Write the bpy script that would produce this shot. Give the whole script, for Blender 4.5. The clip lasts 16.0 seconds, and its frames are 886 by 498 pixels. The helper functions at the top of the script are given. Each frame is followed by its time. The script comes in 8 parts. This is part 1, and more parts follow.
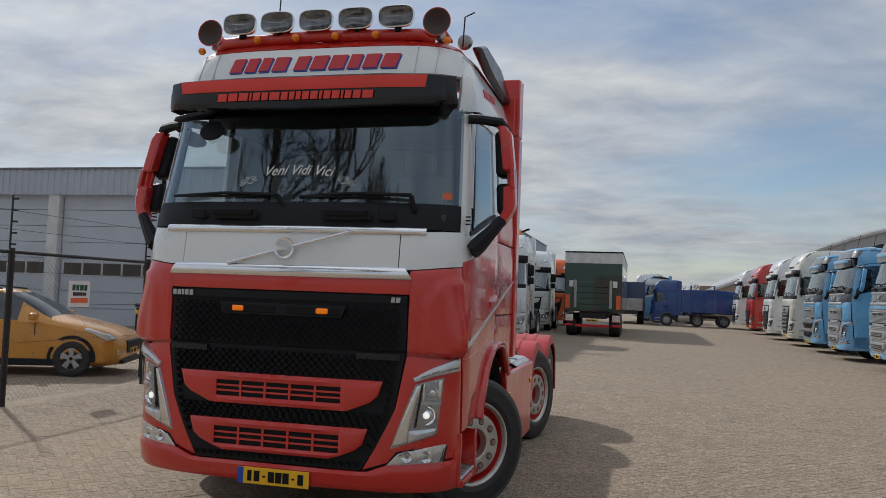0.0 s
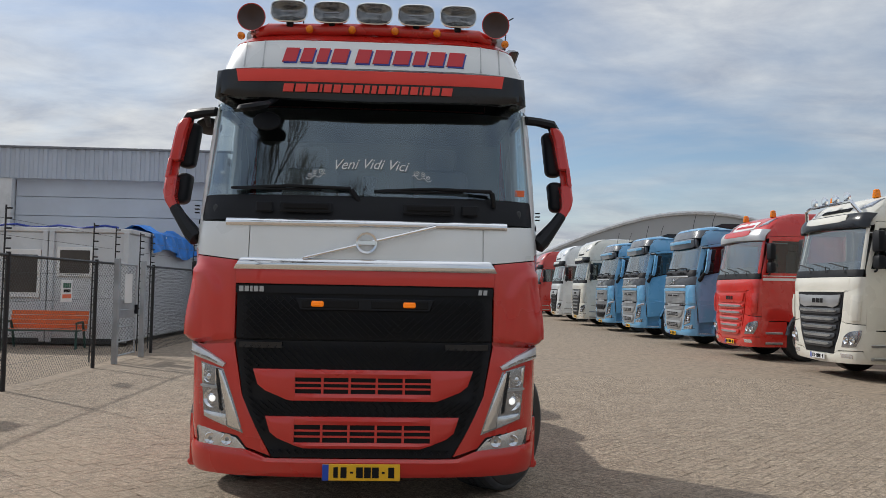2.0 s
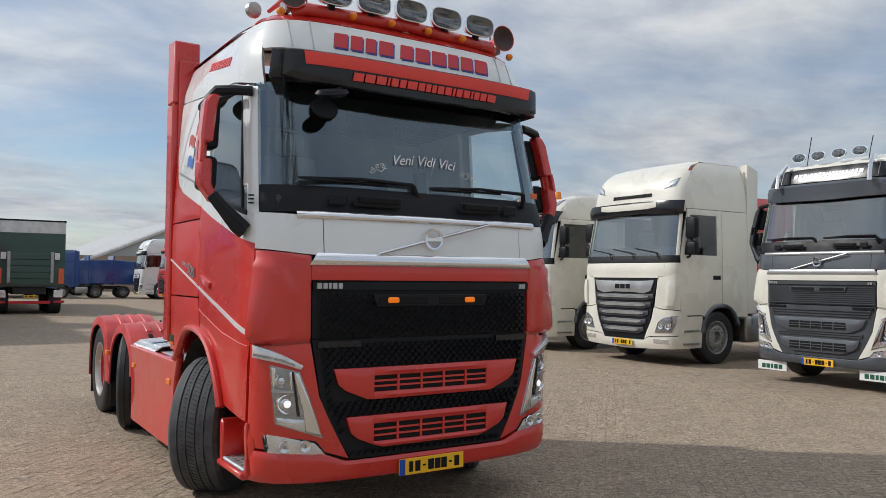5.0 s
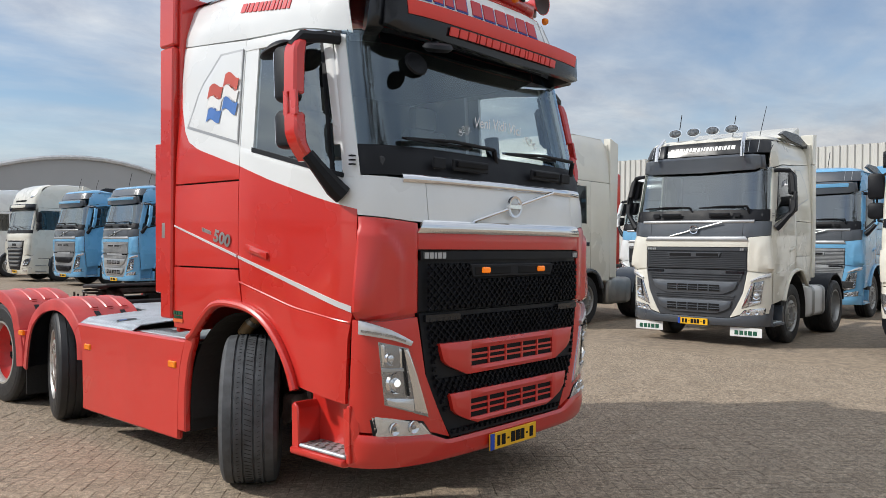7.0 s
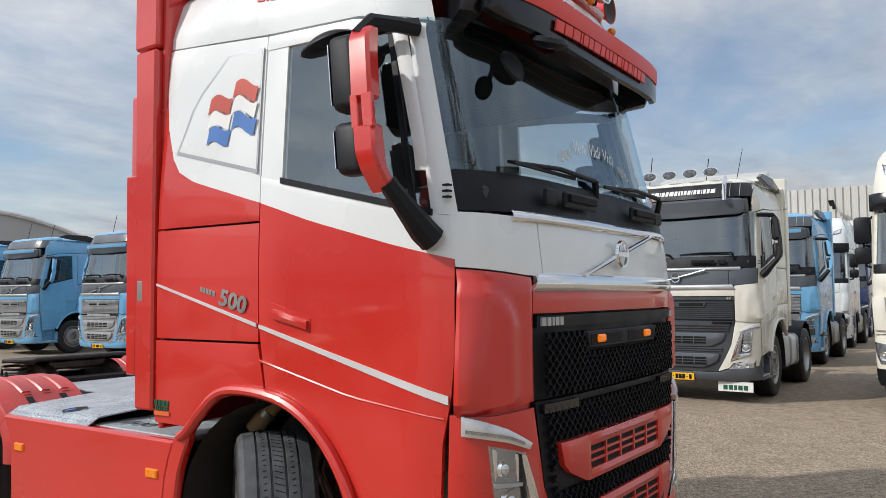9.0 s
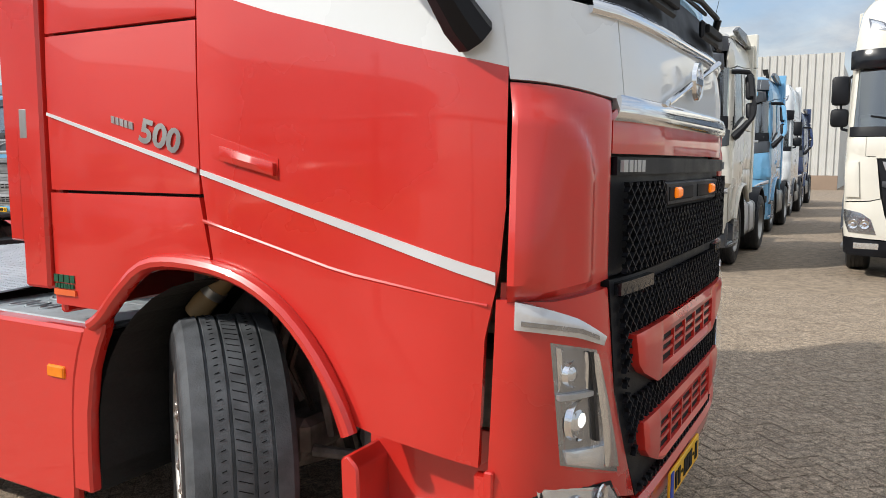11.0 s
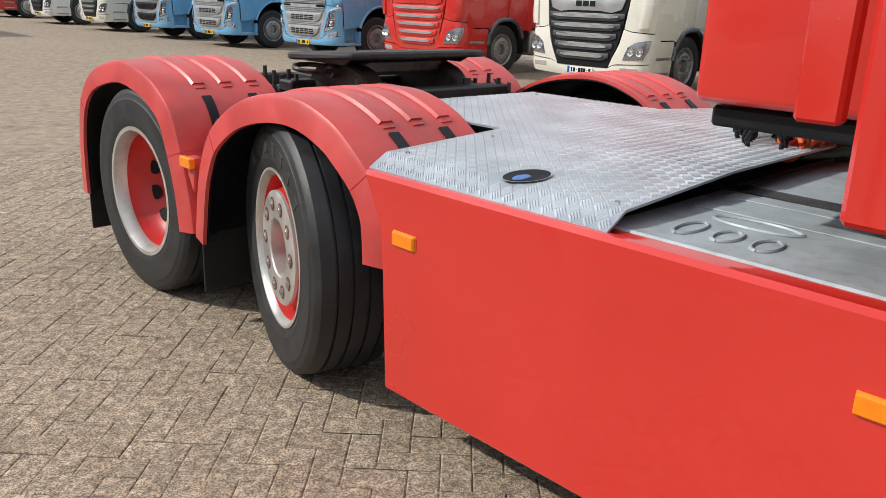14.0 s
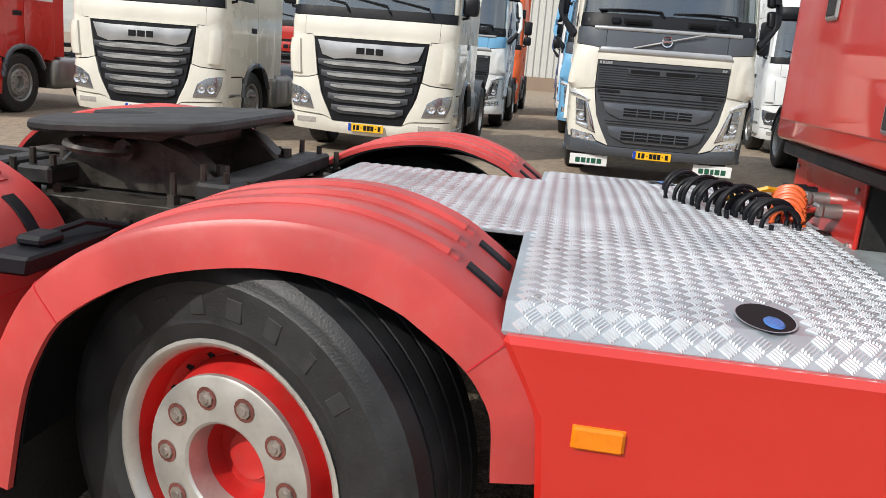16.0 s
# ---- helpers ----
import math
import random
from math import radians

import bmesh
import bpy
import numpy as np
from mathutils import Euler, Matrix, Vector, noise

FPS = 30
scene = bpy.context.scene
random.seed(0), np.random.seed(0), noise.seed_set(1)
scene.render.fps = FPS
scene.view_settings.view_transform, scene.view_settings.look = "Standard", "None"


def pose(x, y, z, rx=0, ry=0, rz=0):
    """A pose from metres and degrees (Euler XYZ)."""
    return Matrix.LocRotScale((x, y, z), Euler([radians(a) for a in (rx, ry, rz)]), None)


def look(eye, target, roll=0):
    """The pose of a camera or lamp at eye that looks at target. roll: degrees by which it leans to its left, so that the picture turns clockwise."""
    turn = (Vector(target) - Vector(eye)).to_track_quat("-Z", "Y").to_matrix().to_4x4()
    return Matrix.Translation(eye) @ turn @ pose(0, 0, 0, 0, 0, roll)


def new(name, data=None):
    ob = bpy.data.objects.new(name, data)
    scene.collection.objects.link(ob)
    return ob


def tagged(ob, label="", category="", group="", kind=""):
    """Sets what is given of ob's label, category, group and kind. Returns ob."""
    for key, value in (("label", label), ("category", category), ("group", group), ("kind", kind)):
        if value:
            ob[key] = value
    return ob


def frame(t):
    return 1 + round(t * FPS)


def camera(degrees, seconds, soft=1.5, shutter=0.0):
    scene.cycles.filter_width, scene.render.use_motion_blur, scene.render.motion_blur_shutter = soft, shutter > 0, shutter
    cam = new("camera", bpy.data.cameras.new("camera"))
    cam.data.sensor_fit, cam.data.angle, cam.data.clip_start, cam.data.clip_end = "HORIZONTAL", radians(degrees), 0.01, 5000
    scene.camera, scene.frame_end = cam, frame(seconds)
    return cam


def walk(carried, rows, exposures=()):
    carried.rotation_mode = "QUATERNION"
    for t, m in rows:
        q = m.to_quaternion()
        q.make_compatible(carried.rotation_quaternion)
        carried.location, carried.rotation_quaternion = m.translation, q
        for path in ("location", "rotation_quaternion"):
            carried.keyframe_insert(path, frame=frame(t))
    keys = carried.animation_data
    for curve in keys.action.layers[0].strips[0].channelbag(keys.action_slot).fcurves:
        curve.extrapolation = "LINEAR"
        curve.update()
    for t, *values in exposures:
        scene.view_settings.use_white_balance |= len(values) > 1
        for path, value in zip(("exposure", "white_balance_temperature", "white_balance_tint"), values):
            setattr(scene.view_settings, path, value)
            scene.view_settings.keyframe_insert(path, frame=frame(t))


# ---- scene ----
cam = camera(58.9, 16.0, soft=0.8)
METRES, EYE, TILT, LEAN, TURN = 15.0, 1.65, 0.0, 0.0, 14.2
ROWS = [
    (0.0, 0.0, 0.0, 0.0, -0.12, 3.3, -2.07),
    (0.5, -0.0365, -0.0088, 0.0005, -3.41, 3.41, -1.87),
    (1.0, -0.0721, -0.0126, 0.0, -6.77, 3.48, -1.6),
    (1.5, -0.1081, -0.0048, -0.0011, -10.93, 3.29, -1.3),
    (2.0, -0.1428, 0.0064, -0.0015, -17.05, 2.86, -1.06),
    (2.5, -0.1755, 0.0197, 0.0, -22.64, 2.58, -0.79),
    (3.0, -0.2073, 0.0367, 0.0012, -27.07, 2.48, -0.58),
    (3.5, -0.2423, 0.0494, 0.0017, -33.56, 2.67, -0.6),
    (4.0, -0.276, 0.0641, 0.0008, -37.95, 2.75, -0.57),
    (4.2, -0.2895, 0.0715, 0.001, -39.45, 2.75, -0.57),
    (6.3, -0.388, 0.178, 0.0002, -59.2, 0.3, -0.73),
    (6.5, -0.3943, 0.1913, -0.0002, -60.39, 0.17, -0.73),
    (7.0, -0.4004, 0.2241, 0.001, -62.87, -0.29, -0.51),
    (7.5, -0.3998, 0.2545, -0.0004, -63.95, -2.3, 0.41),
    (8.0, -0.3822, 0.2811, -0.005, -65.22, -3.94, 0.92),
    (8.2, -0.374, 0.290, -0.003, -65.9, -2.55, 0.95),
    (10.3, -0.3165, 0.353, 0.0072, -73.3, 6.3, 0.4),
    (10.5, -0.3091, 0.3566, 0.0061, -73.59, 2.44, 0.34),
    (11.0, -0.2885, 0.3665, -0.0027, -75.04, -6.29, -0.25),
    (11.5, -0.2682, 0.3791, -0.0096, -70.87, -12.88, -2.78),
    (12.0, -0.2562, 0.4027, -0.012, -67.52, -14.5, -4.55),
    (12.5, -0.2478, 0.4311, -0.0108, -64.34, -15.31, -4.67),
    (13.0, -0.2362, 0.4617, -0.0126, -59.28, -16.87, -3.26),
    (13.5, -0.228, 0.4909, -0.0134, -56.75, -17.46, -2.44),
    (14.0, -0.2213, 0.5233, -0.0113, -58.08, -17.57, -2.1),
    (14.5, -0.21, 0.5556, -0.0123, -61.46, -16.75, -1.69),
    (15.0, -0.2033, 0.588, -0.0118, -65.8, -16.54, -1.64),
    ]
walk(cam, [(t, pose(2.36, -4.93, EYE, TILT, LEAN, TURN) @ pose(METRES * x, METRES * y, METRES * z, 90 + pitch, roll, yaw)) for t, x, y, z, yaw, pitch, roll in ROWS] + [(15.2, look((-2.795, 3.087, 1.444), (-1.234, 4.199, 0.873), 2.3)), (15.5, look((-2.823, 3.398, 1.491), (-1.144, 4.321, 0.917), 3.3)), (15.8, look((-2.765, 3.638, 1.476), (-0.936, 4.213, 0.949), 4.2)), (16.0, look((-2.722, 3.757, 1.479), (-0.797, 4.036, 1.014), 4.6))],
     [(t, stops, kelvin, 10) for t, stops, kelvin in ((0.0, -0.70, 6300), (2.0, -0.44, 6300), (4.2, -0.44, 6300), (7.0, -0.19, 6320), (8.2, -0.18, 6350), (10.5, -0.44, 6400), (11.0, -0.01, 6450), (11.6, 0.27, 6450), (12.5, 0.19, 6450), (14.5, -0.06, 6480), (16.0, -0.04, 6500))])

# ---- daylight ----
SUN_EL, SUN_AZ = 38.0, 140.0   # degrees above the horizon; bearing of the sun, counter-clockwise from +x
sun_way = Vector((math.cos(radians(SUN_AZ)) * math.cos(radians(SUN_EL)), math.sin(radians(SUN_AZ)) * math.cos(radians(SUN_EL)), math.sin(radians(SUN_EL))))
world = bpy.data.worlds.new("sky")
scene.world = world
world.use_nodes = True
wn, wl = world.node_tree.nodes, world.node_tree.links
wn.clear()
w_out, w_bg = wn.new("ShaderNodeOutputWorld"), wn.new("ShaderNodeBackground")
w_sky = wn.new("ShaderNodeTexSky")
w_sky.sky_type, w_sky.sun_disc = "NISHITA", False
w_sky.sun_elevation, w_sky.sun_rotation = radians(SUN_EL), radians(90 - SUN_AZ)
w_sky.air_density, w_sky.dust_density, w_sky.ozone_density = 1.0, 0.5, 1.5
w_co, w_sep = wn.new("ShaderNodeTexCoord"), wn.new("ShaderNodeSeparateXYZ")
w_add, w_max, w_div = wn.new("ShaderNodeMath"), wn.new("ShaderNodeMath"), wn.new("ShaderNodeVectorMath")
w_max.operation, w_max.inputs[1].default_value = "MAXIMUM", 0.0
w_add.operation, w_add.inputs[1].default_value = "ADD", 0.16
w_div.operation = "DIVIDE"
w_comb = wn.new("ShaderNodeCombineXYZ")
wl.new(w_co.outputs["Generated"], w_sep.inputs[0])
wl.new(w_sep.outputs["Z"], w_max.inputs[0])
wl.new(w_max.outputs[0], w_add.inputs[0])
for i in range(3):
    wl.new(w_add.outputs[0], w_comb.inputs[i])
wl.new(w_co.outputs["Generated"], w_div.inputs[0])
wl.new(w_comb.outputs[0], w_div.inputs[1])


def sky_noise(scale, detail, rough, distortion, offset):
    mp, ns = wn.new("ShaderNodeMapping"), wn.new("ShaderNodeTexNoise")
    mp.inputs["Location"].default_value = offset
    mp.inputs["Scale"].default_value = (scale, scale * 1.35, 0.0)
    mp.inputs["Rotation"].default_value = (0, 0, 0.5)
    ns.inputs["Scale"].default_value, ns.inputs["Detail"].default_value = 1.0, detail
    ns.inputs["Roughness"].default_value, ns.inputs["Distortion"].default_value = rough, distortion
    wl.new(w_div.outputs[0], mp.inputs[0])
    wl.new(mp.outputs[0], ns.inputs["Vector"])
    return ns.outputs["Fac"]


w_ramp = wn.new("ShaderNodeValToRGB")
w_ramp.color_ramp.elements[0].position, w_ramp.color_ramp.elements[1].position = 0.30, 0.57
wl.new(sky_noise(0.6, 9, 0.54, 0.35, (3.1, 1.2, 0)), w_ramp.inputs[0])
w_tone = wn.new("ShaderNodeValToRGB")
w_tone.color_ramp.elements[0].position, w_tone.color_ramp.elements[1].position = 0.33, 0.67
w_tone.color_ramp.elements[0].color = (3.75, 4.0, 4.45, 1)
w_tone.color_ramp.elements[1].color = (5.8, 5.9, 5.9, 1)
wl.new(sky_noise(3.0, 9, 0.6, 0.25, (7.3, 4.4, 0)), w_tone.inputs[0])
w_mix = wn.new("ShaderNodeMix")
w_mix.data_type = "RGBA"
wl.new(w_ramp.outputs[0], w_mix.inputs["Factor"])
wl.new(w_sky.outputs[0], w_mix.inputs["A"])
w_rise, w_lift = wn.new("ShaderNodeMapRange"), wn.new("ShaderNodeVectorMath")   # cloud grows brighter towards the zenith
w_rise.inputs["From Min"].default_value, w_rise.inputs["From Max"].default_value = 0.0, 1.0
w_rise.inputs["To Min"].default_value, w_rise.inputs["To Max"].default_value = 0.92, 1.75
wl.new(w_max.outputs[0], w_rise.inputs["Value"])
w_lift.operation = "SCALE"
wl.new(w_tone.outputs[0], w_lift.inputs[0])
w_dot, w_near, w_both = wn.new("ShaderNodeVectorMath"), wn.new("ShaderNodeMapRange"), wn.new("ShaderNodeMath")   # and towards the sun
w_dot.operation, w_both.operation = "DOT_PRODUCT", "MULTIPLY"
w_dot.inputs[1].default_value = sun_way
w_near.inputs["From Min"].default_value, w_near.inputs["From Max"].default_value = -0.5, 1.0
w_near.inputs["To Min"].default_value, w_near.inputs["To Max"].default_value = 0.89, 1.19
wl.new(w_co.outputs["Generated"], w_dot.inputs[0])
wl.new(w_dot.outputs["Value"], w_near.inputs["Value"])
wl.new(w_rise.outputs[0], w_both.inputs[0])
wl.new(w_near.outputs[0], w_both.inputs[1])
wl.new(w_both.outputs[0], w_lift.inputs["Scale"])
wl.new(w_lift.outputs[0], w_mix.inputs["B"])
wl.new(w_mix.outputs["Result"], w_bg.inputs["Color"])
w_bg.inputs["Strength"].default_value = 0.135
wl.new(w_bg.outputs[0], w_out.inputs["Surface"])

sun = new("sun", bpy.data.lights.new("sun", "SUN"))
sun.data.energy, sun.data.angle, sun.data.color = 3.8, radians(1.5), (1.0, 0.95, 0.87)
sun.matrix_world = look(sun_way * 50, (0, 0, 0))
scene.view_settings.exposure = 0.0


# ---- materials ----
MATS = {}


def material(name, colour, rough=0.5, metal=0.0, vary=0.12, scale=3.0, grain=0.0, grain_scale=120.0, coat=0.0,
             dirt=0.0, dirt_colour=(0.16, 0.13, 0.10), random=0.0, spec=0.5, rough_vary=0.1):
    """A surface with large soft variation, optional dirt patches and fine grain relief."""
    if name in MATS:
        return MATS[name]
    m = MATS[name] = bpy.data.materials.new(name)
    m.use_nodes = True
    n, l = m.node_tree.nodes, m.node_tree.links
    b = n["Principled BSDF"]
    b.inputs["Roughness"].default_value, b.inputs["Metallic"].default_value = rough, metal
    b.inputs["Specular IOR Level"].default_value = spec
    b.inputs["Coat Weight"].default_value, b.inputs["Coat Roughness"].default_value = coat, 0.04
    co = n.new("ShaderNodeTexCoord")
    big = n.new("ShaderNodeTexNoise")
    big.inputs["Scale"].default_value, big.inputs["Detail"].default_value = scale, 6
    l.new(co.outputs["Object"], big.inputs["Vector"])
    hsv = n.new("ShaderNodeHueSaturation")
    hsv.inputs["Color"].default_value = (*colour, 1)
    rng = n.new("ShaderNodeMapRange")
    rng.interpolation_type = "SMOOTHSTEP"
    rng.inputs["From Min"].default_value, rng.inputs["From Max"].default_value = 0.3, 0.7
    rng.inputs["To Min"].default_value, rng.inputs["To Max"].default_value = 1 - vary, 1 + vary
    l.new(big.outputs["Fac"], rng.inputs["Value"])
    value = rng.outputs[0]
    if random:
        info, mul, rr = n.new("ShaderNodeObjectInfo"), n.new("ShaderNodeMath"), n.new("ShaderNodeMapRange")
        rr.inputs["To Min"].default_value, rr.inputs["To Max"].default_value = 1 - random, 1 + random
        l.new(info.outputs["Random"], rr.inputs["Value"])
        mul.operation = "MULTIPLY"
        l.new(value, mul.inputs[0])
        l.new(rr.outputs[0], mul.inputs[1])
        value = mul.outputs[0]
    l.new(value, hsv.inputs["Value"])
    colour_out = hsv.outputs[0]
    if dirt:
        dn, dr, dm = n.new("ShaderNodeTexNoise"), n.new("ShaderNodeMapRange"), n.new("ShaderNodeMix")
        dn.inputs["Scale"].default_value, dn.inputs["Detail"].default_value, dn.inputs["Roughness"].default_value = scale * 2.3, 10, 0.7
        l.new(co.outputs["Object"], dn.inputs["Vector"])
        dr.inputs["From Min"].default_value, dr.inputs["From Max"].default_value = 0.5, 0.75
        dr.inputs["To Max"].default_value = dirt
        l.new(dn.outputs["Fac"], dr.inputs["Value"])
        dm.data_type = "RGBA"
        dm.inputs["B"].default_value = (*dirt_colour, 1)
        l.new(dr.outputs[0], dm.inputs["Factor"])
        l.new(colour_out, dm.inputs["A"])
        colour_out = dm.outputs["Result"]
    l.new(colour_out, b.inputs["Base Color"])
    if rough_vary:
        rv = n.new("ShaderNodeMapRange")
        rv.interpolation_type = "SMOOTHSTEP"
        rv.inputs["From Min"].default_value, rv.inputs["From Max"].default_value = 0.3, 0.7
        rv.inputs["To Min"].default_value, rv.inputs["To Max"].default_value = max(0.02, rough - rough_vary * rough), min(1, rough + rough_vary)
        l.new(big.outputs["Fac"], rv.inputs["Value"])
        l.new(rv.outputs[0], b.inputs["Roughness"])
    if grain:
        fine, bump = n.new("ShaderNodeTexNoise"), n.new("ShaderNodeBump")
        fine.inputs["Scale"].default_value, fine.inputs["Detail"].default_value = grain_scale, 4
        l.new(co.outputs["Object"], fine.inputs["Vector"])
        bump.inputs["Strength"].default_value, bump.inputs["Distance"].default_value = grain, 0.004
        l.new(fine.outputs["Fac"], bump.inputs["Height"])
        l.new(bump.outputs[0], b.inputs["Normal"])
    return m


def tan_patched(n, l, colour_out):
    """Mixes a pale tan over the paving in patches, stronger towards low x and y."""
    geo, sep, ns = n.new("ShaderNodeNewGeometry"), n.new("ShaderNodeSeparateXYZ"), n.new("ShaderNodeTexNoise")
    l.new(geo.outputs["Position"], sep.inputs[0])
    l.new(geo.outputs["Position"], ns.inputs["Vector"])
    ns.inputs["Scale"].default_value, ns.inputs["Detail"].default_value, ns.inputs["Roughness"].default_value = 0.8, 10, 0.7
    value = None
    for socket, (a, b) in ((sep.outputs["X"], (0.5, -3.5)), (sep.outputs["Y"], (6.0, -1.0)), (ns.outputs["Fac"], (0.32, 0.6))):
        r = n.new("ShaderNodeMapRange")
        r.interpolation_type = "SMOOTHSTEP"
        r.inputs["From Min"].default_value, r.inputs["From Max"].default_value = a, b
        l.new(socket, r.inputs["Value"])
        if value is None:
            value = r.outputs[0]
        else:
            mul = n.new("ShaderNodeMath")
            mul.operation = "MULTIPLY"
            l.new(value, mul.inputs[0])
            l.new(r.outputs[0], mul.inputs[1])
            value = mul.outputs[0]
    part_of, mix = n.new("ShaderNodeMath"), n.new("ShaderNodeMix")
    part_of.operation, part_of.inputs[1].default_value = "MULTIPLY", 0.65
    l.new(value, part_of.inputs[0])
    mix.data_type = "RGBA"
    mix.inputs["B"].default_value = (0.40, 0.315, 0.215, 1)
    l.new(part_of.outputs[0], mix.inputs["Factor"])
    l.new(colour_out, mix.inputs["A"])
    return mix.outputs["Result"]


def glass(name, tint, rough=0.02, gloss=0.05, sheen=(1, 1, 1)):
    """Tinted pane: clear transmission in the tint, with a true glass gloss on it."""
    if name in MATS:
        return MATS[name]
    m = MATS[name] = bpy.data.materials.new(name)
    m.use_nodes = True
    n, l = m.node_tree.nodes, m.node_tree.links
    n.clear()
    out, mix = n.new("ShaderNodeOutputMaterial"), n.new("ShaderNodeMixShader")
    tr, gl, lw = n.new("ShaderNodeBsdfTransparent"), n.new("ShaderNodeBsdfGlossy"), n.new("ShaderNodeLayerWeight")
    power, fr = n.new("ShaderNodeMath"), n.new("ShaderNodeMapRange")
    power.operation, power.inputs[1].default_value = "POWER", 5.0
    lw.inputs["Blend"].default_value = 0.5
    l.new(lw.outputs["Facing"], power.inputs[0])
    l.new(power.outputs[0], fr.inputs["Value"])
    fr.inputs["To Min"].default_value = gloss
    tr.inputs[0].default_value = (*tint, 1)
    gl.inputs["Roughness"].default_value = rough
    gl.inputs["Color"].default_value = (*sheen, 1)
    l.new(fr.outputs[0], mix.inputs[0])
    l.new(tr.outputs[0], mix.inputs[1])
    l.new(gl.outputs[0], mix.inputs[2])
    l.new(mix.outputs[0], out.inputs[0])
    return m


def glow(name, colour, strength):
    if name in MATS:
        return MATS[name]
    m = MATS[name] = bpy.data.materials.new(name)
    m.use_nodes = True
    b = m.node_tree.nodes["Principled BSDF"]
    b.inputs["Base Color"].default_value = b.inputs["Emission Color"].default_value = (*colour, 1)
    b.inputs["Emission Strength"].default_value, b.inputs["Roughness"].default_value = strength, 0.2
    return m


def paint(name, colour, rough=0.28, dirt=0.0, vary=0.05):
    return material(name, colour, rough, vary=vary, scale=1.2, coat=0.8, dirt=dirt, rough_vary=0.25)


RED = paint("red_paint", (0.57, 0.024, 0.016))
RED_DULL = material("weathered_red_plastic", (0.52, 0.058, 0.054), 0.36, vary=0.14, scale=4, grain=0.06, grain_scale=60, dirt=0.22, dirt_colour=(0.5, 0.2, 0.18))
WHITE = paint("white_paint", (0.76, 0.785, 0.79))
CREAM = paint("cream_white_paint", (0.72, 0.70, 0.62), dirt=0.05)
LIGHT_BLUE = paint("light_blue_paint", (0.16, 0.41, 0.66))
DEEP_BLUE = paint("deep_blue_paint", (0.006, 0.05, 0.22))
NAVY = paint("navy_paint", (0.02, 0.04, 0.12))
VAN_BLUE = paint("van_blue_paint", (0.006, 0.05, 0.27))
ORANGE_PAINT = paint("golden_orange_paint", (0.62, 0.27, 0.02), 0.25)
GREEN_PAINT = paint("dark_green_paint", (0.010, 0.055, 0.04), 0.4)
FADED_RED = paint("faded_red_paint", (0.50, 0.03, 0.02), 0.35)
GREY_PAINT = paint("slate_grey_paint", (0.06, 0.07, 0.085), 0.35)
SLATE = material("slate_grille_plastic", (0.045, 0.05, 0.058), 0.45, vary=0.15)
SILVER = material("silver_plastic", (0.45, 0.46, 0.47), 0.32, 0.6, vary=0.08)
BLACK = material("black_plastic", (0.006, 0.007, 0.010), 0.48, spec=0.28, vary=0.3, scale=6, grain=0.12, grain_scale=300)
BLACK_GLOSS = material("gloss_black", (0.010, 0.011, 0.014), 0.16, vary=0.2, scale=4)
DARK_INSIDE = material("dark_cab_trim", (0.035, 0.036, 0.038), 0.7, vary=0.2)
PALE_INSIDE = material("pale_cab_trim", (0.20, 0.20, 0.195), 0.8, vary=0.1)
CHROME = material("chrome", (0.82, 0.83, 0.85), 0.06, 1.0, vary=0.03)
STEEL = material("dull_steel", (0.42, 0.42, 0.41), 0.38, 0.85, vary=0.15, dirt=0.25)
ALLOY = material("tread_plate_alloy", (0.47, 0.525, 0.565), 0.40, 0.65, vary=0.12, scale=5, grain=0.1, grain_scale=90, dirt=0.22, dirt_colour=(0.25, 0.25, 0.25))
# brighter copy of the deck alloy: light caught by raised bars, put into colour
LIT_ALLOY = material("lit_tread_tops", (0.66, 0.70, 0.73), 0.36, 0.65, vary=0.08, scale=5)
RIM_WHITE = material("dull_silver_rim", (0.55, 0.54, 0.51), 0.33, 0.6, vary=0.12, scale=8, dirt=0.35, dirt_colour=(0.30, 0.27, 0.23))
RIM_RED = material("red_rim_paint", (0.50, 0.02, 0.018), 0.38, vary=0.15, scale=8, dirt=0.2)
RUBBER = material("tyre_rubber", (0.017, 0.018, 0.020), 0.5, vary=0.3, scale=9, grain=0.3, grain_scale=160, dirt=0.25, dirt_colour=(0.06, 0.057, 0.053))
FRAME_BLACK = material("greasy_chassis_black", (0.018, 0.018, 0.019), 0.55, vary=0.4, scale=8, grain=0.3, grain_scale=60, dirt=0.5, dirt_colour=(0.07, 0.06, 0.05))
ENGINE = material("dusty_engine_metal", (0.22, 0.205, 0.19), 0.65, 0.3, vary=0.4, scale=10, dirt=0.5)
PLATE_YELLOW = material("yellow_plate", (0.85, 0.47, 0.012), 0.35, vary=0.04)
PLATE_BLUE = material("plate_blue", (0.01, 0.06, 0.42), 0.35, vary=0.04)
PLATE_WHITE = material("plate_white", (0.75, 0.75, 0.75), 0.35, vary=0.04)
# for print, and for flat black patches that paint the shade inside openings
INK_VOID = material("ink_and_void_black", (0.008, 0.008, 0.009), 0.6, vary=0.1, spec=0.2)
SIGN_WHITE = material("white_sign_vinyl", (0.75, 0.75, 0.74), 0.4, vary=0.04)
SIGN_RED = material("red_sign_vinyl", (0.55, 0.02, 0.03), 0.4, vary=0.05)
URL_RED = material("coral_vinyl", (0.75, 0.06, 0.045), 0.4, vary=0.05)
SIGN_BLUE = material("blue_sign_vinyl", (0.02, 0.05, 0.32), 0.4, vary=0.05)
SIGN_ORANGE = material("orange_sign_vinyl", (0.75, 0.14, 0.04), 0.4, vary=0.05)
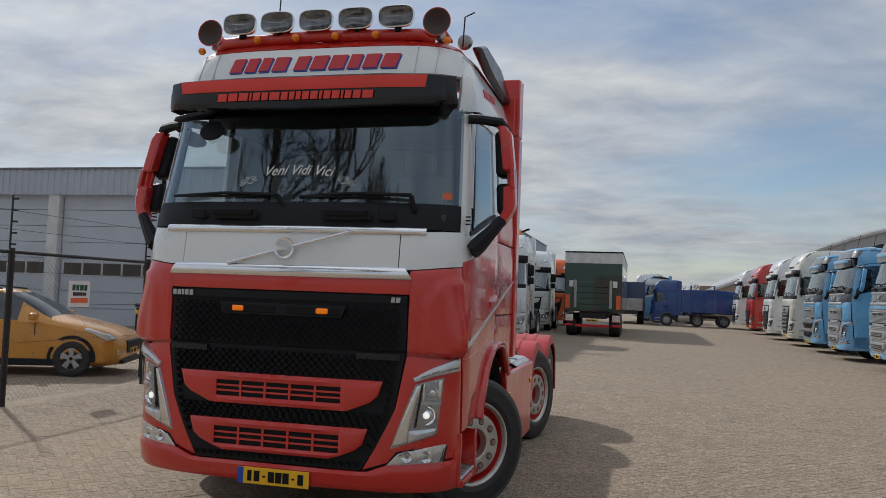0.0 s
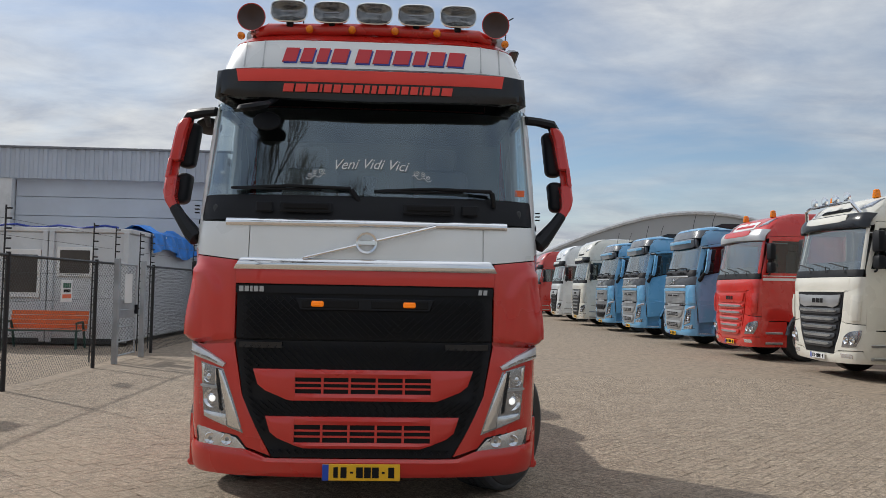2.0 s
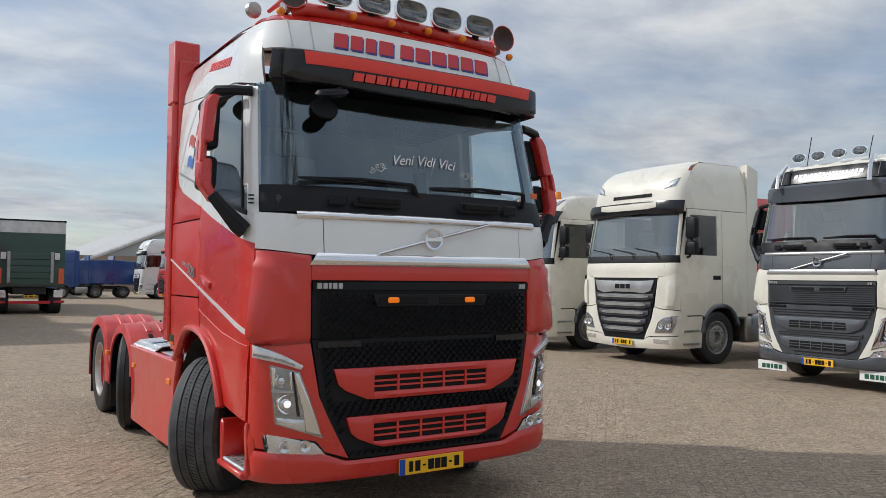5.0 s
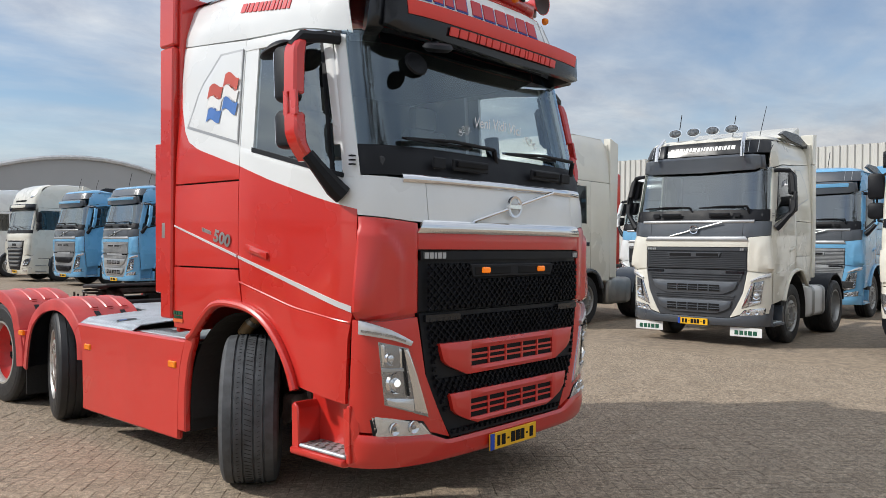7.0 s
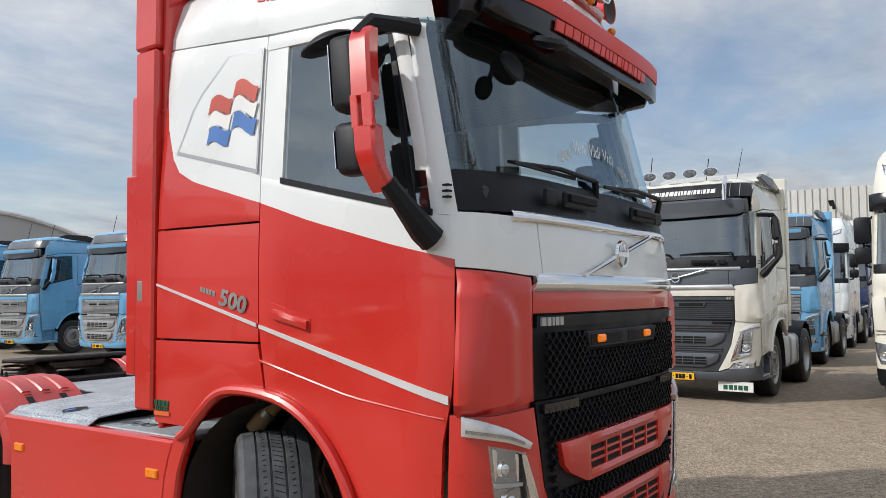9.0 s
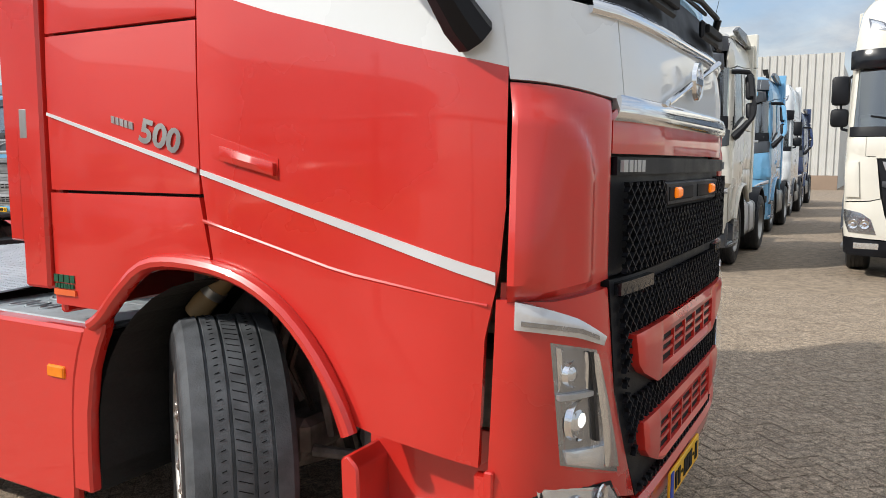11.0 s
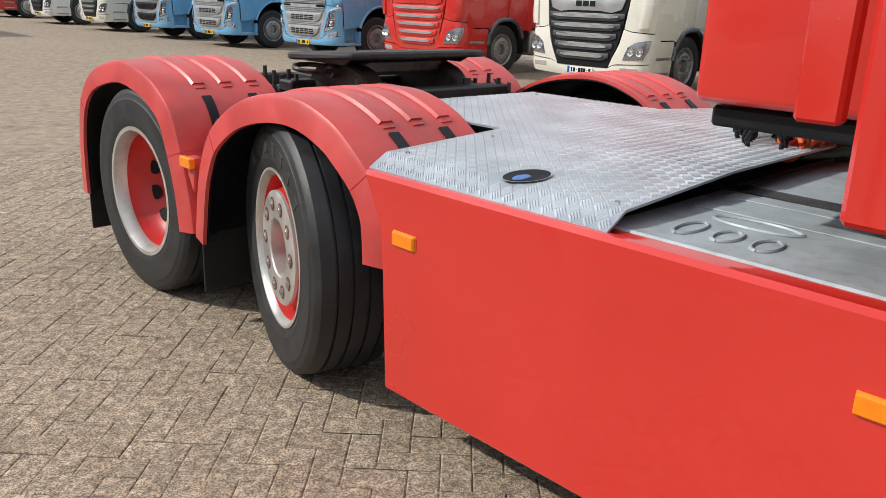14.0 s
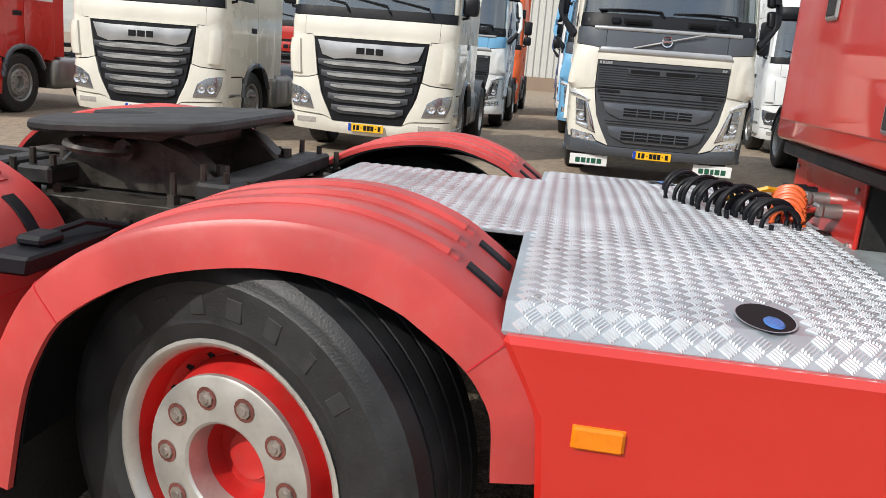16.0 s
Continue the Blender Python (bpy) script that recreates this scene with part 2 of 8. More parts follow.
SIGN_GREEN = material("dark_green_vinyl", (0.01, 0.09, 0.05), 0.4, vary=0.05)
AMBER = material("amber_lens", (0.85, 0.23, 0.008), 0.15, vary=0.08, scale=40)
AMBER_LIT = glow("lit_amber_lamp", (1.0, 0.22, 0.005), 0.38)
LED_LIT = glow("lit_headlamp", (1.0, 0.98, 0.92), 1.0)
LENS = glass("clear_lens", (0.96, 0.97, 0.98), gloss=0.03)
SCREEN_GLASS = glass("windscreen_glass", (0.74, 0.82, 0.84), gloss=0.165, sheen=(0.72, 0.88, 1.0))
SIDE_GLASS = glass("side_glass", (0.88, 0.93, 0.93), gloss=0.24, sheen=(0.85, 0.95, 1.0))
PARKED_SCREEN = glass("parked_windscreen", (0.62, 0.70, 0.70), gloss=0.24, sheen=(0.92, 0.98, 1.0))
PARKED_SIDE = glass("parked_side_glass", (0.40, 0.43, 0.43), gloss=0.07)
LAMP_GLASS = material("lamp_reflector", (0.74, 0.76, 0.78), 0.12, 0.75, vary=0.06, scale=18)
CLEAR_BAR = material("clear_lamp_bar", (0.66, 0.67, 0.69), 0.10, 0.4, vary=0.05, scale=30)
NUT = material("dull_wheel_nut", (0.34, 0.30, 0.27), 0.42, 0.7, vary=0.3, scale=30)
LAMP_DARK = material("dark_lamp_bezel", (0.36, 0.37, 0.39), 0.18, 0.85, vary=0.10, scale=30)
GREASE = material("brown_greasy_steel", (0.045, 0.040, 0.034), 0.38, 0.3, vary=0.5, scale=12, grain=0.5, grain_scale=50, dirt=0.5, dirt_colour=(0.12, 0.10, 0.078))
LINER = material("muddy_arch_liner", (0.010, 0.0098, 0.0095), 0.85, vary=0.5, scale=14, grain=0.9, grain_scale=45, dirt=0.35, dirt_colour=(0.026, 0.024, 0.021))
# dusty tread rubber, its colour lightened for the light that falls on the tread
LIT_DUSTY_RUBBER = material("lit_dusty_tread_rubber", (0.062, 0.067, 0.073), 0.68, vary=0.35, scale=12, grain=0.4, grain_scale=140, dirt=0.3, dirt_colour=(0.085, 0.083, 0.078))
FLAG_RED = material("faded_flag_red", (0.50, 0.075, 0.05), 0.4, vary=0.1)
FLAG_BLUE = material("faded_flag_blue", (0.06, 0.17, 0.47), 0.4, vary=0.1)
# dark red-brown that paints the shade in the nut recesses
RIM_SHADE = material("shaded_nut_seat", (0.16, 0.05, 0.04), 0.6, 0.2, vary=0.3, scale=30)
SPOT_DARK = material("smoky_reflector", (0.20, 0.20, 0.20), 0.16, 0.8, vary=0.5, scale=35)


# ---- shapes ----
def part(name, bm, mat, parent=None, label="", angle=35, kind=""):
    """Links a bmesh as one mesh object under a thing or a part."""
    me = bpy.data.meshes.new(name)
    bmesh.ops.recalc_face_normals(bm, faces=bm.faces[:])
    bm.to_mesh(me)
    bm.free()
    me.polygons.foreach_set("use_smooth", [True] * len(me.polygons))
    me.set_sharp_from_angle(angle=radians(angle))
    for m in (mat if isinstance(mat, (list, tuple)) else [mat]):
        me.materials.append(m)
    ob = new(name, me)
    if parent is not None:
        ob.parent = parent
    return tagged(ob, label=label, kind=kind)


def thing(name, label, category, m=None, group="", kind=""):
    ob = new(name)
    if m is not None:
        ob.matrix_basis = m
    return tagged(ob, label, category, group, kind)


def whole(name, bm, mat, label, category, m=None, group="", kind="", angle=35):
    ob = part(name, bm, mat, None, label, angle, kind)
    if m is not None:
        ob.matrix_basis = m
    return tagged(ob, category=category, group=group)


def box(c, s, bevel=0.0, bm=None, m=None, seg=1):
    bm = bm or bmesh.new()
    mat = Matrix.LocRotScale(Vector(c), None, Vector(s))
    if m is not None:
        mat = m @ mat
    r = bmesh.ops.create_cube(bm, size=1.0, matrix=mat)
    if bevel:
        vs = set(r["verts"])
        es = [e for e in bm.edges if e.verts[0] in vs and e.verts[1] in vs]
        bmesh.ops.bevel(bm, geom=es, offset=bevel, segments=seg, profile=0.5, affect="EDGES")
    return bm


def prism(poly, axis, a, b, bevel=0.0, bm=None, m=None):
    """A polygon drawn in the plane across axis, drawn out from a to b along it. x: (y, z); y: (x, z); z: (x, y)."""
    out = bm or bmesh.new()
    bm = bmesh.new()
    def at(p, d):
        return {"x": (d, p[0], p[1]), "y": (p[0], d, p[1]), "z": (p[0], p[1], d)}[axis]
    lo = [bm.verts.new(at(p, a)) for p in poly]
    hi = [bm.verts.new(at(p, b)) for p in poly]
    n = len(poly)
    bm.faces.new(lo)
    bm.faces.new(hi[::-1])
    for i in range(n):
        bm.faces.new((lo[i], hi[i], hi[(i + 1) % n], lo[(i + 1) % n]))
    bmesh.ops.recalc_face_normals(bm, faces=bm.faces[:])
    if bevel:
        bmesh.ops.bevel(bm, geom=bm.edges[:], offset=bevel, segments=1, profile=0.5, affect="EDGES")
    if m is not None:
        bm.transform(m)
    return join(out, bm)


def join(bm, other):
    me = bpy.data.meshes.new("tmp")
    other.to_mesh(me)
    other.free()
    bm.from_mesh(me)
    bpy.data.meshes.remove(me)
    return bm


def rod(p, q, r, r2=None, n=12, bm=None):
    bm = bm or bmesh.new()
    p, q = Vector(p), Vector(q)
    d = q - p
    m = Matrix.Translation((p + q) / 2) @ d.to_track_quat("Z", "Y").to_matrix().to_4x4()
    bmesh.ops.create_cone(bm, cap_ends=True, segments=n, radius1=r, radius2=r if r2 is None else r2, depth=d.length, matrix=m)
    return bm


def lathe(profile, m, n=32, bm=None):
    """Turns a profile of (radius, height) round the z axis, then places it by m."""
    bm = bm or bmesh.new()
    rings = []
    for r, z in profile:
        if r < 1e-5:
            rings.append([bm.verts.new(m @ Vector((0, 0, z)))])
        else:
            rings.append([bm.verts.new(m @ Vector((r * math.cos(2 * math.pi * k / n), r * math.sin(2 * math.pi * k / n), z))) for k in range(n)])
    for a, b in zip(rings, rings[1:]):
        for k in range(n):
            j = (k + 1) % n
            if len(a) == 1 and len(b) == 1:
                continue
            if len(a) == 1:
                bm.faces.new((a[0], b[k], b[j]))
            elif len(b) == 1:
                bm.faces.new((a[k], b[0], a[j]))
            else:
                bm.faces.new((a[k], b[k], b[j], a[j]))
    return bm


def tube(points, r, n=8, bm=None, flat=1.0):
    """Sweeps a round along a line of points."""
    bm = bm or bmesh.new()
    pts = [Vector(p) for p in points]
    up = Vector((0.13, 0.21, 1)).normalized()
    rings = []
    for i, p in enumerate(pts):
        d = (pts[min(i + 1, len(pts) - 1)] - pts[max(i - 1, 0)]).normalized()
        s = d.cross(up)
        if s.length < 0.05:
            s = d.cross(Vector((1, 0, 0)))
        s.normalize()
        t = d.cross(s).normalized()
        rr = r[i] if isinstance(r, (list, tuple)) else r
        rings.append([bm.verts.new(p + s * rr * math.cos(2 * math.pi * k / n) + t * rr * flat * math.sin(2 * math.pi * k / n)) for k in range(n)])
    for a, b in zip(rings, rings[1:]):
        for k in range(n):
            bm.faces.new((a[k], b[k], b[(k + 1) % n], a[(k + 1) % n]))
    bm.faces.new(rings[0])
    bm.faces.new(rings[-1][::-1])
    return bm


def knots(table, v):
    """Straight lines through a table of (place, value)."""
    if isinstance(table, (int, float)):
        return table
    if v <= table[0][0]:
        return table[0][1]
    for (a, p), (b, q) in zip(table, table[1:]):
        if v <= b:
            return p + (q - p) * (v - a) / (b - a)
    return table[-1][1]


def arc(cx, cz, r, a0, a1, n, sz=1.0):
    return [(cx + r * math.cos(radians(a0 + (a1 - a0) * i / n)), cz + sz * r * math.sin(radians(a0 + (a1 - a0) * i / n))) for i in range(n + 1)]


class Skin:
    """The outer shape of a cab: front at y = 0, facing -y. The plan is a squarish round, half as wide as w(z), set back by f(z)."""

    def __init__(self, w, f, depth=0.58, power=4.2):
        self.w, self.f, self.depth, self.power = w, f, depth, power

    def front(self, x, z):
        w = knots(self.w, z)
        q = min(1.0, abs(x) / w)
        return Vector((max(-w, min(w, x)), knots(self.f, z) + self.depth * (1 - (1 - q ** self.power) ** (1 / self.power)), z))

    def side(self, y, z):
        """The point at y on the side at +x."""
        w, f = knots(self.w, z), knots(self.f, z)
        q = (y - f) / self.depth
        if q >= 1:
            return Vector((w, y, z))
        q = min(1.0, max(0.0, 1 - q))
        return Vector((w * (1 - q ** self.power) ** (1 / self.power), y, z))


def spread(t, low, high):
    """Sets steps closer together towards an end that goes round a corner."""
    if low and high:
        return 0.45 * t + 0.55 * (0.5 - 0.5 * math.cos(math.pi * t))
    if high:
        return 0.4 * t + 0.6 * math.sin(math.pi / 2 * t)
    if low:
        return 1 - (0.4 * (1 - t) + 0.6 * math.sin(math.pi / 2 * (1 - t)))
    return t


def panel(skin, kind, left, right, levels, off=0.0, thick=0.025, n=10, rows=5, edge=0.006, bm=None, mirror=None, bulge=None, slots=None):
    """A shell laid on the skin. kind 'front': across in x; 'side': along in y, at +x or, mirror=-1, at -x.
    left and right: borders, a number or a table over the share of the height. levels: heights from bottom to top, numbers or tables over the place across."""
    bm = bm or bmesh.new()
    sign = mirror or 1
    shares = []
    for b in range(len(levels) - 1):
        for r in range(rows + (1 if b == len(levels) - 2 else 0)):
            shares.append((b, r / rows))
    total = (len(levels) - 1)

    def at(a, z, d):
        p = skin.front(a, z) if kind == "front" else skin.side(a, z)
        e = 0.012
        if kind == "front":
            px, pz = skin.front(a + e, z) - skin.front(a - e, z), skin.front(a, z + e) - skin.front(a, z - e)
            nrm = px.cross(pz)
        else:
            px, pz = skin.side(a + e, z) - skin.side(a - e, z), skin.side(a, z + e) - skin.side(a, z - e)
            nrm = px.cross(pz)
        nrm.normalize()
        if kind == "front" and nrm.y > 0 or kind == "side" and nrm.x < 0:
            nrm = -nrm
        p = p + nrm * d
        return Vector((p.x * sign, p.y, p.z)) if kind == "side" else p

    outer, inner = [], []
    for j, (b, s) in enumerate(shares):
        v = (b + s) / total
        l, r = knots(left, v), knots(right, v)
        ro, ri = [], []
        for i in range(n + 1):
            a = l + (r - l) * spread(i / n, kind == "front" and l < -0.98, kind == "front" and r > 0.98)
            z = knots(levels[b], a) * (1 - s) + knots(levels[b + 1], a) * s
            rim = i in (0, n) or j in (0, len(shares) - 1)
            o = off - (edge if rim else 0) + (bulge(a, z) if bulge else 0)
            ro.append(bm.verts.new(at(a, z, o)))
            ri.append(bm.verts.new(at(a, z, o - thick)) if rim else None)
        outer.append(ro)
        inner.append(ri)
    for j in range(len(shares) - 1):
        b = shares[j][0]
        for i in range(n):
            f = bm.faces.new((outer[j][i], outer[j][i + 1], outer[j + 1][i + 1], outer[j + 1][i]))
            f.material_index = slots[b] if slots else 0
    m = len(shares) - 1
    ring = [(0, i) for i in range(n + 1)] + [(j, n) for j in range(1, m + 1)] + [(m, i) for i in range(n - 1, -1, -1)] + [(j, 0) for j in range(m - 1, 0, -1)]
    for (a, b), (c, d) in zip(ring, ring[1:] + ring[:1]):
        f = bm.faces.new((outer[a][b], outer[c][d], inner[c][d], inner[a][b]))
        f.material_index = slots[min(shares[min(a, c)][0], len(slots) - 1)] if slots else 0
    return bm


def bars(words, height, gap=0.25):
    """Boxes that stand in for lettering: widths in shares of the height, one per mark."""
    out, x = [], 0.0
    for w in words:
        if w < 0:
            x += -w * height
        else:
            out.append((x, w * height))
            x += (w + gap) * height
    return out, x - gap * height


# ---- wheels ----
def wheel(parent, c, r=0.51, width=0.32, turn=0.0, side=1, style="flat", rim=None, dish=None, lod=2, name="wheel", rubber=None, worn=False):
    """One road wheel: tyre with grooves and tread blocks, rim, disc with hand holes, ring of nuts. side: +1 or -1, the way its face looks in x."""
    rim, dish = rim or RIM_WHITE, dish or RIM_RED
    n = 56 if lod == 2 else 28
    base = Matrix.Translation(c) @ Matrix.Rotation(radians(turn), 4, "Z") @ Matrix.Rotation(radians(90 * side), 4, "Y")
    h = width / 2
    hub = part(name, lathe([(0.0, -h * 0.9), (r * 0.3, -h * 0.9), (r * 0.3, h * 0.2 if style == "flat" else -h * 0.62), (0.0, h * 0.2 if style == "flat" else -h * 0.62)], base, 20), FRAME_BLACK, parent)
    tread = [(r * 0.62, -h * 0.92), (r * 0.80, -h * 1.02), (r * 0.93, -h * 0.96), (r * 0.985, -h * 0.84)]
    grooves = (-0.52, -0.18, 0.18, 0.52)
    for g in grooves:
        tread += [(r, h * (g - 0.035)), (r - 0.011, h * (g - 0.025)), (r - 0.011, h * (g + 0.025)), (r, h * (g + 0.035))]
    wall = [(r * 0.985, h * 0.84), (r * 0.95, h * 0.94), (r * 0.93, h * 0.965), (r * 0.90, h * 0.975), (r * 0.885, h * 1.005), (r * 0.80, h * 1.02), (r * 0.72, h * 1.0), (r * 0.70, h * 1.01), (r * 0.64, h * 0.95), (r * 0.605, h * 0.9)]
    tread += wall if rubber is None else wall[:4]
    tyre = part("tyre", lathe(tread, base, n), rubber or RUBBER, hub, "black truck tyre with worn tread", angle=28)
    # the tread's colour carries its lit look; the sidewall keeps the darker rubber
    if rubber:
        part("sidewall", lathe(wall[3:], base, n), RUBBER, tyre, "black tyre sidewall", angle=28)
    if lod == 2 and not worn:
        sip = bmesh.new()
        for k in range(96):
            a = 2 * math.pi * k / 96
            for j, g in enumerate((-0.68, -0.35, 0.0, 0.35, 0.68)):
                if j in (0, 4):
                    continue
                mm = base @ Matrix.Rotation(a + 0.02 * j, 4, "Z") @ Matrix.Translation((r - 0.0012, 0, h * g)) @ Matrix.Rotation(0.35 * (1 if j % 2 else -1), 4, "X")
                box((0, 0, 0), (0.005, 0.003, h * (0.26 if j == 2 else 0.09)), 0, sip, mm)
        part("tread_siping", sip, INK_VOID, tyre, kind="stuff")
    rim_r = r * 0.60
    if style == "flat":
        prof = [(rim_r + 0.010, h * 0.90), (rim_r + 0.013, h * 0.955), (rim_r + 0.004, h * 0.965), (rim_r - 0.006, h * 0.93), (rim_r - 0.016, h * 0.80)]
        rimo = part("rim", lathe(prof, base, n), rim, hub, "dull silver wheel rim edge")
        well = [(rim_r - 0.015, h * 0.81), (rim_r - 0.03, h * 0.50), (rim_r - 0.05, h * 0.42), (rim_r - 0.085, h * 0.42)]
        part("rim_well", lathe(well, base, n), dish, rimo, "red inner rim")
        cone = [(rim_r - 0.05, h * 0.40), (r * 0.49, h * 0.46), (r * 0.46, h * 0.72), (r * 0.45, h * 0.84)]
        part("wheel_cone", lathe(cone, base, n), dish, rimo, "red wheel disc")
        disc = [(r * 0.452, h * 0.78), (r * 0.45, h * 0.90), (r * 0.437, h * 0.92), (r * 0.235, h * 0.92), (r * 0.222, h * 0.89), (r * 0.215, h * 0.55)]
        part("nut_ring", lathe(disc, base, n), rim, rimo, "pale flat ring holding ten nuts")
        part("hub_cap", lathe([(r * 0.22, h * 0.60), (r * 0.20, h * 0.30), (r * 0.125, h * 0.32), (r * 0.115, h * 0.42), (0, h * 0.44)], base, 24), dish, rimo, "red recessed hub")
        nr, nz, hr, hz = r * 0.345, h * 0.92, r * 0.525, h * 0.435
    else:
        prof = [(rim_r + 0.012, h * 0.90), (rim_r + 0.016, h * 0.96), (rim_r - 0.004, h * 0.96), (rim_r - 0.018, h * 0.8), (rim_r - 0.024, h * 0.55)]
        rimo = part("rim", lathe(prof, base, n), rim, hub, "dull silver wheel rim")
        disc = [(rim_r - 0.022, h * 0.56), (rim_r - 0.03, h * 0.25), (rim_r - 0.06, -h * 0.05), (r * 0.36, -h * 0.45), (r * 0.20, -h * 0.5), (r * 0.19, -h * 0.2)]
        part("wheel_disc", lathe(disc, base, n), dish, rimo, "deep red painted wheel disc")
        part("hub_cap", lathe([(r * 0.19, -h * 0.5), (r * 0.18, -h * 0.16), (r * 0.13, -h * 0.1), (0, -h * 0.09)], base, 24), dish, rimo, "red hub cap")
        nr, nz, hr, hz = r * 0.26, -h * 0.47, r * 0.43, -h * 0.22
    if lod >= 1:
        nut = None
        for k in range(10):
            a = 2 * math.pi * (k + 0.5) / 10
            mm = base @ Matrix.Rotation(a, 4, "Z") @ Matrix.Translation((nr, 0, nz))
            if lod == 2:
                part("wheel_nut", lathe([(0.020, 0.0018), (0.019, 0.006), (0.012, 0.007), (0.010, 0.010), (0, 0.010)], mm, 8), NUT if style == "flat" else dish, rimo)
                if style == "flat":
                    # flat disc coloured as the shade of a recess round the nut
                    part("nut_hole", lathe([(0.029, 0.0015), (0.0, 0.0015)], mm, 14), RIM_SHADE, rimo)
                    for q in (0.16, 0.47):
                        part("vent_slot", box((0, 0, 0), (0.034, 0.022, 0.01), 0.004, None, base @ Matrix.Rotation(a + q, 4, "Z") @ Matrix.Translation((hr, 0, hz)) @ Matrix.Rotation(radians(-20), 4, "Y")), INK_VOID, rimo)
                else:
                    # flat black disc paints the shade of a hand hole
                    part("hand_hole", lathe([(0.040, 0.006), (0.0, 0.006)], base @ Matrix.Rotation(a + 0.31, 4, "Z") @ Matrix.Translation((hr, 0, hz)) @ Matrix.Rotation(radians(-28), 4, "Y"), 14), INK_VOID, rimo)
            else:
                nut = lathe([(0.018, 0), (0.014, 0.03), (0, 0.03)], mm, 6, nut)
                nut = lathe([(0.024, 0.006), (0.0, 0.006)], base @ Matrix.Rotation(a + 0.31, 4, "Z") @ Matrix.Translation((hr, 0, hz)) @ Matrix.Rotation(radians(-28), 4, "Y"), 8, nut)
        if nut:
            part("nut_circle", nut, STEEL, rimo, kind="stuff")
    return hub


def marks_on(parent, name, words, height, where, mat, proud=0.003, slant=0.0, label=""):
    """Plain bars for lettering. where(x, z): the point that lies x along and z up the writing, with its outward direction."""
    out, total = bars(words, height)
    bm = bmesh.new()
    for x, w in out:
        quad = []
        for sx, sz in ((x, 0), (x + w, 0), (x + w, height), (x, height)):
            p, nrm = where(sx - total / 2 + slant * sz, sz)
            quad.append((p + nrm * proud, p - nrm * 0.004))
        f = [bm.verts.new(q[0]) for q in quad]
        b = [bm.verts.new(q[1]) for q in quad]
        bm.faces.new(f)
        for i in range(4):
            bm.faces.new((f[i], f[(i + 1) % 4], b[(i + 1) % 4], b[i]))
    return part(name, bm, mat, parent, label, kind="stuff")


def number_plate(parent, x, y, z, yellow=True, tilt=0.0):
    m = Matrix.Translation((x, y, z)) @ Matrix.Rotation(radians(tilt), 4, "X")
    p = part("number_plate", box((0, 0, 0), (0.52, 0.012, 0.11), 0.003, None, m), PLATE_YELLOW if yellow else PLATE_WHITE, parent, "yellow number plate with a blue edge" if yellow else "white number plate")
    part("plate_band", box((-0.238, -0.008, 0), (0.042, 0.004, 0.106), 0, None, m), PLATE_BLUE, p)
    bm = bmesh.new()
    for i, w in enumerate((0.03, 0.04, 0.02, 0.045, 0.045, 0.045, 0.02, 0.04)):
        hgt = 0.012 if i in (2, 6) else 0.07
        box((-0.17 + i * 0.053, -0.0075, 0), (w, 0.003, hgt), 0, bm, m)
    part("plate_lettering", bm, INK_VOID, p, kind="stuff")
    return p


WIDE_SKIN = Skin(w=[(0.2, 1.19), (0.6, 1.225), (1.9, 1.235), (2.3, 1.225), (2.95, 1.185), (3.2, 1.16), (3.42, 1.09), (3.52, 0.98)],
             f=[(0.2, 0.05), (0.45, 0.0), (1.75, 0.0), (2.06, 0.035), (2.25, 0.09), (2.95, 0.25), (3.17, 0.235), (3.42, 0.33), (3.52, 0.45)])
ARCH = [(0.76, 0.76), (0.82, 0.90), (0.92, 1.04), (1.06, 1.16), (1.24, 1.235), (1.48, 1.26), (1.66, 1.235), (1.80, 1.13), (1.90, 1.03)]


def corner_bulge(x, z):
    """The raised air guide on each front corner, its upper edge falling in a curve towards the grille."""
    def step(v):
        v = max(0.0, min(1.0, v))
        return v * v * (3 - 2 * v)
    t = max(0.0, min(1.0, (1.2 - abs(x)) / 0.21))
    top = 1.775 - 0.16 * t ** 3
    flare = 0.050 * step((abs(x) - 1.09) / 0.11) * step((1.74 - z) / 0.42)
    return (0.026 * step((abs(x) - 0.965) / 0.075) * step((top - z) / 0.045) + flare) * step((z - 1.225) / 0.04)


def short_visor(x, z):
    return 0.25 * visor_out(x, z)


def visor_out(x, z):
    """How far the long visor stands out from the cab: a plate held well forward, drawn back at its top."""
    return 0.135 * max(0.0, min(1.0, (3.170 - z) / 0.028))


def lattice(skin, left, right, z0, z1, pitch, parent, off, keep_out=()):
    """Slanting crossed ribs of a grille, each a short bar of its own depth."""
    bm = bmesh.new()
    rows = int((z1 - z0) / pitch)
    for j in range(rows):
        z = z0 + (j + 0.5) * pitch
        v = (z - z0) / (z1 - z0)
        l, r = knots(left, v) + 0.02, knots(right, v) - 0.02
        cols = int((r - l) / (pitch * 2.1))
        for i in range(cols):
            x = l + (i + 0.5 + 0.5 * (j % 2)) * (r - l) / (cols + 0.5)
            if any(a < x < b and c < z < d for a, b, c, d in keep_out):
                continue
            for s in (1, -1):
                hx, hz = pitch * 1.05, pitch * 1.0
                a, b = skin.front(x - hx / 2, z - s * hz / 2), skin.front(x + hx / 2, z + s * hz / 2)
                q = []
                for p in (a, b):
                    for dz in (-0.11 * pitch, 0.11 * pitch):
                        q.append(bm.verts.new((p.x, p.y - off, p.z + dz)))
                        q.append(bm.verts.new((p.x, p.y - off + 0.018, p.z + dz)))
                bm.faces.new((q[0], q[4], q[6], q[2]))
                bm.faces.new((q[2], q[6], q[7], q[3]))
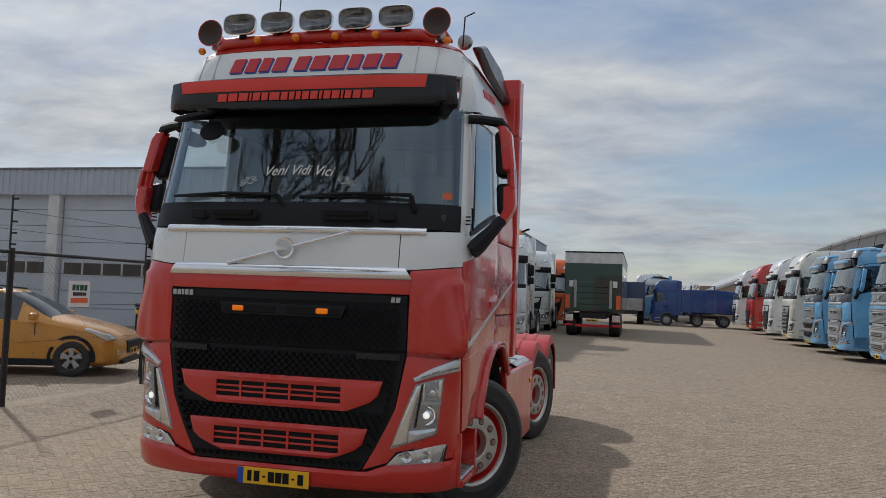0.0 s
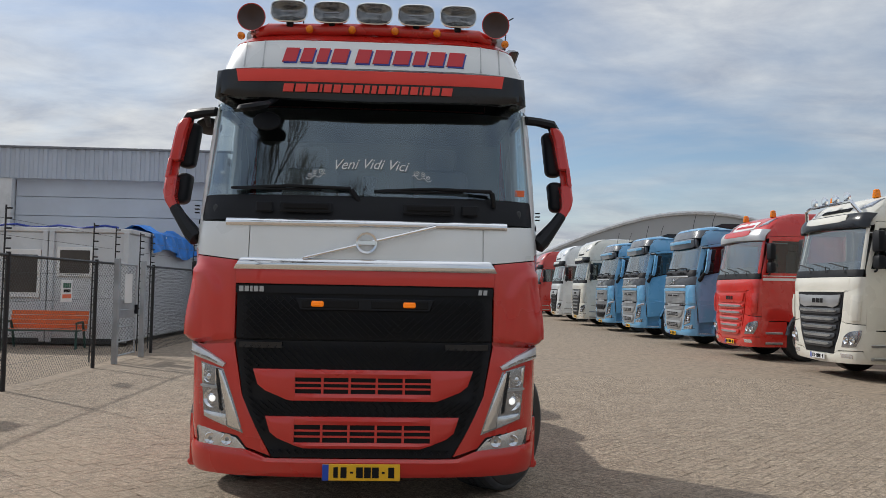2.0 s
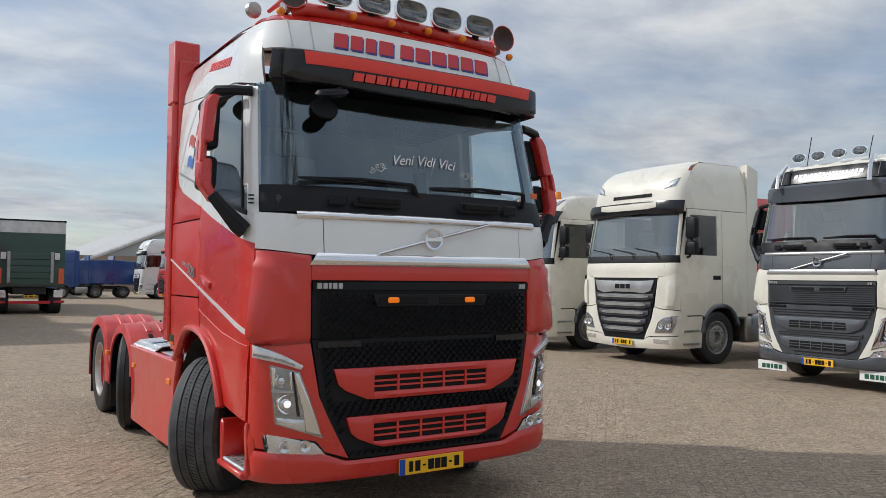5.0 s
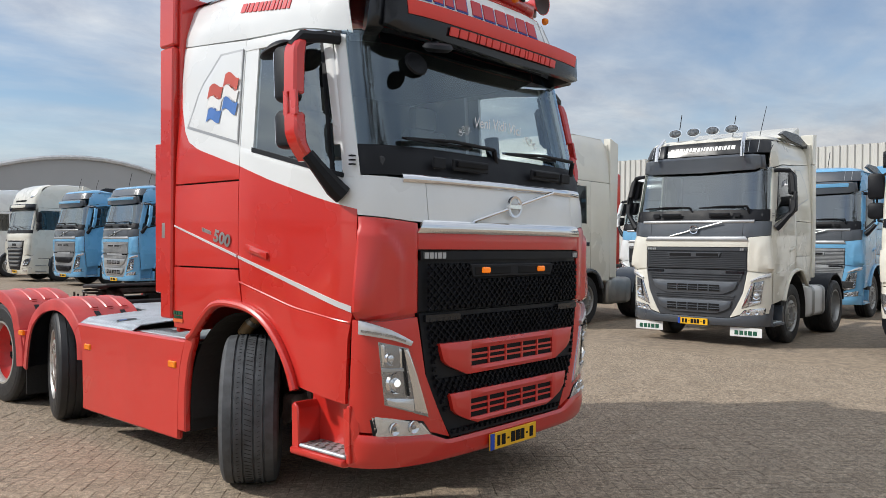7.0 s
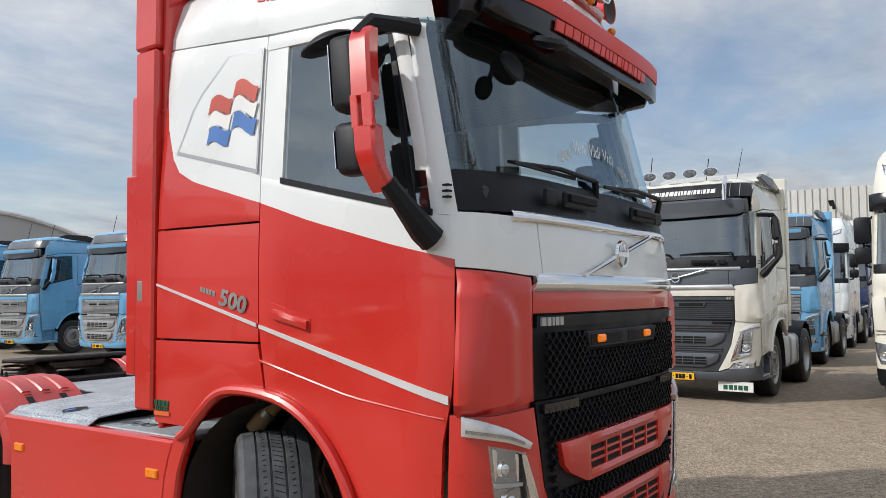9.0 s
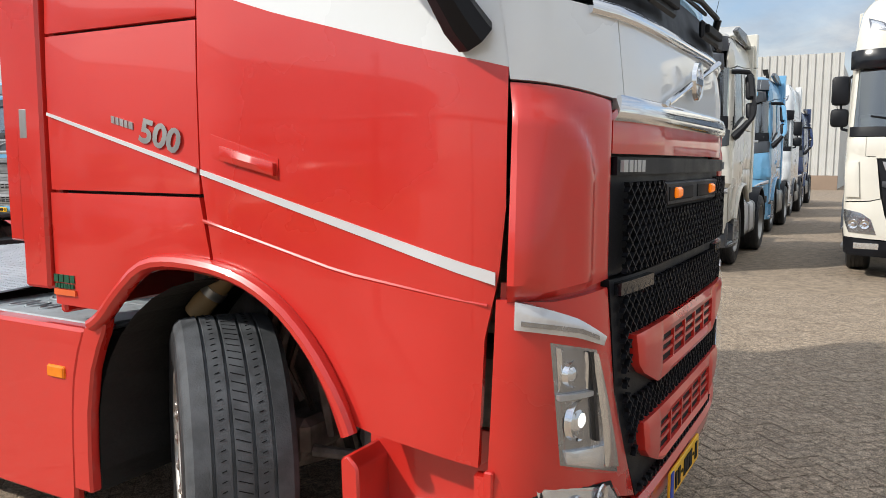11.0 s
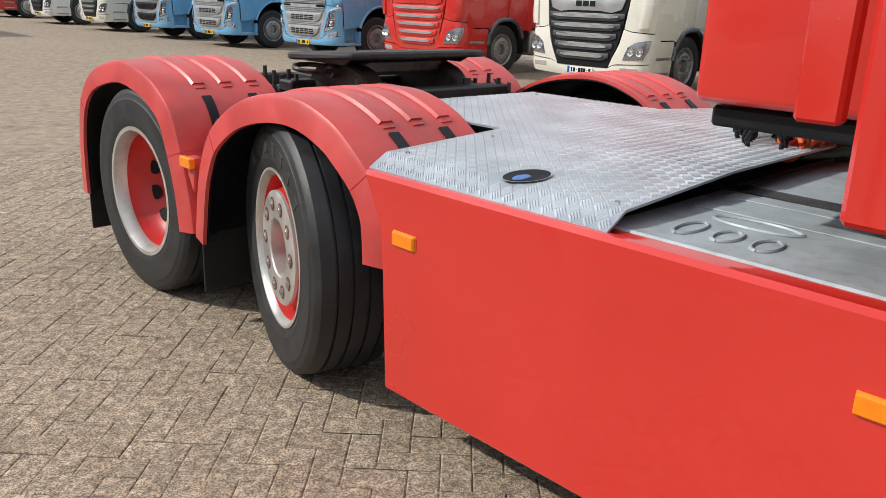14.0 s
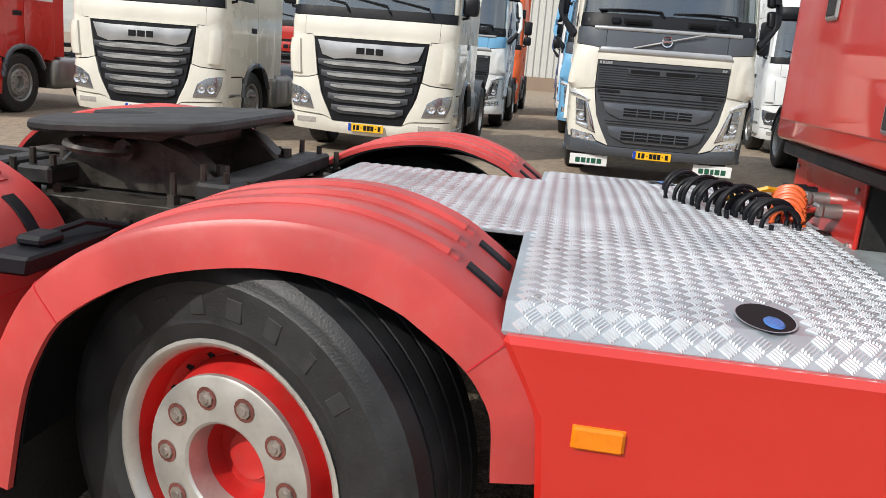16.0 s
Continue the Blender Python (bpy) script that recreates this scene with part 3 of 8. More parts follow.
                bm.faces.new((q[0], q[1], q[5], q[4]))
    return part("grille_mesh", bm, BLACK, parent, kind="stuff")


def cab_inside(truck, skin, right_hand=False, wheel_x=0.55, lod=1):
    """Dash, wheel, seats, bunk wall and roof lining behind the glass."""
    part("dashboard", prism([(0.16, 1.9), (0.16, 2.18), (0.30, 2.24), (0.55, 2.2), (0.72, 2.0), (0.74, 1.6), (0.5, 1.6)], "x", -1.08, 1.08, 0.01), DARK_INSIDE, truck, "dark dashboard")
    m = Matrix.Translation((wheel_x, 0.78, 2.17)) @ Matrix.Rotation(radians(38), 4, "X")
    ring = [m @ Vector((0.21 * math.cos(a), 0.21 * math.sin(a), 0)) for a in [2 * math.pi * k / 28 for k in range(29)]]
    sw = part("steering_wheel", tube(ring, 0.016, 8), BLACK, truck)
    part("steering_boss", box((0, 0, 0), (0.30, 0.10, 0.04), 0.015, None, m), BLACK, sw)
    for sx in (-0.55, 0.55):
        st = part("seat", box((sx, 1.05, 1.85), (0.5, 0.5, 0.14), 0.05, None, None, 2), PALE_INSIDE, truck, "grey cab seat")
        bm = box((sx, 1.33, 2.25), (0.48, 0.14, 0.75), 0.06, None, None, 2)
        box((sx, 1.35, 2.72), (0.28, 0.11, 0.2), 0.05, bm, None, 2)
        part("seat_back", bm, PALE_INSIDE, st)
    part("cab_back_wall", box((0, 2.08, 2.35), (2.3, 0.03, 1.5)), PALE_INSIDE, truck)
    part("cab_ceiling", prism([(-0.85, 0.36), (0.85, 0.36), (1.12, 0.80), (1.12, 2.10), (-1.12, 2.10), (-1.12, 0.80)], "z", 2.985, 3.015), DARK_INSIDE, truck)
    part("cab_floor", box((0, 1.1, 1.5), (2.3, 1.9, 0.03)), DARK_INSIDE, truck)
    part("bunk", box((0, 1.82, 1.95), (2.2, 0.5, 0.22), 0.05), PALE_INSIDE, truck, "pale sleeper bunk")


def raked(bm, sgn):
    """Leans a door mirror: its foot comes forward and its outer side stands out."""
    for v in bm.verts:
        v.co.y += 0.17 * (v.co.z - 2.50)
        v.co.x += sgn * (0.25 * max(0.0, abs(v.co.x) - 1.30) + 0.09 * (2.55 - v.co.z))
    return bm


def mirror_arm(truck, sgn, cover, lod):
    pts = [(1.15, 0.46, 2.90), (1.25, 0.50, 2.90), (1.36, 0.55, 2.89), (1.41, 0.58, 2.82)]
    arm = part("mirror_arm", tube([(p[0] * sgn, p[1], p[2]) for p in pts], [0.035, 0.035, 0.04, 0.04], 8), BLACK, truck, "black mirror arm with red cover")
    lowp = [(1.42, 0.42, 2.18), (1.36, 0.39, 2.10), (1.27, 0.35, 1.99), (1.228, 0.33, 1.95)]
    part("mirror_foot", tube([(p[0] * sgn, p[1], p[2]) for p in lowp], [0.04, 0.045, 0.06, 0.06], 8), BLACK, arm)
    bm = bmesh.new()
    up = [(1.36, 2.87), (1.415, 2.86), (1.44, 2.80), (1.45, 2.53), (1.385, 2.53), (1.375, 2.76)]
    lo = [(1.385, 2.42), (1.45, 2.42), (1.45, 2.30), (1.43, 2.23), (1.37, 2.13), (1.34, 2.17), (1.38, 2.25)]
    for poly in (up, lo):
        prism([(x * sgn, z) for x, z in poly], "y", 0.45, 0.56, 0.012, bm)
    prism([(x * sgn, z) for x, z in ((1.428, 2.55), (1.45, 2.55), (1.45, 2.40), (1.428, 2.40))], "y", 0.445, 0.50, 0.004, bm)
    prism([(x * sgn, z) for x, z in ((1.40, 2.55), (1.45, 2.55), (1.45, 2.40), (1.40, 2.40))], "y", 0.52, 0.56, 0.004, bm)
    part("mirror_cover", raked(bm, sgn), cover, arm, "painted mirror cover with a slot")
    for z0, z1 in ((2.50, 2.85), (2.22, 2.455)):
        hs = part("mirror_housing", raked(box((1.375 * sgn, 0.625, (z0 + z1) / 2), (0.095, 0.15, z1 - z0), 0.036, None, None, 3), sgn), BLACK, arm)
        part("mirror_glass", raked(box((1.375 * sgn, 0.703, (z0 + z1) / 2), (0.07, 0.004, z1 - z0 - 0.07)), sgn), CHROME, hs)
    return arm


def smooth_line(line, n=4):
    out = []
    P = [line[0]] + list(line) + [line[-1]]
    for i in range(1, len(P) - 2):
        for k in range(n):
            u = k / n
            out.append(tuple(0.5 * (2 * P[i][c] + (P[i + 1][c] - P[i - 1][c]) * u + (2 * P[i - 1][c] - 5 * P[i][c] + 4 * P[i + 1][c] - P[i + 2][c]) * u * u + (3 * P[i][c] - P[i - 1][c] - 3 * P[i + 1][c] + P[i + 2][c]) * u ** 3) for c in (0, 1)))
    return out + [line[-1]]


def wide_cab(m, label, paints, lod=1, mirrors=None, lights=True, group="parked trucks", plate="yellow", detail=None):
    """A high-roofed tractor cab: paints gives low, band, top, visor, strip, bumper, slat."""
    S = WIDE_SKIN
    P = paints
    t = thing("tractor_unit", label, "truck", m, group)
    k = 2 if lod == 2 else 1
    # dark core behind the panel gaps
    core = panel(S, "front", -1.18, 1.18, [0.46, 2.24], -0.06, 0.02, 16, 3)
    for sg in (1, -1):
        panel(S, "side", 0.28, 2.18, [1.30, 2.2], -0.06, 0.02, 4, 2, bm=core, mirror=sg)
    part("cab_frame", core, FRAME_BLACK, t)
    part("bumper", panel(S, "front", -1.2, 1.2, [[(-1.2, 0.355), (-0.8, 0.345), (0, 0.335), (0.8, 0.345), (1.2, 0.355)], [(-1.2, 0.555), (-0.80, 0.53), (-0.64, 0.468), (0.64, 0.468), (0.8, 0.53), (1.2, 0.555)]], 0.012, 0.09, 30 * k, 3 * k, 0.014), P["bumper"], t)
    GR = P.get("grille", BLACK)
    gl = part("grille_surround", panel(S, "front", [(0, -0.60), (0.12, -0.665), (0.45, -0.805), (1, -0.875)], [(0, 0.60), (0.12, 0.665), (0.45, 0.805), (1, 0.875)], [0.475, 1.255], -0.004, 0.03, 14, 4), GR, t, "dark grille surround")
    gu = part("grille", panel(S, "front", -0.875, 0.875, [1.268, 1.628], -0.014, 0.03, 14, 3), GR, t, "dark grille")
    part("grille_header", panel(S, "front", -0.875, 0.875, [1.575, 1.628], 0.012, 0.03, 14, 1), GR, gu)
    sf = part("grille_slot", prism([(-0.47, 1.545), (-0.44, 1.462), (0.44, 1.462), (0.47, 1.545)], "y", -0.020, 0.02, 0.006), GR, gu)
    for sx in (-0.235, 0.235):
        # black block paints the shade inside the slot
        part("slot_void", box((sx, -0.018, 1.505), (0.385, 0.012, 0.052), 0.004), INK_VOID, sf)
    pitch = 0.025 if lod == 2 else 0.06
    if lod < 2:
        for k in range(9):
            z = 1.285 + 0.031 * k
            part("grille_slat", panel(S, "front", -0.86, 0.86, [z, z + 0.017], 0.006, 0.02, 8, 1, 0.003), GR, gu)
        for z in (1.10, 1.14, 1.18, 0.79, 0.825):
            w = 0.60 + 0.27 * (z - 0.475) / 0.78 - 0.03
            part("grille_slat", panel(S, "front", -w, w, [z, z + 0.02], 0.016, 0.02, 8, 1, 0.003), GR, gl)
    else:
        lattice(S, -0.86, 0.86, 1.275, 1.57, pitch, gu, 0.022, [(-0.46, 0.46, 1.45, 1.56)])
        lattice(S, [(0, -0.64), (0.45, -0.80), (1, -0.86)], [(0, 0.64), (0.45, 0.80), (1, 0.86)], 0.50, 1.235, pitch, gl, 0.014, [(-0.66, 0.66, 0.53, 0.76), (-0.75, 0.75, 0.85, 1.08)])
    for sx in (-1, 1):
        part("grille_step", panel(S, "front", 0.55 * sx if sx > 0 else -0.84, 0.84 if sx > 0 else -0.55, [1.205, 1.245], 0.02, 0.03, 5, 1), BLACK_GLOSS, gl)
    for zb, zt, xb, xt, sb, st in ((0.858, 1.066, 0.705, 0.738, 0.905, 1.012), (0.542, 0.752, 0.615, 0.648, 0.580, 0.698)):
        foot = [(-xb, zb + 0.105), (-xb + 0.05, zb + 0.065), (-xb + 0.21, zb), (xb - 0.21, zb), (xb - 0.05, zb + 0.065), (xb, zb + 0.105)]
        if lod == 2:   # a ring of four pieces round the opening, its inner edges sloping back
            bm = panel(S, "front", -0.455, 0.455, [foot, sb], 0.035, 0.05, 14, 2, 0.010)
            panel(S, "front", -0.455, 0.455, [st, zt], 0.035, 0.05, 14, 2, 0.010, bm)
            panel(S, "front", [(0, -xb), (1, -xt)], -0.455, [foot, zt], 0.035, 0.05, 10, 5, 0.010, bm)
            panel(S, "front", 0.455, [(0, xb), (1, xt)], [foot, zt], 0.035, 0.05, 10, 5, 0.010, bm)
            fr = part("grille_frame", bm, P["slat"], t)
        else:
            fr = part("grille_frame", panel(S, "front", [(0, -xb), (1, -xt)], [(0, xb), (1, xt)], [foot, zt], 0.035, 0.05, 28, 3, 0.016), P["slat"], t)
        deep = 0.012 if lod == 2 else 0.0375
        # black sheet paints the shade within the opening
        part("grille_opening", panel(S, "front", -0.455, 0.455, [sb, st], deep, 0.01, 8, 1, 0), INK_VOID, fr)
        for q in (1, 2):
            z = sb + (st - sb) * q / 3
            part("grille_bar", panel(S, "front", -0.455, 0.455, [z - 0.0065, z + 0.0065], deep + 0.010, 0.012, 8, 1, 0.002), P["slat"], fr)
        for x in (-0.273, -0.091, 0.091, 0.273):
            part("grille_bar", panel(S, "front", x - 0.008, x + 0.008, [sb, st], deep + 0.013, 0.012, 1, 2, 0.002), P["slat"], fr)
    part("nose_strip", panel(S, "front", -0.885, 0.885, [1.638, 1.745], 0, 0.03, 14, 2), P["low"], t)
    part("chrome_strip", panel(S, "front", [(0, -0.90), (1, -0.85)], [(0, 0.90), (1, 0.85)], [1.735, 1.812], 0.010, 0.03, 16, 8, 0.004, bulge=lambda x, z: 0.009 * (1 - ((z - 1.7735) / 0.0385) ** 2)), P.get("chrome", CHROME), t, "bright trim strip")
    part("nose_panel", panel(S, "front", -0.80, 0.80, [1.803, 2.052], 0.0, 0.03, 14, 3), P["band"], t)
    part("trim_strip", panel(S, "front", -0.97, 0.97, [2.036, 2.084], 0.008, 0.03, 14, 8, 0.003, bulge=lambda x, z: 0.007 * (1 - ((z - 2.06) / 0.024) ** 2)), P.get("chrome", CHROME), t, "thin bright trim")
    iron = lathe([(0.056, 0.0), (0.058, 0.014), (0.072, 0.016), (0.076, 0.0)], Matrix.Translation((0, -0.008, 1.925)) @ Matrix.Rotation(radians(90), 4, "X"), 28)
    box((0, -0.018, 1.925), (0.125, 0.012, 0.03), 0.003, iron)
    part("round_emblem", iron, CHROME, t, "round chrome emblem on a slanted bar")
    part("slanted_bar", rod((-0.43, -0.006, 1.815), (0.47, -0.006, 2.045), 0.012, None, 8), P.get("chrome", CHROME), t)
    wp = part("wiper_panel", panel(S, "front", -1.2, 1.2, [2.078, 2.255], 0.0, 0.04, 24, 3), BLACK, t)
    for sx in (-0.42, 0.42):
        vent = part("wiper_vent", box((sx, 0.028, 2.165), (0.36, 0.022, 0.075), 0.010), BLACK, wp)
        part("panel_cover", box((sx * 1.68, 0.042, 2.165), (0.12, 0.02, 0.075), 0.01), BLACK, wp)
        part("vent_slot", box((sx, 0.01, 2.17), (0.30, 0.02, 0.035), 0.004), INK_VOID, vent)
    # glass
    ws = part("windscreen", panel(S, "front", [(0, -1.196), (1, -1.160)], [(0, 1.196), (1, 1.160)], [2.258, 2.96], -0.008, 0.004, 26, 8, 0.0), SCREEN_GLASS if lod == 2 else PARKED_SCREEN, t, "large tinted windscreen")
    fr = panel(S, "front", -1.12, 1.12, [2.90, 2.965], -0.014, 0.006, 18, 1, 0)
    for sg in (1, -1):
        panel(S, "front", [(0, 1.18), (1, 1.14)] if sg > 0 else [(0, -1.20), (1, -1.164)], [(0, 1.20), (1, 1.164)] if sg > 0 else [(0, -1.18), (1, -1.14)], [2.258, 2.96], -0.009, 0.006, 3, 6, 0, bm=fr)
    part("windscreen_border", fr, BLACK_GLOSS, ws)
    for sg in (1, -1):
        lr = (lambda a, b: (a, b)) if sg > 0 else (lambda a, b: ([(v, -x) for v, x in b] if isinstance(b, list) else -b, [(v, -x) for v, x in a] if isinstance(a, list) else -a))
        lev = lambda q: [(x * sg, z) for x, z in q] if sg > 0 else sorted([(x * sg, z) for x, z in q])
        l, r = lr([(0, 1.201), (1, 1.165)], [(0, 1.2185), (1, 1.178)])
        part("windscreen_pillar", panel(S, "front", l, r, [2.258, 2.96], 0.0, 0.03, 5, 6), P["top"], t)
        l, r = lr([(0, 0.615), (0.12, 0.68), (0.45, 0.815), (1, 0.885)], [(0, 1.210), (1, 1.208)])
        part("lamp_panel", panel(S, "front", l, r, [lev([(0.615, 0.482), (0.8, 0.545), (1.21, 0.57)]), lev([(0.885, 1.235), (1.12, 1.215), (1.21, 1.225)])], 0.0, 0.04, 12, 6, 0.01), P["low"], t)
        l, r = lr(0.885, 1.197)
        part("corner_panel", panel(S, "front", l, r, [lev([(0.885, 1.262), (1.05, 1.24), (1.2, 1.215)]), lev([(0.885, 1.795), (1.2, 1.83)])], 0.0, 0.03, 22 if lod == 2 else 12, 20 if lod == 2 else 8, 0.01, bulge=corner_bulge), P["low"], t)
        part("corner_recess", panel(S, "front", *lr(0.885, 1.205), [lev([(0.885, 1.21), (1.2, 1.18)]), lev([(0.885, 1.30), (1.2, 1.27)])], -0.034, 0.015, 8, 1, 0.0), P["low"], t)
        l, r = lr(0.806, 1.197)
        part("nose_side_panel", panel(S, "front", l, r, [lev([(0.806, 1.803), (0.9, 1.803), (1.2, 1.838)]), lev([(0.806, 2.052), (1.2, 2.072)])], 0.0, 0.03, 8, 3), P["band"], t)
        # lamps
        l, r = lr([(0, 0.80), (1, 0.95)], [(0, 1.085), (1, 1.12)])
        hb, ht = lev([(0.80, 0.63), (1.085, 0.73)]), lev([(0.95, 1.055), (1.12, 1.10)])
        hl = part("headlamp", panel(S, "front", l, r, [hb, ht], 0.004, 0.03, 8, 8, 0.004), LAMP_DARK, t, "swept headlamp with lit bulb")
        l2, r2 = lr([(0, 0.815), (1, 0.957)], [(0, 0.905), (0.35, 0.925), (1, 0.985)])
        part("lamp_blade", panel(S, "front", l2, r2, [lev([(0.8, 0.65), (0.93, 0.69)]), lev([(0.95, 1.045), (1.0, 1.055)])], 0.016, 0.014, 4, 8, 0.004), CHROME, hl, "chrome blade inside the headlamp")
        l2, r2 = lr(0.915, [(0, 1.07), (1, 1.078)])
        part("lamp_sill", panel(S, "front", l2, r2, [lev([(0.915, 0.68), (1.07, 0.735)]), lev([(0.915, 0.752), (1.07, 0.772)])], 0.018, 0.014, 6, 3, 0.005), LAMP_GLASS, hl)
        l2, r2 = lr(0.995, [(0, 1.098), (1, 1.108)])
        part("lamp_reflector", panel(S, "front", l2, r2, [lev([(0.995, 0.945), (1.1, 0.955)]), lev([(0.995, 1.055), (1.108, 1.085)])], 0.012, 0.012, 6, 4, 0.005, bulge=lambda x, z: -0.02 * max(0.0, 1 - ((abs(x) - 1.05) / 0.05) ** 2)), CHROME, hl)
        part("lamp_divider", panel(S, "front", *lr(0.985, [(0, 1.10), (1, 1.103)]), [lev([(0.985, 0.925), (1.1, 0.93)]), lev([(0.985, 0.94), (1.1, 0.946)])], 0.022, 0.02, 5, 1, 0.003), SILVER, hl)
        part("lamp_gap", panel(S, "front", *lr([(0, 0.945), (1, 0.985)], [(0, 0.962), (1, 0.998)]), [lev([(0.945, 0.775), (1.0, 0.79)]), lev([(0.945, 1.045), (1.0, 1.06)])], 0.016, 0.012, 1, 6, 0.0), BLACK, hl)
        for q, (x, z, rr) in enumerate(((1.02, 0.855, 0.046), (1.05, 1.0, 0.030)) if lod == 2 else ((1.02, 0.855, 0.046),)):
            c = S.front(x * sg, z)
            mm = look((c.x, c.y + (0.004 if lod == 2 else -0.012), c.z), (c.x * 1.15, c.y - 1, c.z)) @ Matrix.Rotation(math.pi, 4, "X")
            part("lamp_bowl", lathe([(rr * 1.5, -0.010), (rr * 1.35, 0.010), (rr * 1.0, 0.0), (rr * 0.9, -0.006)], mm, 24), CHROME, hl)
            ln = part("lamp_lens", lathe([(rr * 0.95, -0.006), (rr * 0.7, 0.008), (rr * 0.35, 0.014), (0, 0.015)], mm, 24), LAMP_GLASS, hl)
            if lights and q == 0:
                part("lamp_bulb", lathe([(rr * 0.5, 0.0125), (rr * 0.3, 0.018), (0, 0.020)], mm, 16), LED_LIT, ln)
        part("lamp_cover", panel(S, "front", l, r, [hb, ht], 0.036, 0.004, 8, 6, 0.003), LENS, hl, "clear headlamp cover")
        l, r = lr([(0, 0.945), (1, 0.93)], 1.188)
        part("running_lamp", panel(S, "front", l, r, [lev([(0.94, 1.068), (1.05, 1.11), (1.188, 1.145)]), lev([(0.93, 1.095), (1.05, 1.165), (1.188, 1.225)])], 0.030, 0.04, 8, 3, 0.008), CLEAR_BAR, hl, "clear running lamp bar")
        part("running_strip", panel(S, "front", *lr(0.98, 1.18), [lev([(0.98, 1.095), (1.05, 1.125), (1.18, 1.158)]), lev([(0.98, 1.107), (1.05, 1.139), (1.18, 1.172)])], 0.034, 0.01, 8, 1, 0.002), LAMP_DARK, hl)
        l, r = lr([(0, 0.77), (1, 0.85)], [(0, 1.12), (1, 1.145)])
        fg = part("fog_lamp", panel(S, "front", l, r, [lev([(0.77, 0.512), (1.12, 0.545)]), lev([(0.85, 0.60), (1.145, 0.675)])], 0.002, 0.03, 8, 3, 0.004), LAMP_GLASS, t, "clear corner fog lamp")
        l2, r2 = lr([(0, 0.755), (1, 0.838)], [(0, 1.132), (1, 1.157)])
        part("fog_surround", panel(S, "front", l2, r2, [lev([(0.755, 0.500), (1.132, 0.533)]), lev([(0.838, 0.611), (1.157, 0.688)])], 0.0, 0.03, 8, 3, 0.004), BLACK, fg)
        for x in (0.91, 1.03):
            c = S.front(x * sg, 0.585)
            mm = look((c.x, c.y - 0.006, c.z), (c.x * 1.1, c.y - 1, c.z)) @ Matrix.Rotation(math.pi, 4, "X")
            part("fog_bulb", lathe([(0.040, 0.0), (0.036, 0.005), (0.028, 0.001), (0.012, -0.003), (0.0, -0.003)], mm, 18), CHROME, fg)
            part("fog_socket", lathe([(0.013, -0.002), (0.012, 0.002), (0.0, 0.004)], mm, 12), LAMP_DARK, fg)
        part("fog_cover", panel(S, "front", l, r, [lev([(0.77, 0.512), (1.12, 0.545)]), lev([(0.85, 0.60), (1.145, 0.675)])], 0.024, 0.004, 8, 3, 0.003), LENS, fg, "clear fog lamp cover")
        # side of the cab
        d = part("door", panel(S, "side", [(0, 0.318), (0.225, 0.295), (0.262, 0.245), (1, 0.238)], [(0, 1.335), (0.17, 1.385), (1, 1.385)], [[(0.24, 0.715), (0.75, 0.775), (0.82, 0.90), (0.92, 1.04), (1.06, 1.16), (1.24, 1.235), (1.38, 1.25)], [(0.22, 1.865), (0.54, 1.94), (1.04, 2.075), (1.38, 2.185)], [(0.22, 2.055), (0.34, 2.075), (1.22, 2.285), (1.38, 2.32)]], 0.0, 0.03, 14, 6, 0.008, mirror=sg, slots=[0, 1]), [P["low"], P["top"]], t, "cab door")
        part("door_post", panel(S, "side", 1.235, 1.38, [[(1.235, 2.28), (1.38, 2.315)], [(1.235, 2.96), (1.38, 3.0)]], 0.0, 0.03, 3, 5, 0.006, mirror=sg), P["top"], d)
        part("door_post", panel(S, "side", [(0, 0.235), (1, 0.43)], [(0, 0.345), (1, 0.50)], [2.06, 2.90], 0.0, 0.03, 4, 5, 0.006, mirror=sg), P["top"], d)
        part("door_top", panel(S, "side", 0.43, 1.38, [[(0.43, 2.86), (0.6, 2.91), (1.0, 2.955), (1.38, 2.965)], [(0.43, 2.93), (0.79, 3.01), (1.38, 3.04)]], 0.004, 0.03, 10, 2, 0.006, mirror=sg), P["top"], d)
        part("side_window", panel(S, "side", [(0, 0.33), (1, 0.48)], 1.24, [[(0.33, 2.06), (1.24, 2.275)], [(0.45, 2.88), (1.0, 2.96), (1.24, 2.975)]], -0.015, 0.004, 8, 5, 0.0, mirror=sg), SIDE_GLASS if lod == 2 else PARKED_SIDE, d, "tinted side window")
        part("window_seal", panel(S, "side", 0.34, 1.24, [[(0.34, 2.055), (1.24, 2.27)], [(0.34, 2.085), (1.24, 2.30)]], 0.006, 0.02, 8, 1, 0.002, mirror=sg), BLACK, d)
        part("window_bar", panel(S, "side", [(0, 0.42), (1, 0.58)], [(0, 0.45), (1, 0.61)], [2.08, 2.90], -0.008, 0.02, 2, 4, 0.002, mirror=sg), BLACK, d)
        hp = panel(S, "side", 1.03, 1.32, [[(1.03, 1.55), (1.32, 1.62)], [(1.03, 1.62), (1.32, 1.70)]], 0.006, 0.01, 4, 2, 0.004, mirror=sg)
        hd = part("handle_recess", hp, P["low"], d)
        part("door_handle", panel(S, "side", 1.04, 1.27, [[(1.04, 1.565), (1.27, 1.615)], [(1.04, 1.605), (1.27, 1.66)]], 0.026, 0.018, 5, 2, 0.008, mirror=sg), P["low"], hd)
        sl = part("sleeper_lower_panel", panel(S, "side", [(0, 1.347), (1, 1.395)], 2.21, [[(1.345, 1.245), (1.53, 1.26), (1.66, 1.235), (1.80, 1.13), (1.9, 1.035), (2.21, 1.04)], 1.485], 0.0, 0.03, 10, 4, 0.008, mirror=sg), P["low"], t)
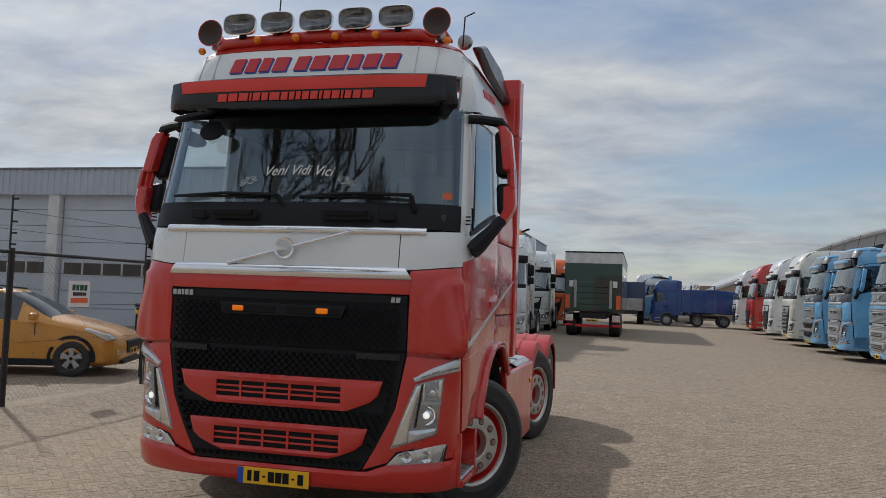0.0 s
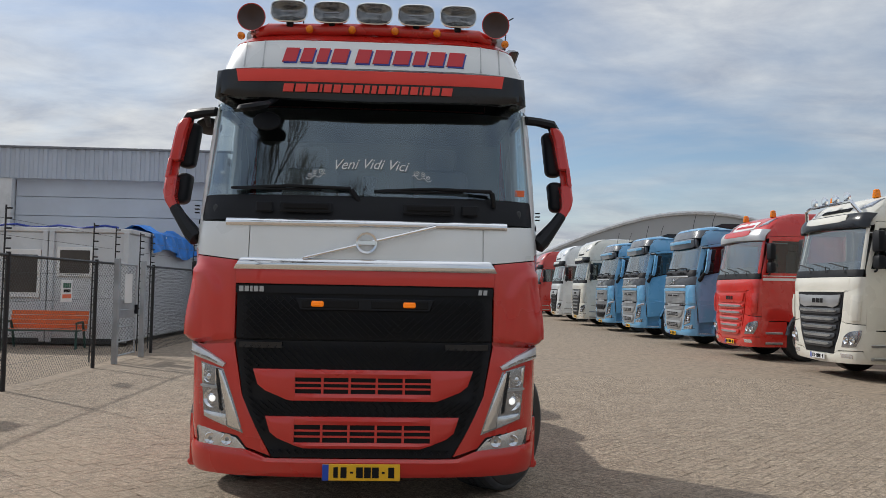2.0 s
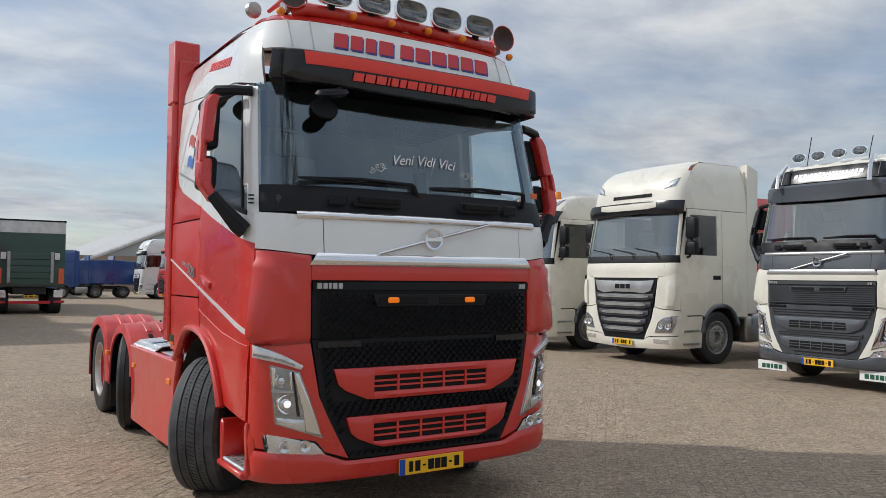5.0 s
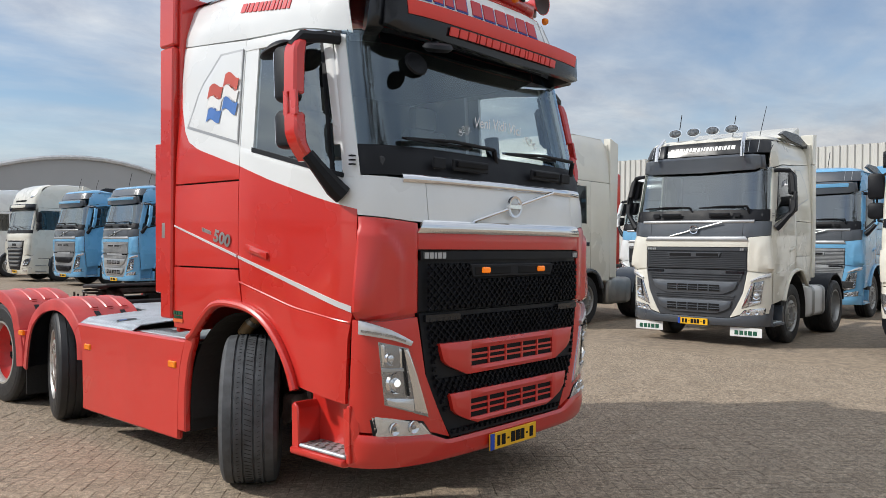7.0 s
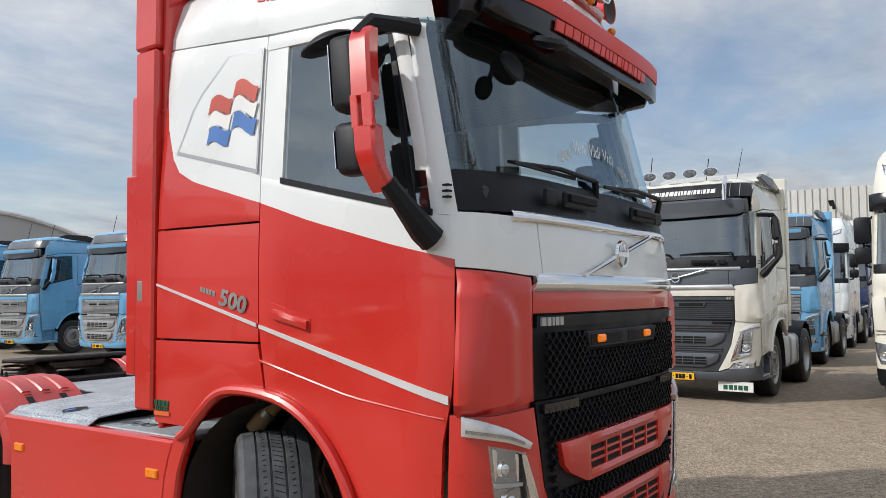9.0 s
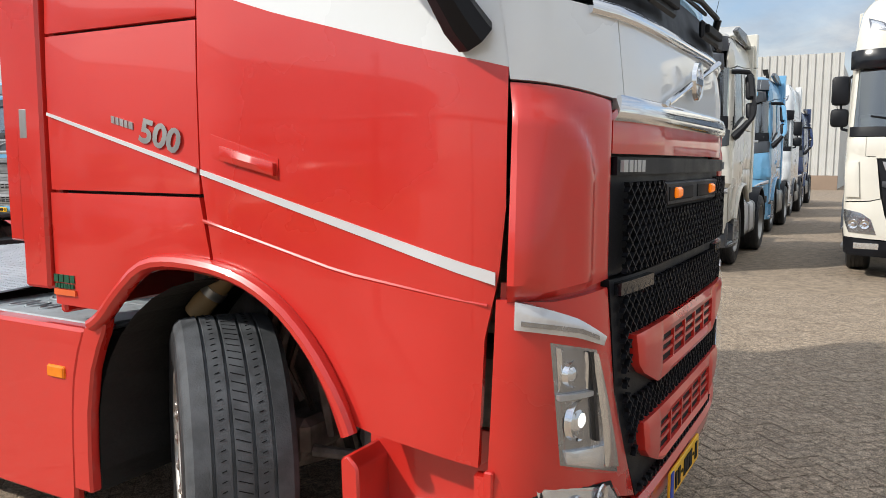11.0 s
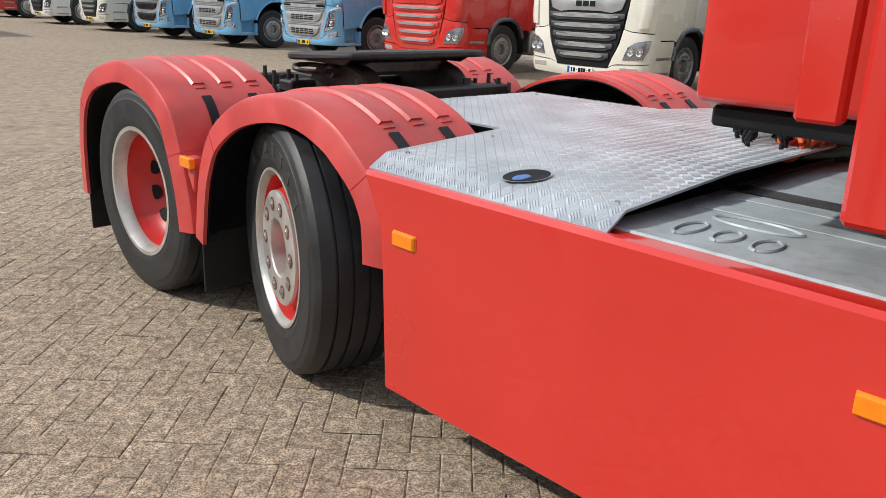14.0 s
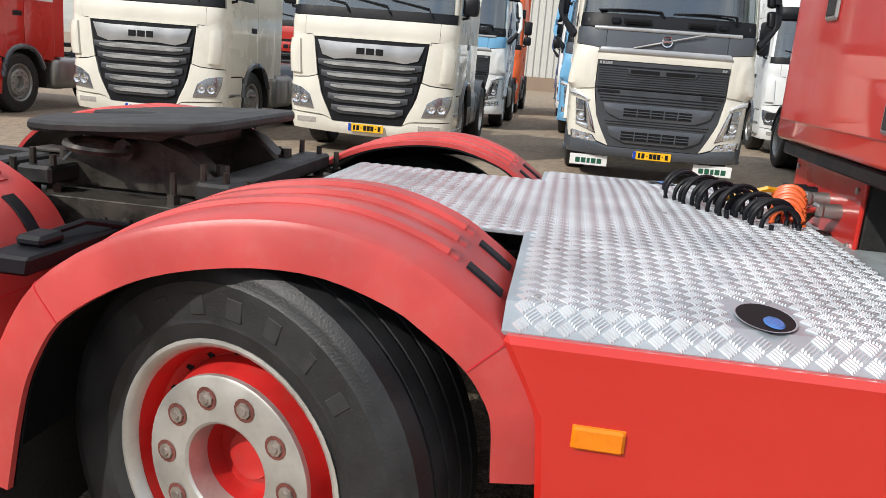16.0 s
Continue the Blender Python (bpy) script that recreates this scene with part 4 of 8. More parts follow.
        part("sleeper_locker", panel(S, "side", 1.392, 2.20, [1.497, 2.085], 0.0, 0.03, 8, 4, 0.008, mirror=sg), P["low"], t)
        part("sleeper_panel", panel(S, "side", 1.392, 2.20, [2.097, [(1.38, 2.185), (1.9, 2.335), (2.03, 2.40), (2.10, 2.5), (2.16, 2.72), (2.20, 3.0)], [(1.392, 3.045), (2.0, 3.10), (2.20, 3.115)]], 0.0, 0.03, 14, 6, 0.008, mirror=sg, slots=[0, 1]), [P["low"], P["top"]], t)
        part("sleeper_groove", panel(S, "side", 1.405, [(0, 2.06), (0.6, 1.92), (1, 1.68)], [[(1.405, 2.335), (2.06, 2.50)], [(1.405, 2.985), (1.68, 2.99)]], 0.0025, 0.006, 8, 6, 0.0, mirror=sg), SILVER, t)
        part("sleeper_inset", panel(S, "side", 1.415, [(0, 2.035), (0.6, 1.90), (1, 1.665)], [[(1.405, 2.355), (2.06, 2.52)], [(1.405, 2.97), (1.68, 2.975)]], 0.008, 0.01, 8, 6, 0.005, mirror=sg), P["top"], t)
        part("roof_side", panel(S, "side", [(0, 0.40), (0.5, 0.44), (1, 0.62)], 2.20, [[(0.40, 2.945), (0.79, 3.025), (1.38, 3.055), (2.2, 3.125)], 3.45], 0.0, 0.03, 14, 6, 0.008, mirror=sg), P["top"], t)
        # stripe, seams
        if P.get("stripe"):
            for a, b, hw in ((1.395, 2.19, 0.010), (0.27, 1.375, 0.014)):
                bot = [(0.27, 1.285 - 0.018), (1.38, 1.575 - 0.009), (2.19, 1.79 - 0.006)]
                top = [(0.27, 1.285 + 0.018), (1.38, 1.575 + 0.009), (2.19, 1.79 + 0.006)]
                part("side_stripe", panel(S, "side", a, b, [bot, top], 0.006, 0.006, 10, 1, 0.001, mirror=sg), P["stripe"], t, "thin silver stripe")
        part("door_crease", panel(S, "side", 0.292, 1.376, [[(0.29, 1.203), (0.79, 1.262), (1.37, 1.40)], [(0.29, 1.211), (0.79, 1.275), (1.37, 1.412)]], 0.004, 0.010, 12, 2, 0.004, mirror=sg), P["low"], t)
        arch = smooth_line([(y, z) for y, z in ARCH] + [(1.97, 0.985)], 3)
        tr = part("wheel_arch_trim", tube([(1.235 * sg, y, z - 0.005) for y, z in arch], 0.036, 10, flat=0.8), P["low"], t)
        lin = bmesh.new()
        aa = arc(1.33, 0.52, 0.68, -12, 150, 16)
        for (y0, z0), (y1, z1) in zip(aa, aa[1:]):
            vs = [lin.verts.new(v) for v in ((1.2 * sg, y0, z0), (1.2 * sg, y1, z1), (0.62 * sg, y1, z1), (0.62 * sg, y0, z0))]
            lin.faces.new(vs)
        part("wheel_arch_liner", lin, LINER, t)
        part("inner_arch_wall", box((0.61 * sg, 1.33, 0.8), (0.02, 1.36, 0.8)), ENGINE if lod == 2 else LINER, t)
        # entry step
        sb = part("step_well", prism([(1.02, 0.40), (1.235, 0.40), (1.24, 0.375), (1.225, 0.352), (1.02, 0.345)], "y", 0.31, 0.80, 0.006, None, Matrix.Diagonal((sg, 1, 1, 1))), P["bumper"], t)
        bm = box((1.03 * sg, 0.53, 0.58), (0.03, 0.56, 0.40), 0.004)
        prism([(0.73, 0.39), (0.80, 0.36), (0.81, 0.66), (0.78, 0.68), (0.74, 0.64)], "x", 1.02 * sg, 1.22 * sg, 0.008, bm)
        box((1.13 * sg, 0.285, 0.55), (0.17, 0.03, 0.34), 0.005, bm)
        part("step_wall", bm, P["bumper"], sb)
        stp = part("step_plate", box((1.125 * sg, 0.52, 0.413), (0.19, 0.43, 0.024), 0.008), ALLOY, sb, "bare alloy step plate")
        bm = bmesh.new()
        for i in range(6):
            for j in range(3):
                box(((1.07 + j * 0.055) * sg, 0.35 + i * 0.066 + (0.03 if j % 2 else 0), 0.427), (0.040, 0.020, 0.006), 0.003, bm)
        part("step_perforation", bm, ENGINE, stp, kind="stuff")
        part("bumper_side", panel(S, "side", 0.225, 0.33, [0.352, 0.70], 0.006, 0.04, 4, 4, 0.012, mirror=sg), P["bumper"], t)
        # rear air fairing
        fa = part("side_fairing", prism([(2.215, 1.10), (2.37, 1.10), (2.40, 3.12), (2.215, 3.12)], "x", 1.06 * sg, 1.246 * sg, 0.012), P.get("fairing", P["low"]), t, "tall side air fairing")
        part("fairing_lip", prism([(2.41, 1.28), (2.50, 1.28), (2.52, 2.42), (2.41, 2.42)], "x", 1.17 * sg, 1.215 * sg, 0.008), P.get("fairing", P["low"]), fa)
        part("fairing_top", prism([(2.215, 3.135), (2.42, 3.135), (2.42, 3.69), (2.21, 3.67)], "x", 1.02 * sg, 1.24 * sg, 0.012), P.get("fairing", P["low"]), fa)
        if sg > 0:
            part("roof_deflector", prism([(0.80, 3.53), (1.05, 3.62), (1.7, 3.62), (2.20, 3.50), (2.20, 3.42), (1.3, 3.46)], "x", 1.07 * sg, 1.15 * sg, 0.015), BLACK_GLOSS, t, "black roof corner deflector")
        mirror_arm(t, sg, mirrors or P["low"], lod)
        # chassis side, front wheel
        for zz in (2.18, 2.155, 2.13):
            box((1.215 * sg, 0.265, zz), (0.03, 0.03, 0.008), 0, (bm if zz != 2.18 else (bm := bmesh.new())))
        part("pillar_vent", bm, BLACK, wp)
        bm = tube([((-0.05) if sg < 0 else 0.88, 0.105, 2.20), ((-0.12) if sg < 0 else 0.86, 0.075, 2.30)], 0.018, 8)
        x0, x1 = (-0.12, -0.95) if sg < 0 else (0.86, 0.04)
        tube([(x0, 0.08, 2.305), ((x0 + x1) / 2, 0.075, 2.315), (x1, 0.12, 2.30)], [0.014, 0.012, 0.008], 8, bm)
        box(((x0 + x1) / 2 - 0.1, 0.095, 2.295), (0.62, 0.012, 0.018), 0.003, bm)
        part("wiper", bm, BLACK, ws)
    vis = part("sun_visor", panel(S, "front", [(0, -0.99), (0.5, -0.975), (1, -0.96)], [(0, 0.99), (0.5, 0.975), (1, 0.96)], [[(-1.05, 2.95), (-0.9, 2.895), (0, 2.875), (0.9, 2.895), (1.05, 2.95)], [(-1.0, 3.12), (-0.85, 3.14), (0.85, 3.14), (1.0, 3.12)], [(-1.0, 3.15), (-0.85, 3.168), (0.85, 3.168), (1.0, 3.15)]], 0.055, 0.03, 26, 4, 0.015, bulge=visor_out if lod == 2 else short_visor), P["visor"], t, "dark sun visor")
    for l, r in (([(0, -1.05), (1, -1.03)], [(0, -0.975), (1, -0.95)]), ([(0, 0.975), (1, 0.95)], [(0, 1.05), (1, 1.03)])):
        part("visor_end", panel(S, "front", l, r, [2.93, 3.15], 0.145 if lod == 2 else 0.06, 0.17 if lod == 2 else 0.08, 3, 3, 0.02), P["visor"], vis)
    if P.get("strip"):
        part("visor_strip", panel(S, "front", [(0, -0.875), (1, -0.885)], [(0, 0.875), (1, 0.885)], [3.052, 3.137], 0.068, 0.02, 20, 2, 0.006, bulge=visor_out if lod == 2 else short_visor), P["strip"], vis, "red visor strip")
    part("header_panel", panel(S, "front", -1.10, 1.10, [3.198, 3.425], 0.0, 0.03, 24, 4), P["header"], t)
    for x in (-0.93, -0.79, 0.79, 0.93):
        part("header_seam", panel(S, "front", x - 0.004, x + 0.004, [3.205, 3.42], 0.003, 0.004, 1, 4, 0), SILVER, t)
    part("roof_edge", panel(S, "front", -1.06, 1.06, [3.43, 3.50], 0.004, 0.03, 24, 3), P["roof"], t)
    bm = bmesh.new()
    grid = []
    for j in range(9):
        y = 0.42 + (2.25 - 0.42) * j / 8
        row = []
        for i in range(13):
            q = -1 + 2 * i / 12
            lim = 1.0 if j > 0 else 0.98
            x = 1.085 * q * lim
            if j == 0:
                y0 = S.front(x * 0.95, 3.49).y
            row.append(bm.verts.new((x, y0 if j == 0 else max(y, S.front(x * 0.95, 3.49).y + 0.02 * j), 3.49 + 0.10 * (1 - q ** 4) * min(1, j / 2.5) - 0.05 * abs(q) ** 6)))
        grid.append(row)
    for a, b in zip(grid, grid[1:]):
        for i in range(12):
            bm.faces.new((a[i], a[i + 1], b[i + 1], b[i]))
    part("roof", bm, P["roof"], t)
    part("rear_wall", box((0, 2.2, 2.25), (2.4, 0.04, 2.5), 0.01), P["low"], t)
    bm = bmesh.new()
    box((0, 1.2, 1.22), (1.2, 1.9, 0.5), 0.05, bm)
    box((0, 1.33, 0.52), (1.7, 0.16, 0.16), 0.03, bm)
    box((0, 0.9, 0.75), (1.15, 1.2, 0.35), 0.05, bm)
    part("engine_block", bm, ENGINE, t)
    cab_inside(t, S, lod=lod)
    marks_on(t, "maker_lettering", [0.8, 0.75, 0.45, 0.8, 0.75], 0.037, lambda x, z: (S.front(-0.77 + x, 1.583 + z), Vector((0, -1, 0))), SILVER, 0.016)
    marks_on(t, "model_lettering", [0.7, 0.8], 0.034, lambda x, z: (S.front(0.80 + x, 1.583 + z), Vector((0, -1, 0))), SILVER, 0.016, 0.15)
    if plate:
        number_plate(t, 0.0, -0.02, 0.385, plate == "yellow")
    return t


def rear_chassis(t, fender, tank, axles=(3.8,), lod=1, length=5.6):
    """Rails, tank, fenders, drive wheels and coupling plate of an ordinary tractor."""
    for sg in (1, -1):
        part("chassis_rail", box((0.42 * sg, (1.0 + length) / 2, 0.86), (0.09, length - 1.0, 0.26), 0.01), FRAME_BLACK, t)
        tk = part("fuel_tank", box((0.92 * sg, 2.75, 0.66), (0.56, 1.05, 0.56), 0.10, None, None, 3), tank, t, "fuel tank with straps")
        for y in (2.45, 3.05):
            part("tank_strap", box((0.92 * sg, y, 0.66), (0.575, 0.05, 0.575), 0.10, None, None, 3), STEEL, tk)
        wheel(t, (1.02 * sg, 1.33, 0.51), side=sg, lod=min(lod, 1), rim=STEEL, dish=STEEL)
        for y in axles:
            wheel(t, (0.98 * sg, y, 0.51), width=0.5, side=sg, style="deep", lod=min(lod, 1), rim=STEEL, dish=STEEL)
            bm = bmesh.new()
            o, i = arc(y, 0.53, 0.62, 8, 172, 12), arc(y, 0.53, 0.595, 8, 172, 12)
            prism(o + i[::-1], "x", 0.66 * sg, 1.22 * sg, 0, bm)
            part("rear_fender", bm, fender, t)
    part("coupling_plate", prism([(-0.42, axles[0] - 0.5), (0.42, axles[0] - 0.5), (0.5, axles[0]), (0.35, axles[0] + 0.45), (0.08, axles[0] + 0.5), (0.08, axles[0]), (-0.08, axles[0]), (-0.08, axles[0] + 0.5), (-0.35, axles[0] + 0.45), (-0.5, axles[0])], "z", 1.12, 1.2, 0.01), FRAME_BLACK, t)
    part("rear_crossbeam", box((0, length - 0.05, 0.86), (2.2, 0.08, 0.14), 0.01), FRAME_BLACK, t)


# ---- the red and white tractor ----
def letters(words, size, font_shear=0.0, bold=0.0):
    """Blender's own lettering as a flat bmesh in the x, y plane, centred in x."""
    cu = bpy.data.curves.new("letters", "FONT")
    cu.body, cu.size, cu.align_x, cu.shear, cu.resolution_u = words, size, "CENTER", font_shear, 3
    cu.offset = bold
    ob = bpy.data.objects.new("letters", cu)
    me = bpy.data.meshes.new_from_object(ob)
    bm = bmesh.new()
    bm.from_mesh(me)
    bpy.data.objects.remove(ob)
    bpy.data.curves.remove(cu)
    bpy.data.meshes.remove(me)
    return bm


SIDE_SILVER = material("silver_stripe", (0.66, 0.67, 0.68), 0.35, 0.15, vary=0.04)
RED_WHITE = dict(low=RED, band=WHITE, top=WHITE, visor=BLACK_GLOSS, strip=URL_RED, bumper=RED, slat=RED, header=WHITE, roof=RED, stripe=SIDE_SILVER, fairing=RED)
hero = wide_cab(Matrix(), "red and white six-wheeled tractor unit on brick paving", RED_WHITE, 2, RED, group="main truck")


# name board, visor writing and windscreen writing
for dx, dz, mt, pr in ((0.010, -0.010, SIGN_BLUE, 0.004), (0.0, 0.0, SIGN_RED, 0.007)):
    marks_on(hero, "name_lettering", [0.86, 0.77, 0.69, 0.99, -0.3, 0.88, 1.02, 1.02, 0.77, 0.94, 1.02], 0.113, lambda x, z: (WIDE_SKIN.front(x + dx, 3.238 + dz + z), Vector((0, -0.93, 0.36))), mt, pr, 0.22, "slanted red lettering bars with blue shade")
marks_on(hero, "web_lettering", [q * 1.38 for q in (0.95, 0.95, 0.95, 0.2, 0.7, 0.65, 1.0, 0.65, 0.5, 0.45, 0.65, 0.7, 0.25, 0.65, 0.7, 0.2, 0.6, 0.7, 1.0)], 0.054, lambda x, z: (WIDE_SKIN.front(x - 0.02, 2.967 + z) + Vector((0, -0.207 + 0.05 * x ** 4, 0)), Vector((0, -1, 0))), URL_RED, 0.006, 0.15, "coral lettering bars")
bm = letters("Veni Vidi Vici", 0.105, 0.4)
for v in bm.verts:
    x, z = v.co.x * 0.93, v.co.y
    p = WIDE_SKIN.front(x, 2.455 + z - 0.20 * x * x)
    v.co = p + Vector((0, -0.003, 0))
part("windscreen_script", bm, SIGN_WHITE, hero, "white script on the windscreen")
for sg in (-1, 1):
    for cx, cz, r0, spin in ((0.335, 2.432, 0.022, 1), (0.378, 2.420, 0.018, -1), (0.415, 2.402, 0.015, 1)):
        pts = []
        for i in range(36):
            u = i / 35
            ang = spin * (u * 9.4) + 2.6
            r = r0 * (1.0 - 0.85 * u)
            pts.append(WIDE_SKIN.front(sg * (cx + r * math.cos(ang)), cz + r * math.sin(ang)) + Vector((0, -0.004, 0)))
        part("windscreen_scroll", tube(pts, 0.0022, 5), SIGN_WHITE, hero)
    tail = [WIDE_SKIN.front(sg * (0.30 + 0.14 * i / 15), 2.408 - 0.035 * i / 15 + 0.01 * math.sin(i * 0.9)) + Vector((0, -0.004, 0)) for i in range(16)]
    part("windscreen_scroll", tube(tail, 0.0022, 5), SIGN_WHITE, hero)
part("windscreen_ticket", box((1.075, 0.215, 2.315), (0.07, 0.004, 0.045), 0, None, None), SIGN_ORANGE, hero)
# cab camera and shades inside the glass
cm = part("kerb_mirror", lathe([(0.0, -0.030), (0.085, -0.024), (0.12, 0.0), (0.10, 0.022), (0.0, 0.028)], Matrix.Translation((-0.785, -0.01, 2.845)) @ Matrix.Rotation(radians(-10), 4, "Y") @ Matrix.Rotation(radians(18), 4, "X") @ Matrix.Diagonal((1.0, 0.6, 1.0, 1)), 28), BLACK, hero, "black kerb mirror under the visor")
# arm of the kerb mirror, and a black disc close to the windscreen
bm = tube([(-0.74, 0.03, 2.855), (-0.69, 0.09, 2.90), (-0.66, 0.14, 2.94)], 0.02, 8)
lathe([(0.0, -0.02), (0.085, -0.015), (0.10, 0.0), (0.09, 0.012), (0.0, 0.02)], Matrix.Translation((-0.735, 0.215, 2.79)) @ Matrix.Rotation(radians(75), 4, "X") @ Matrix.Diagonal((1.0, 0.75, 1, 1)), 20, bm)
part("mirror_bracket", bm, BLACK, cm)
part("dash_camera", rod((0.0, 0.17, 2.26), (0.0, 0.19, 2.40), 0.045, 0.05, 16), BLACK, hero)
bm = lathe([(0.0, -0.045), (0.07, -0.04), (0.125, -0.01), (0.13, 0.0), (0.11, 0.012), (0, 0.016)], Matrix.Translation((-1.30, 0.86, 2.865)) @ Matrix.Rotation(radians(-14), 4, "X") @ Matrix.Rotation(radians(-10), 4, "Y") @ Matrix.Diagonal((0.75, 1.15, 1, 1)) @ Matrix.Rotation(math.pi, 4, "X"), 22)
rod((-1.29, 0.80, 2.87), (-1.25, 0.56, 2.90), 0.022, 0.026, 8, bm)
part("kerb_mirror", bm, BLACK, hero, "black kerb mirror over the door")
# roof bar with five lamps, horns and beacons
HORN_MOUTH = material("brown_horn_mouth", (0.06, 0.035, 0.03), 0.5, 0.3)
bar = part("light_bar", tube([(-0.86, 0.50, 3.505), (-0.78, 0.43, 3.52), (0, 0.40, 3.535), (0.78, 0.43, 3.52), (0.86, 0.50, 3.505)], 0.044, 12), RED, hero, "red roof light bar")
for x in (-0.62, -0.31, 0.0, 0.31, 0.62):
    mm = Matrix.Translation((x, 0.345, 3.632)) @ Matrix.Rotation(radians(90), 4, "X") @ Matrix.Diagonal((1.07, 1.07, 1.0, 1.0))
    def oval(sx, sy, d, n=32):
        return [mm @ Vector((sx * math.copysign(abs(math.cos(a)) ** 0.55, math.cos(a)), sy * math.copysign(abs(math.sin(a)) ** 0.7, math.sin(a)), d)) for a in [2 * math.pi * k / n for k in range(n)]]
    def loft(bm, rings, cap0=True, cap1=True):
        vs = [[bm.verts.new(p) for p in r] for r in rings]
        for a, b in zip(vs, vs[1:]):
            for k in range(len(a)):
                bm.faces.new((a[k], b[k], b[(k + 1) % len(a)], a[(k + 1) % len(a)]))
        if cap0:
            bm.faces.new(vs[0])
        if cap1:
            bm.faces.new(vs[-1][::-1])
        return bm
    lamp = part("spot_lamp", loft(bmesh.new(), [oval(0.05, 0.035, -0.09), oval(0.10, 0.06, -0.06), oval(0.126, 0.075, 0.0), oval(0.128, 0.077, 0.02), oval(0.120, 0.070, 0.022), oval(0.117, 0.067, 0.012)], True, False), CHROME, bar, "oval chrome spot lamp")
    part("lamp_reflector", loft(bmesh.new(), [oval(0.118, 0.068, 0.012), oval(0.08, 0.04, -0.015), oval(0.03, 0.02, -0.03)], False, True), SPOT_DARK, lamp)
    part("lamp_glass", loft(bmesh.new(), [oval(0.119, 0.069, 0.018), oval(0.06, 0.035, 0.024)], False, True), LENS, lamp)
    part("lamp_shade_bar", box((x, 0.325, 3.627), (0.12, 0.01, 0.016), 0.004), LAMP_DARK, lamp)
    part("lamp_bracket", box((x, 0.39, 3.555), (0.05, 0.04, 0.05), 0.008), BLACK, lamp)
for sg in (-1, 1):
    mm = Matrix.Translation((0.905 * sg, 0.40, 3.60)) @ Matrix.Rotation(radians(90), 4, "X")
    hn = part("roof_horn", lathe([(0.015, -0.45), (0.02, -0.25), (0.032, -0.12), (0.064, -0.04), (0.104, 0.0), (0.104, 0.006), (0.093, 0.0), (0.05, -0.035), (0.02, -0.1), (0, -0.12)], mm, 28), RED, hero, "red roof horn")
    part("horn_mouth", lathe([(0.098, 0.003), (0.05, -0.02), (0.0, -0.04)], mm, 24), HORN_MOUTH, hn)
    part("horn_foot", box((0.905 * sg, 0.52, 3.535), (0.05, 0.12, 0.09), 0.01), STEEL, hn)
    part("horn_back", lathe([(0, 0.05), (0.05, 0.04), (0.062, 0), (0.05, -0.03), (0, -0.035)], Matrix.Translation((0.99 * sg, 0.95, 3.62)) @ Matrix.Rotation(radians(90), 4, "X"), 20), STEEL, hn)
for x, z in ((-0.98, 3.475), (-0.47, 3.515), (-0.16, 3.52), (0.155, 3.52), (0.465, 3.515), (0.98, 3.475)):
    part("marker_lamp", lathe([(0.027, -0.012), (0.029, 0.0), (0.023, 0.02), (0.010, 0.03), (0, 0.031)], Matrix.Translation((x, 0.34 if abs(x) < 0.9 else 0.42, z - 0.01)) @ Matrix.Rotation(radians(90), 4, "X"), 16), AMBER, hero, "small amber roof lamp")
for x, y, zt in ((-0.60, 0.9, 4.05), (1.02, 0.75, 3.80)):
    part("aerial", tube([(x, y, 3.52), (x + 0.01, y, 3.75), (x + (0.07 if x > 0 else 0.0), y + 0.05, zt)], 0.006, 6), BLACK, hero)
for sx in (-0.30, 0.30):
    part("grille_beacon", box((sx + (-0.02 if sx < 0 else 0.0), -0.028, 1.507), (0.085, 0.02, 0.038), 0.008), AMBER_LIT, hero, "lit amber strobe")

# side writing and flag
for sg in (-1, 1):
    fl = lambda x, z, s=sg: ((lambda q: Vector((q.x * s, q.y, q.z)))(WIDE_SKIN.side(1.215 - x * (-1 if s > 0 else 1), 3.215 + z - 0.14 * x * (-1 if s > 0 else 1))), Vector((s, 0, 0.05)))
    marks_on(hero, "side_name_lettering", [0.8, 0.2, 0.6, 0.6, 0.6, 0.35, 0.4, 0.6, 0.35, 0.35, 0.6, 0.4], 0.066, fl, SIGN_RED, 0.006, 0.15, "dark red lettering bars")
    bm = letters("500", 0.12, 0.25, 0.004)
    for v in bm.verts:
        y = 1.575 - v.co.x * 1.12 * (1 if sg < 0 else -1)
        p = WIDE_SKIN.side(y, 1.66 + v.co.y + (y - 1.575) * 0.24)
        v.co = Vector(((p.x + 0.006) * sg, p.y, p.z))
    part("power_number", bm, STEEL, hero, "silver power number")
    fl2 = lambda x, z, s=sg: ((lambda q: Vector((q.x * s, q.y, q.z)))(WIDE_SKIN.side(1.76 + x * (1 if s > 0 else -1), 1.735 + z - 0.24 * x * (-1 if s > 0 else 1))), Vector((s, 0, 0)))
    marks_on(hero, "side_badge_lettering", [0.7, 0.6, 0.7, 0.6, 0.8], 0.026, fl2, STEEL, 0.004)
    part("locker_latch", box((1.242 * sg, 2.33, 1.755), (0.012, 0.06, 0.13), 0.01), STEEL, hero, "steel latch")
for k, (mt, zo) in enumerate(((FLAG_RED, 0.165), (SIGN_WHITE, 0.083), (FLAG_BLUE, 0.0))):
    for half in (0, 1):
        bm = bmesh.new()
        rows = []
        for i in range(9):
            u = i / 8
            y = 1.80 - 0.17 * u - half * 0.19
            zz = 2.53 + zo + 0.03 * math.sin(u * 4.2 + 0.6) + half * 0.035 - (0.03 * (1 - u) if half == 0 else 0.0)
            rows.append([bm.verts.new((-(WIDE_SKIN.side(y, zz + dz).x + 0.013), y - 0.02 * dz / 0.08, zz + dz)) for dz in (0.0, 0.085)])
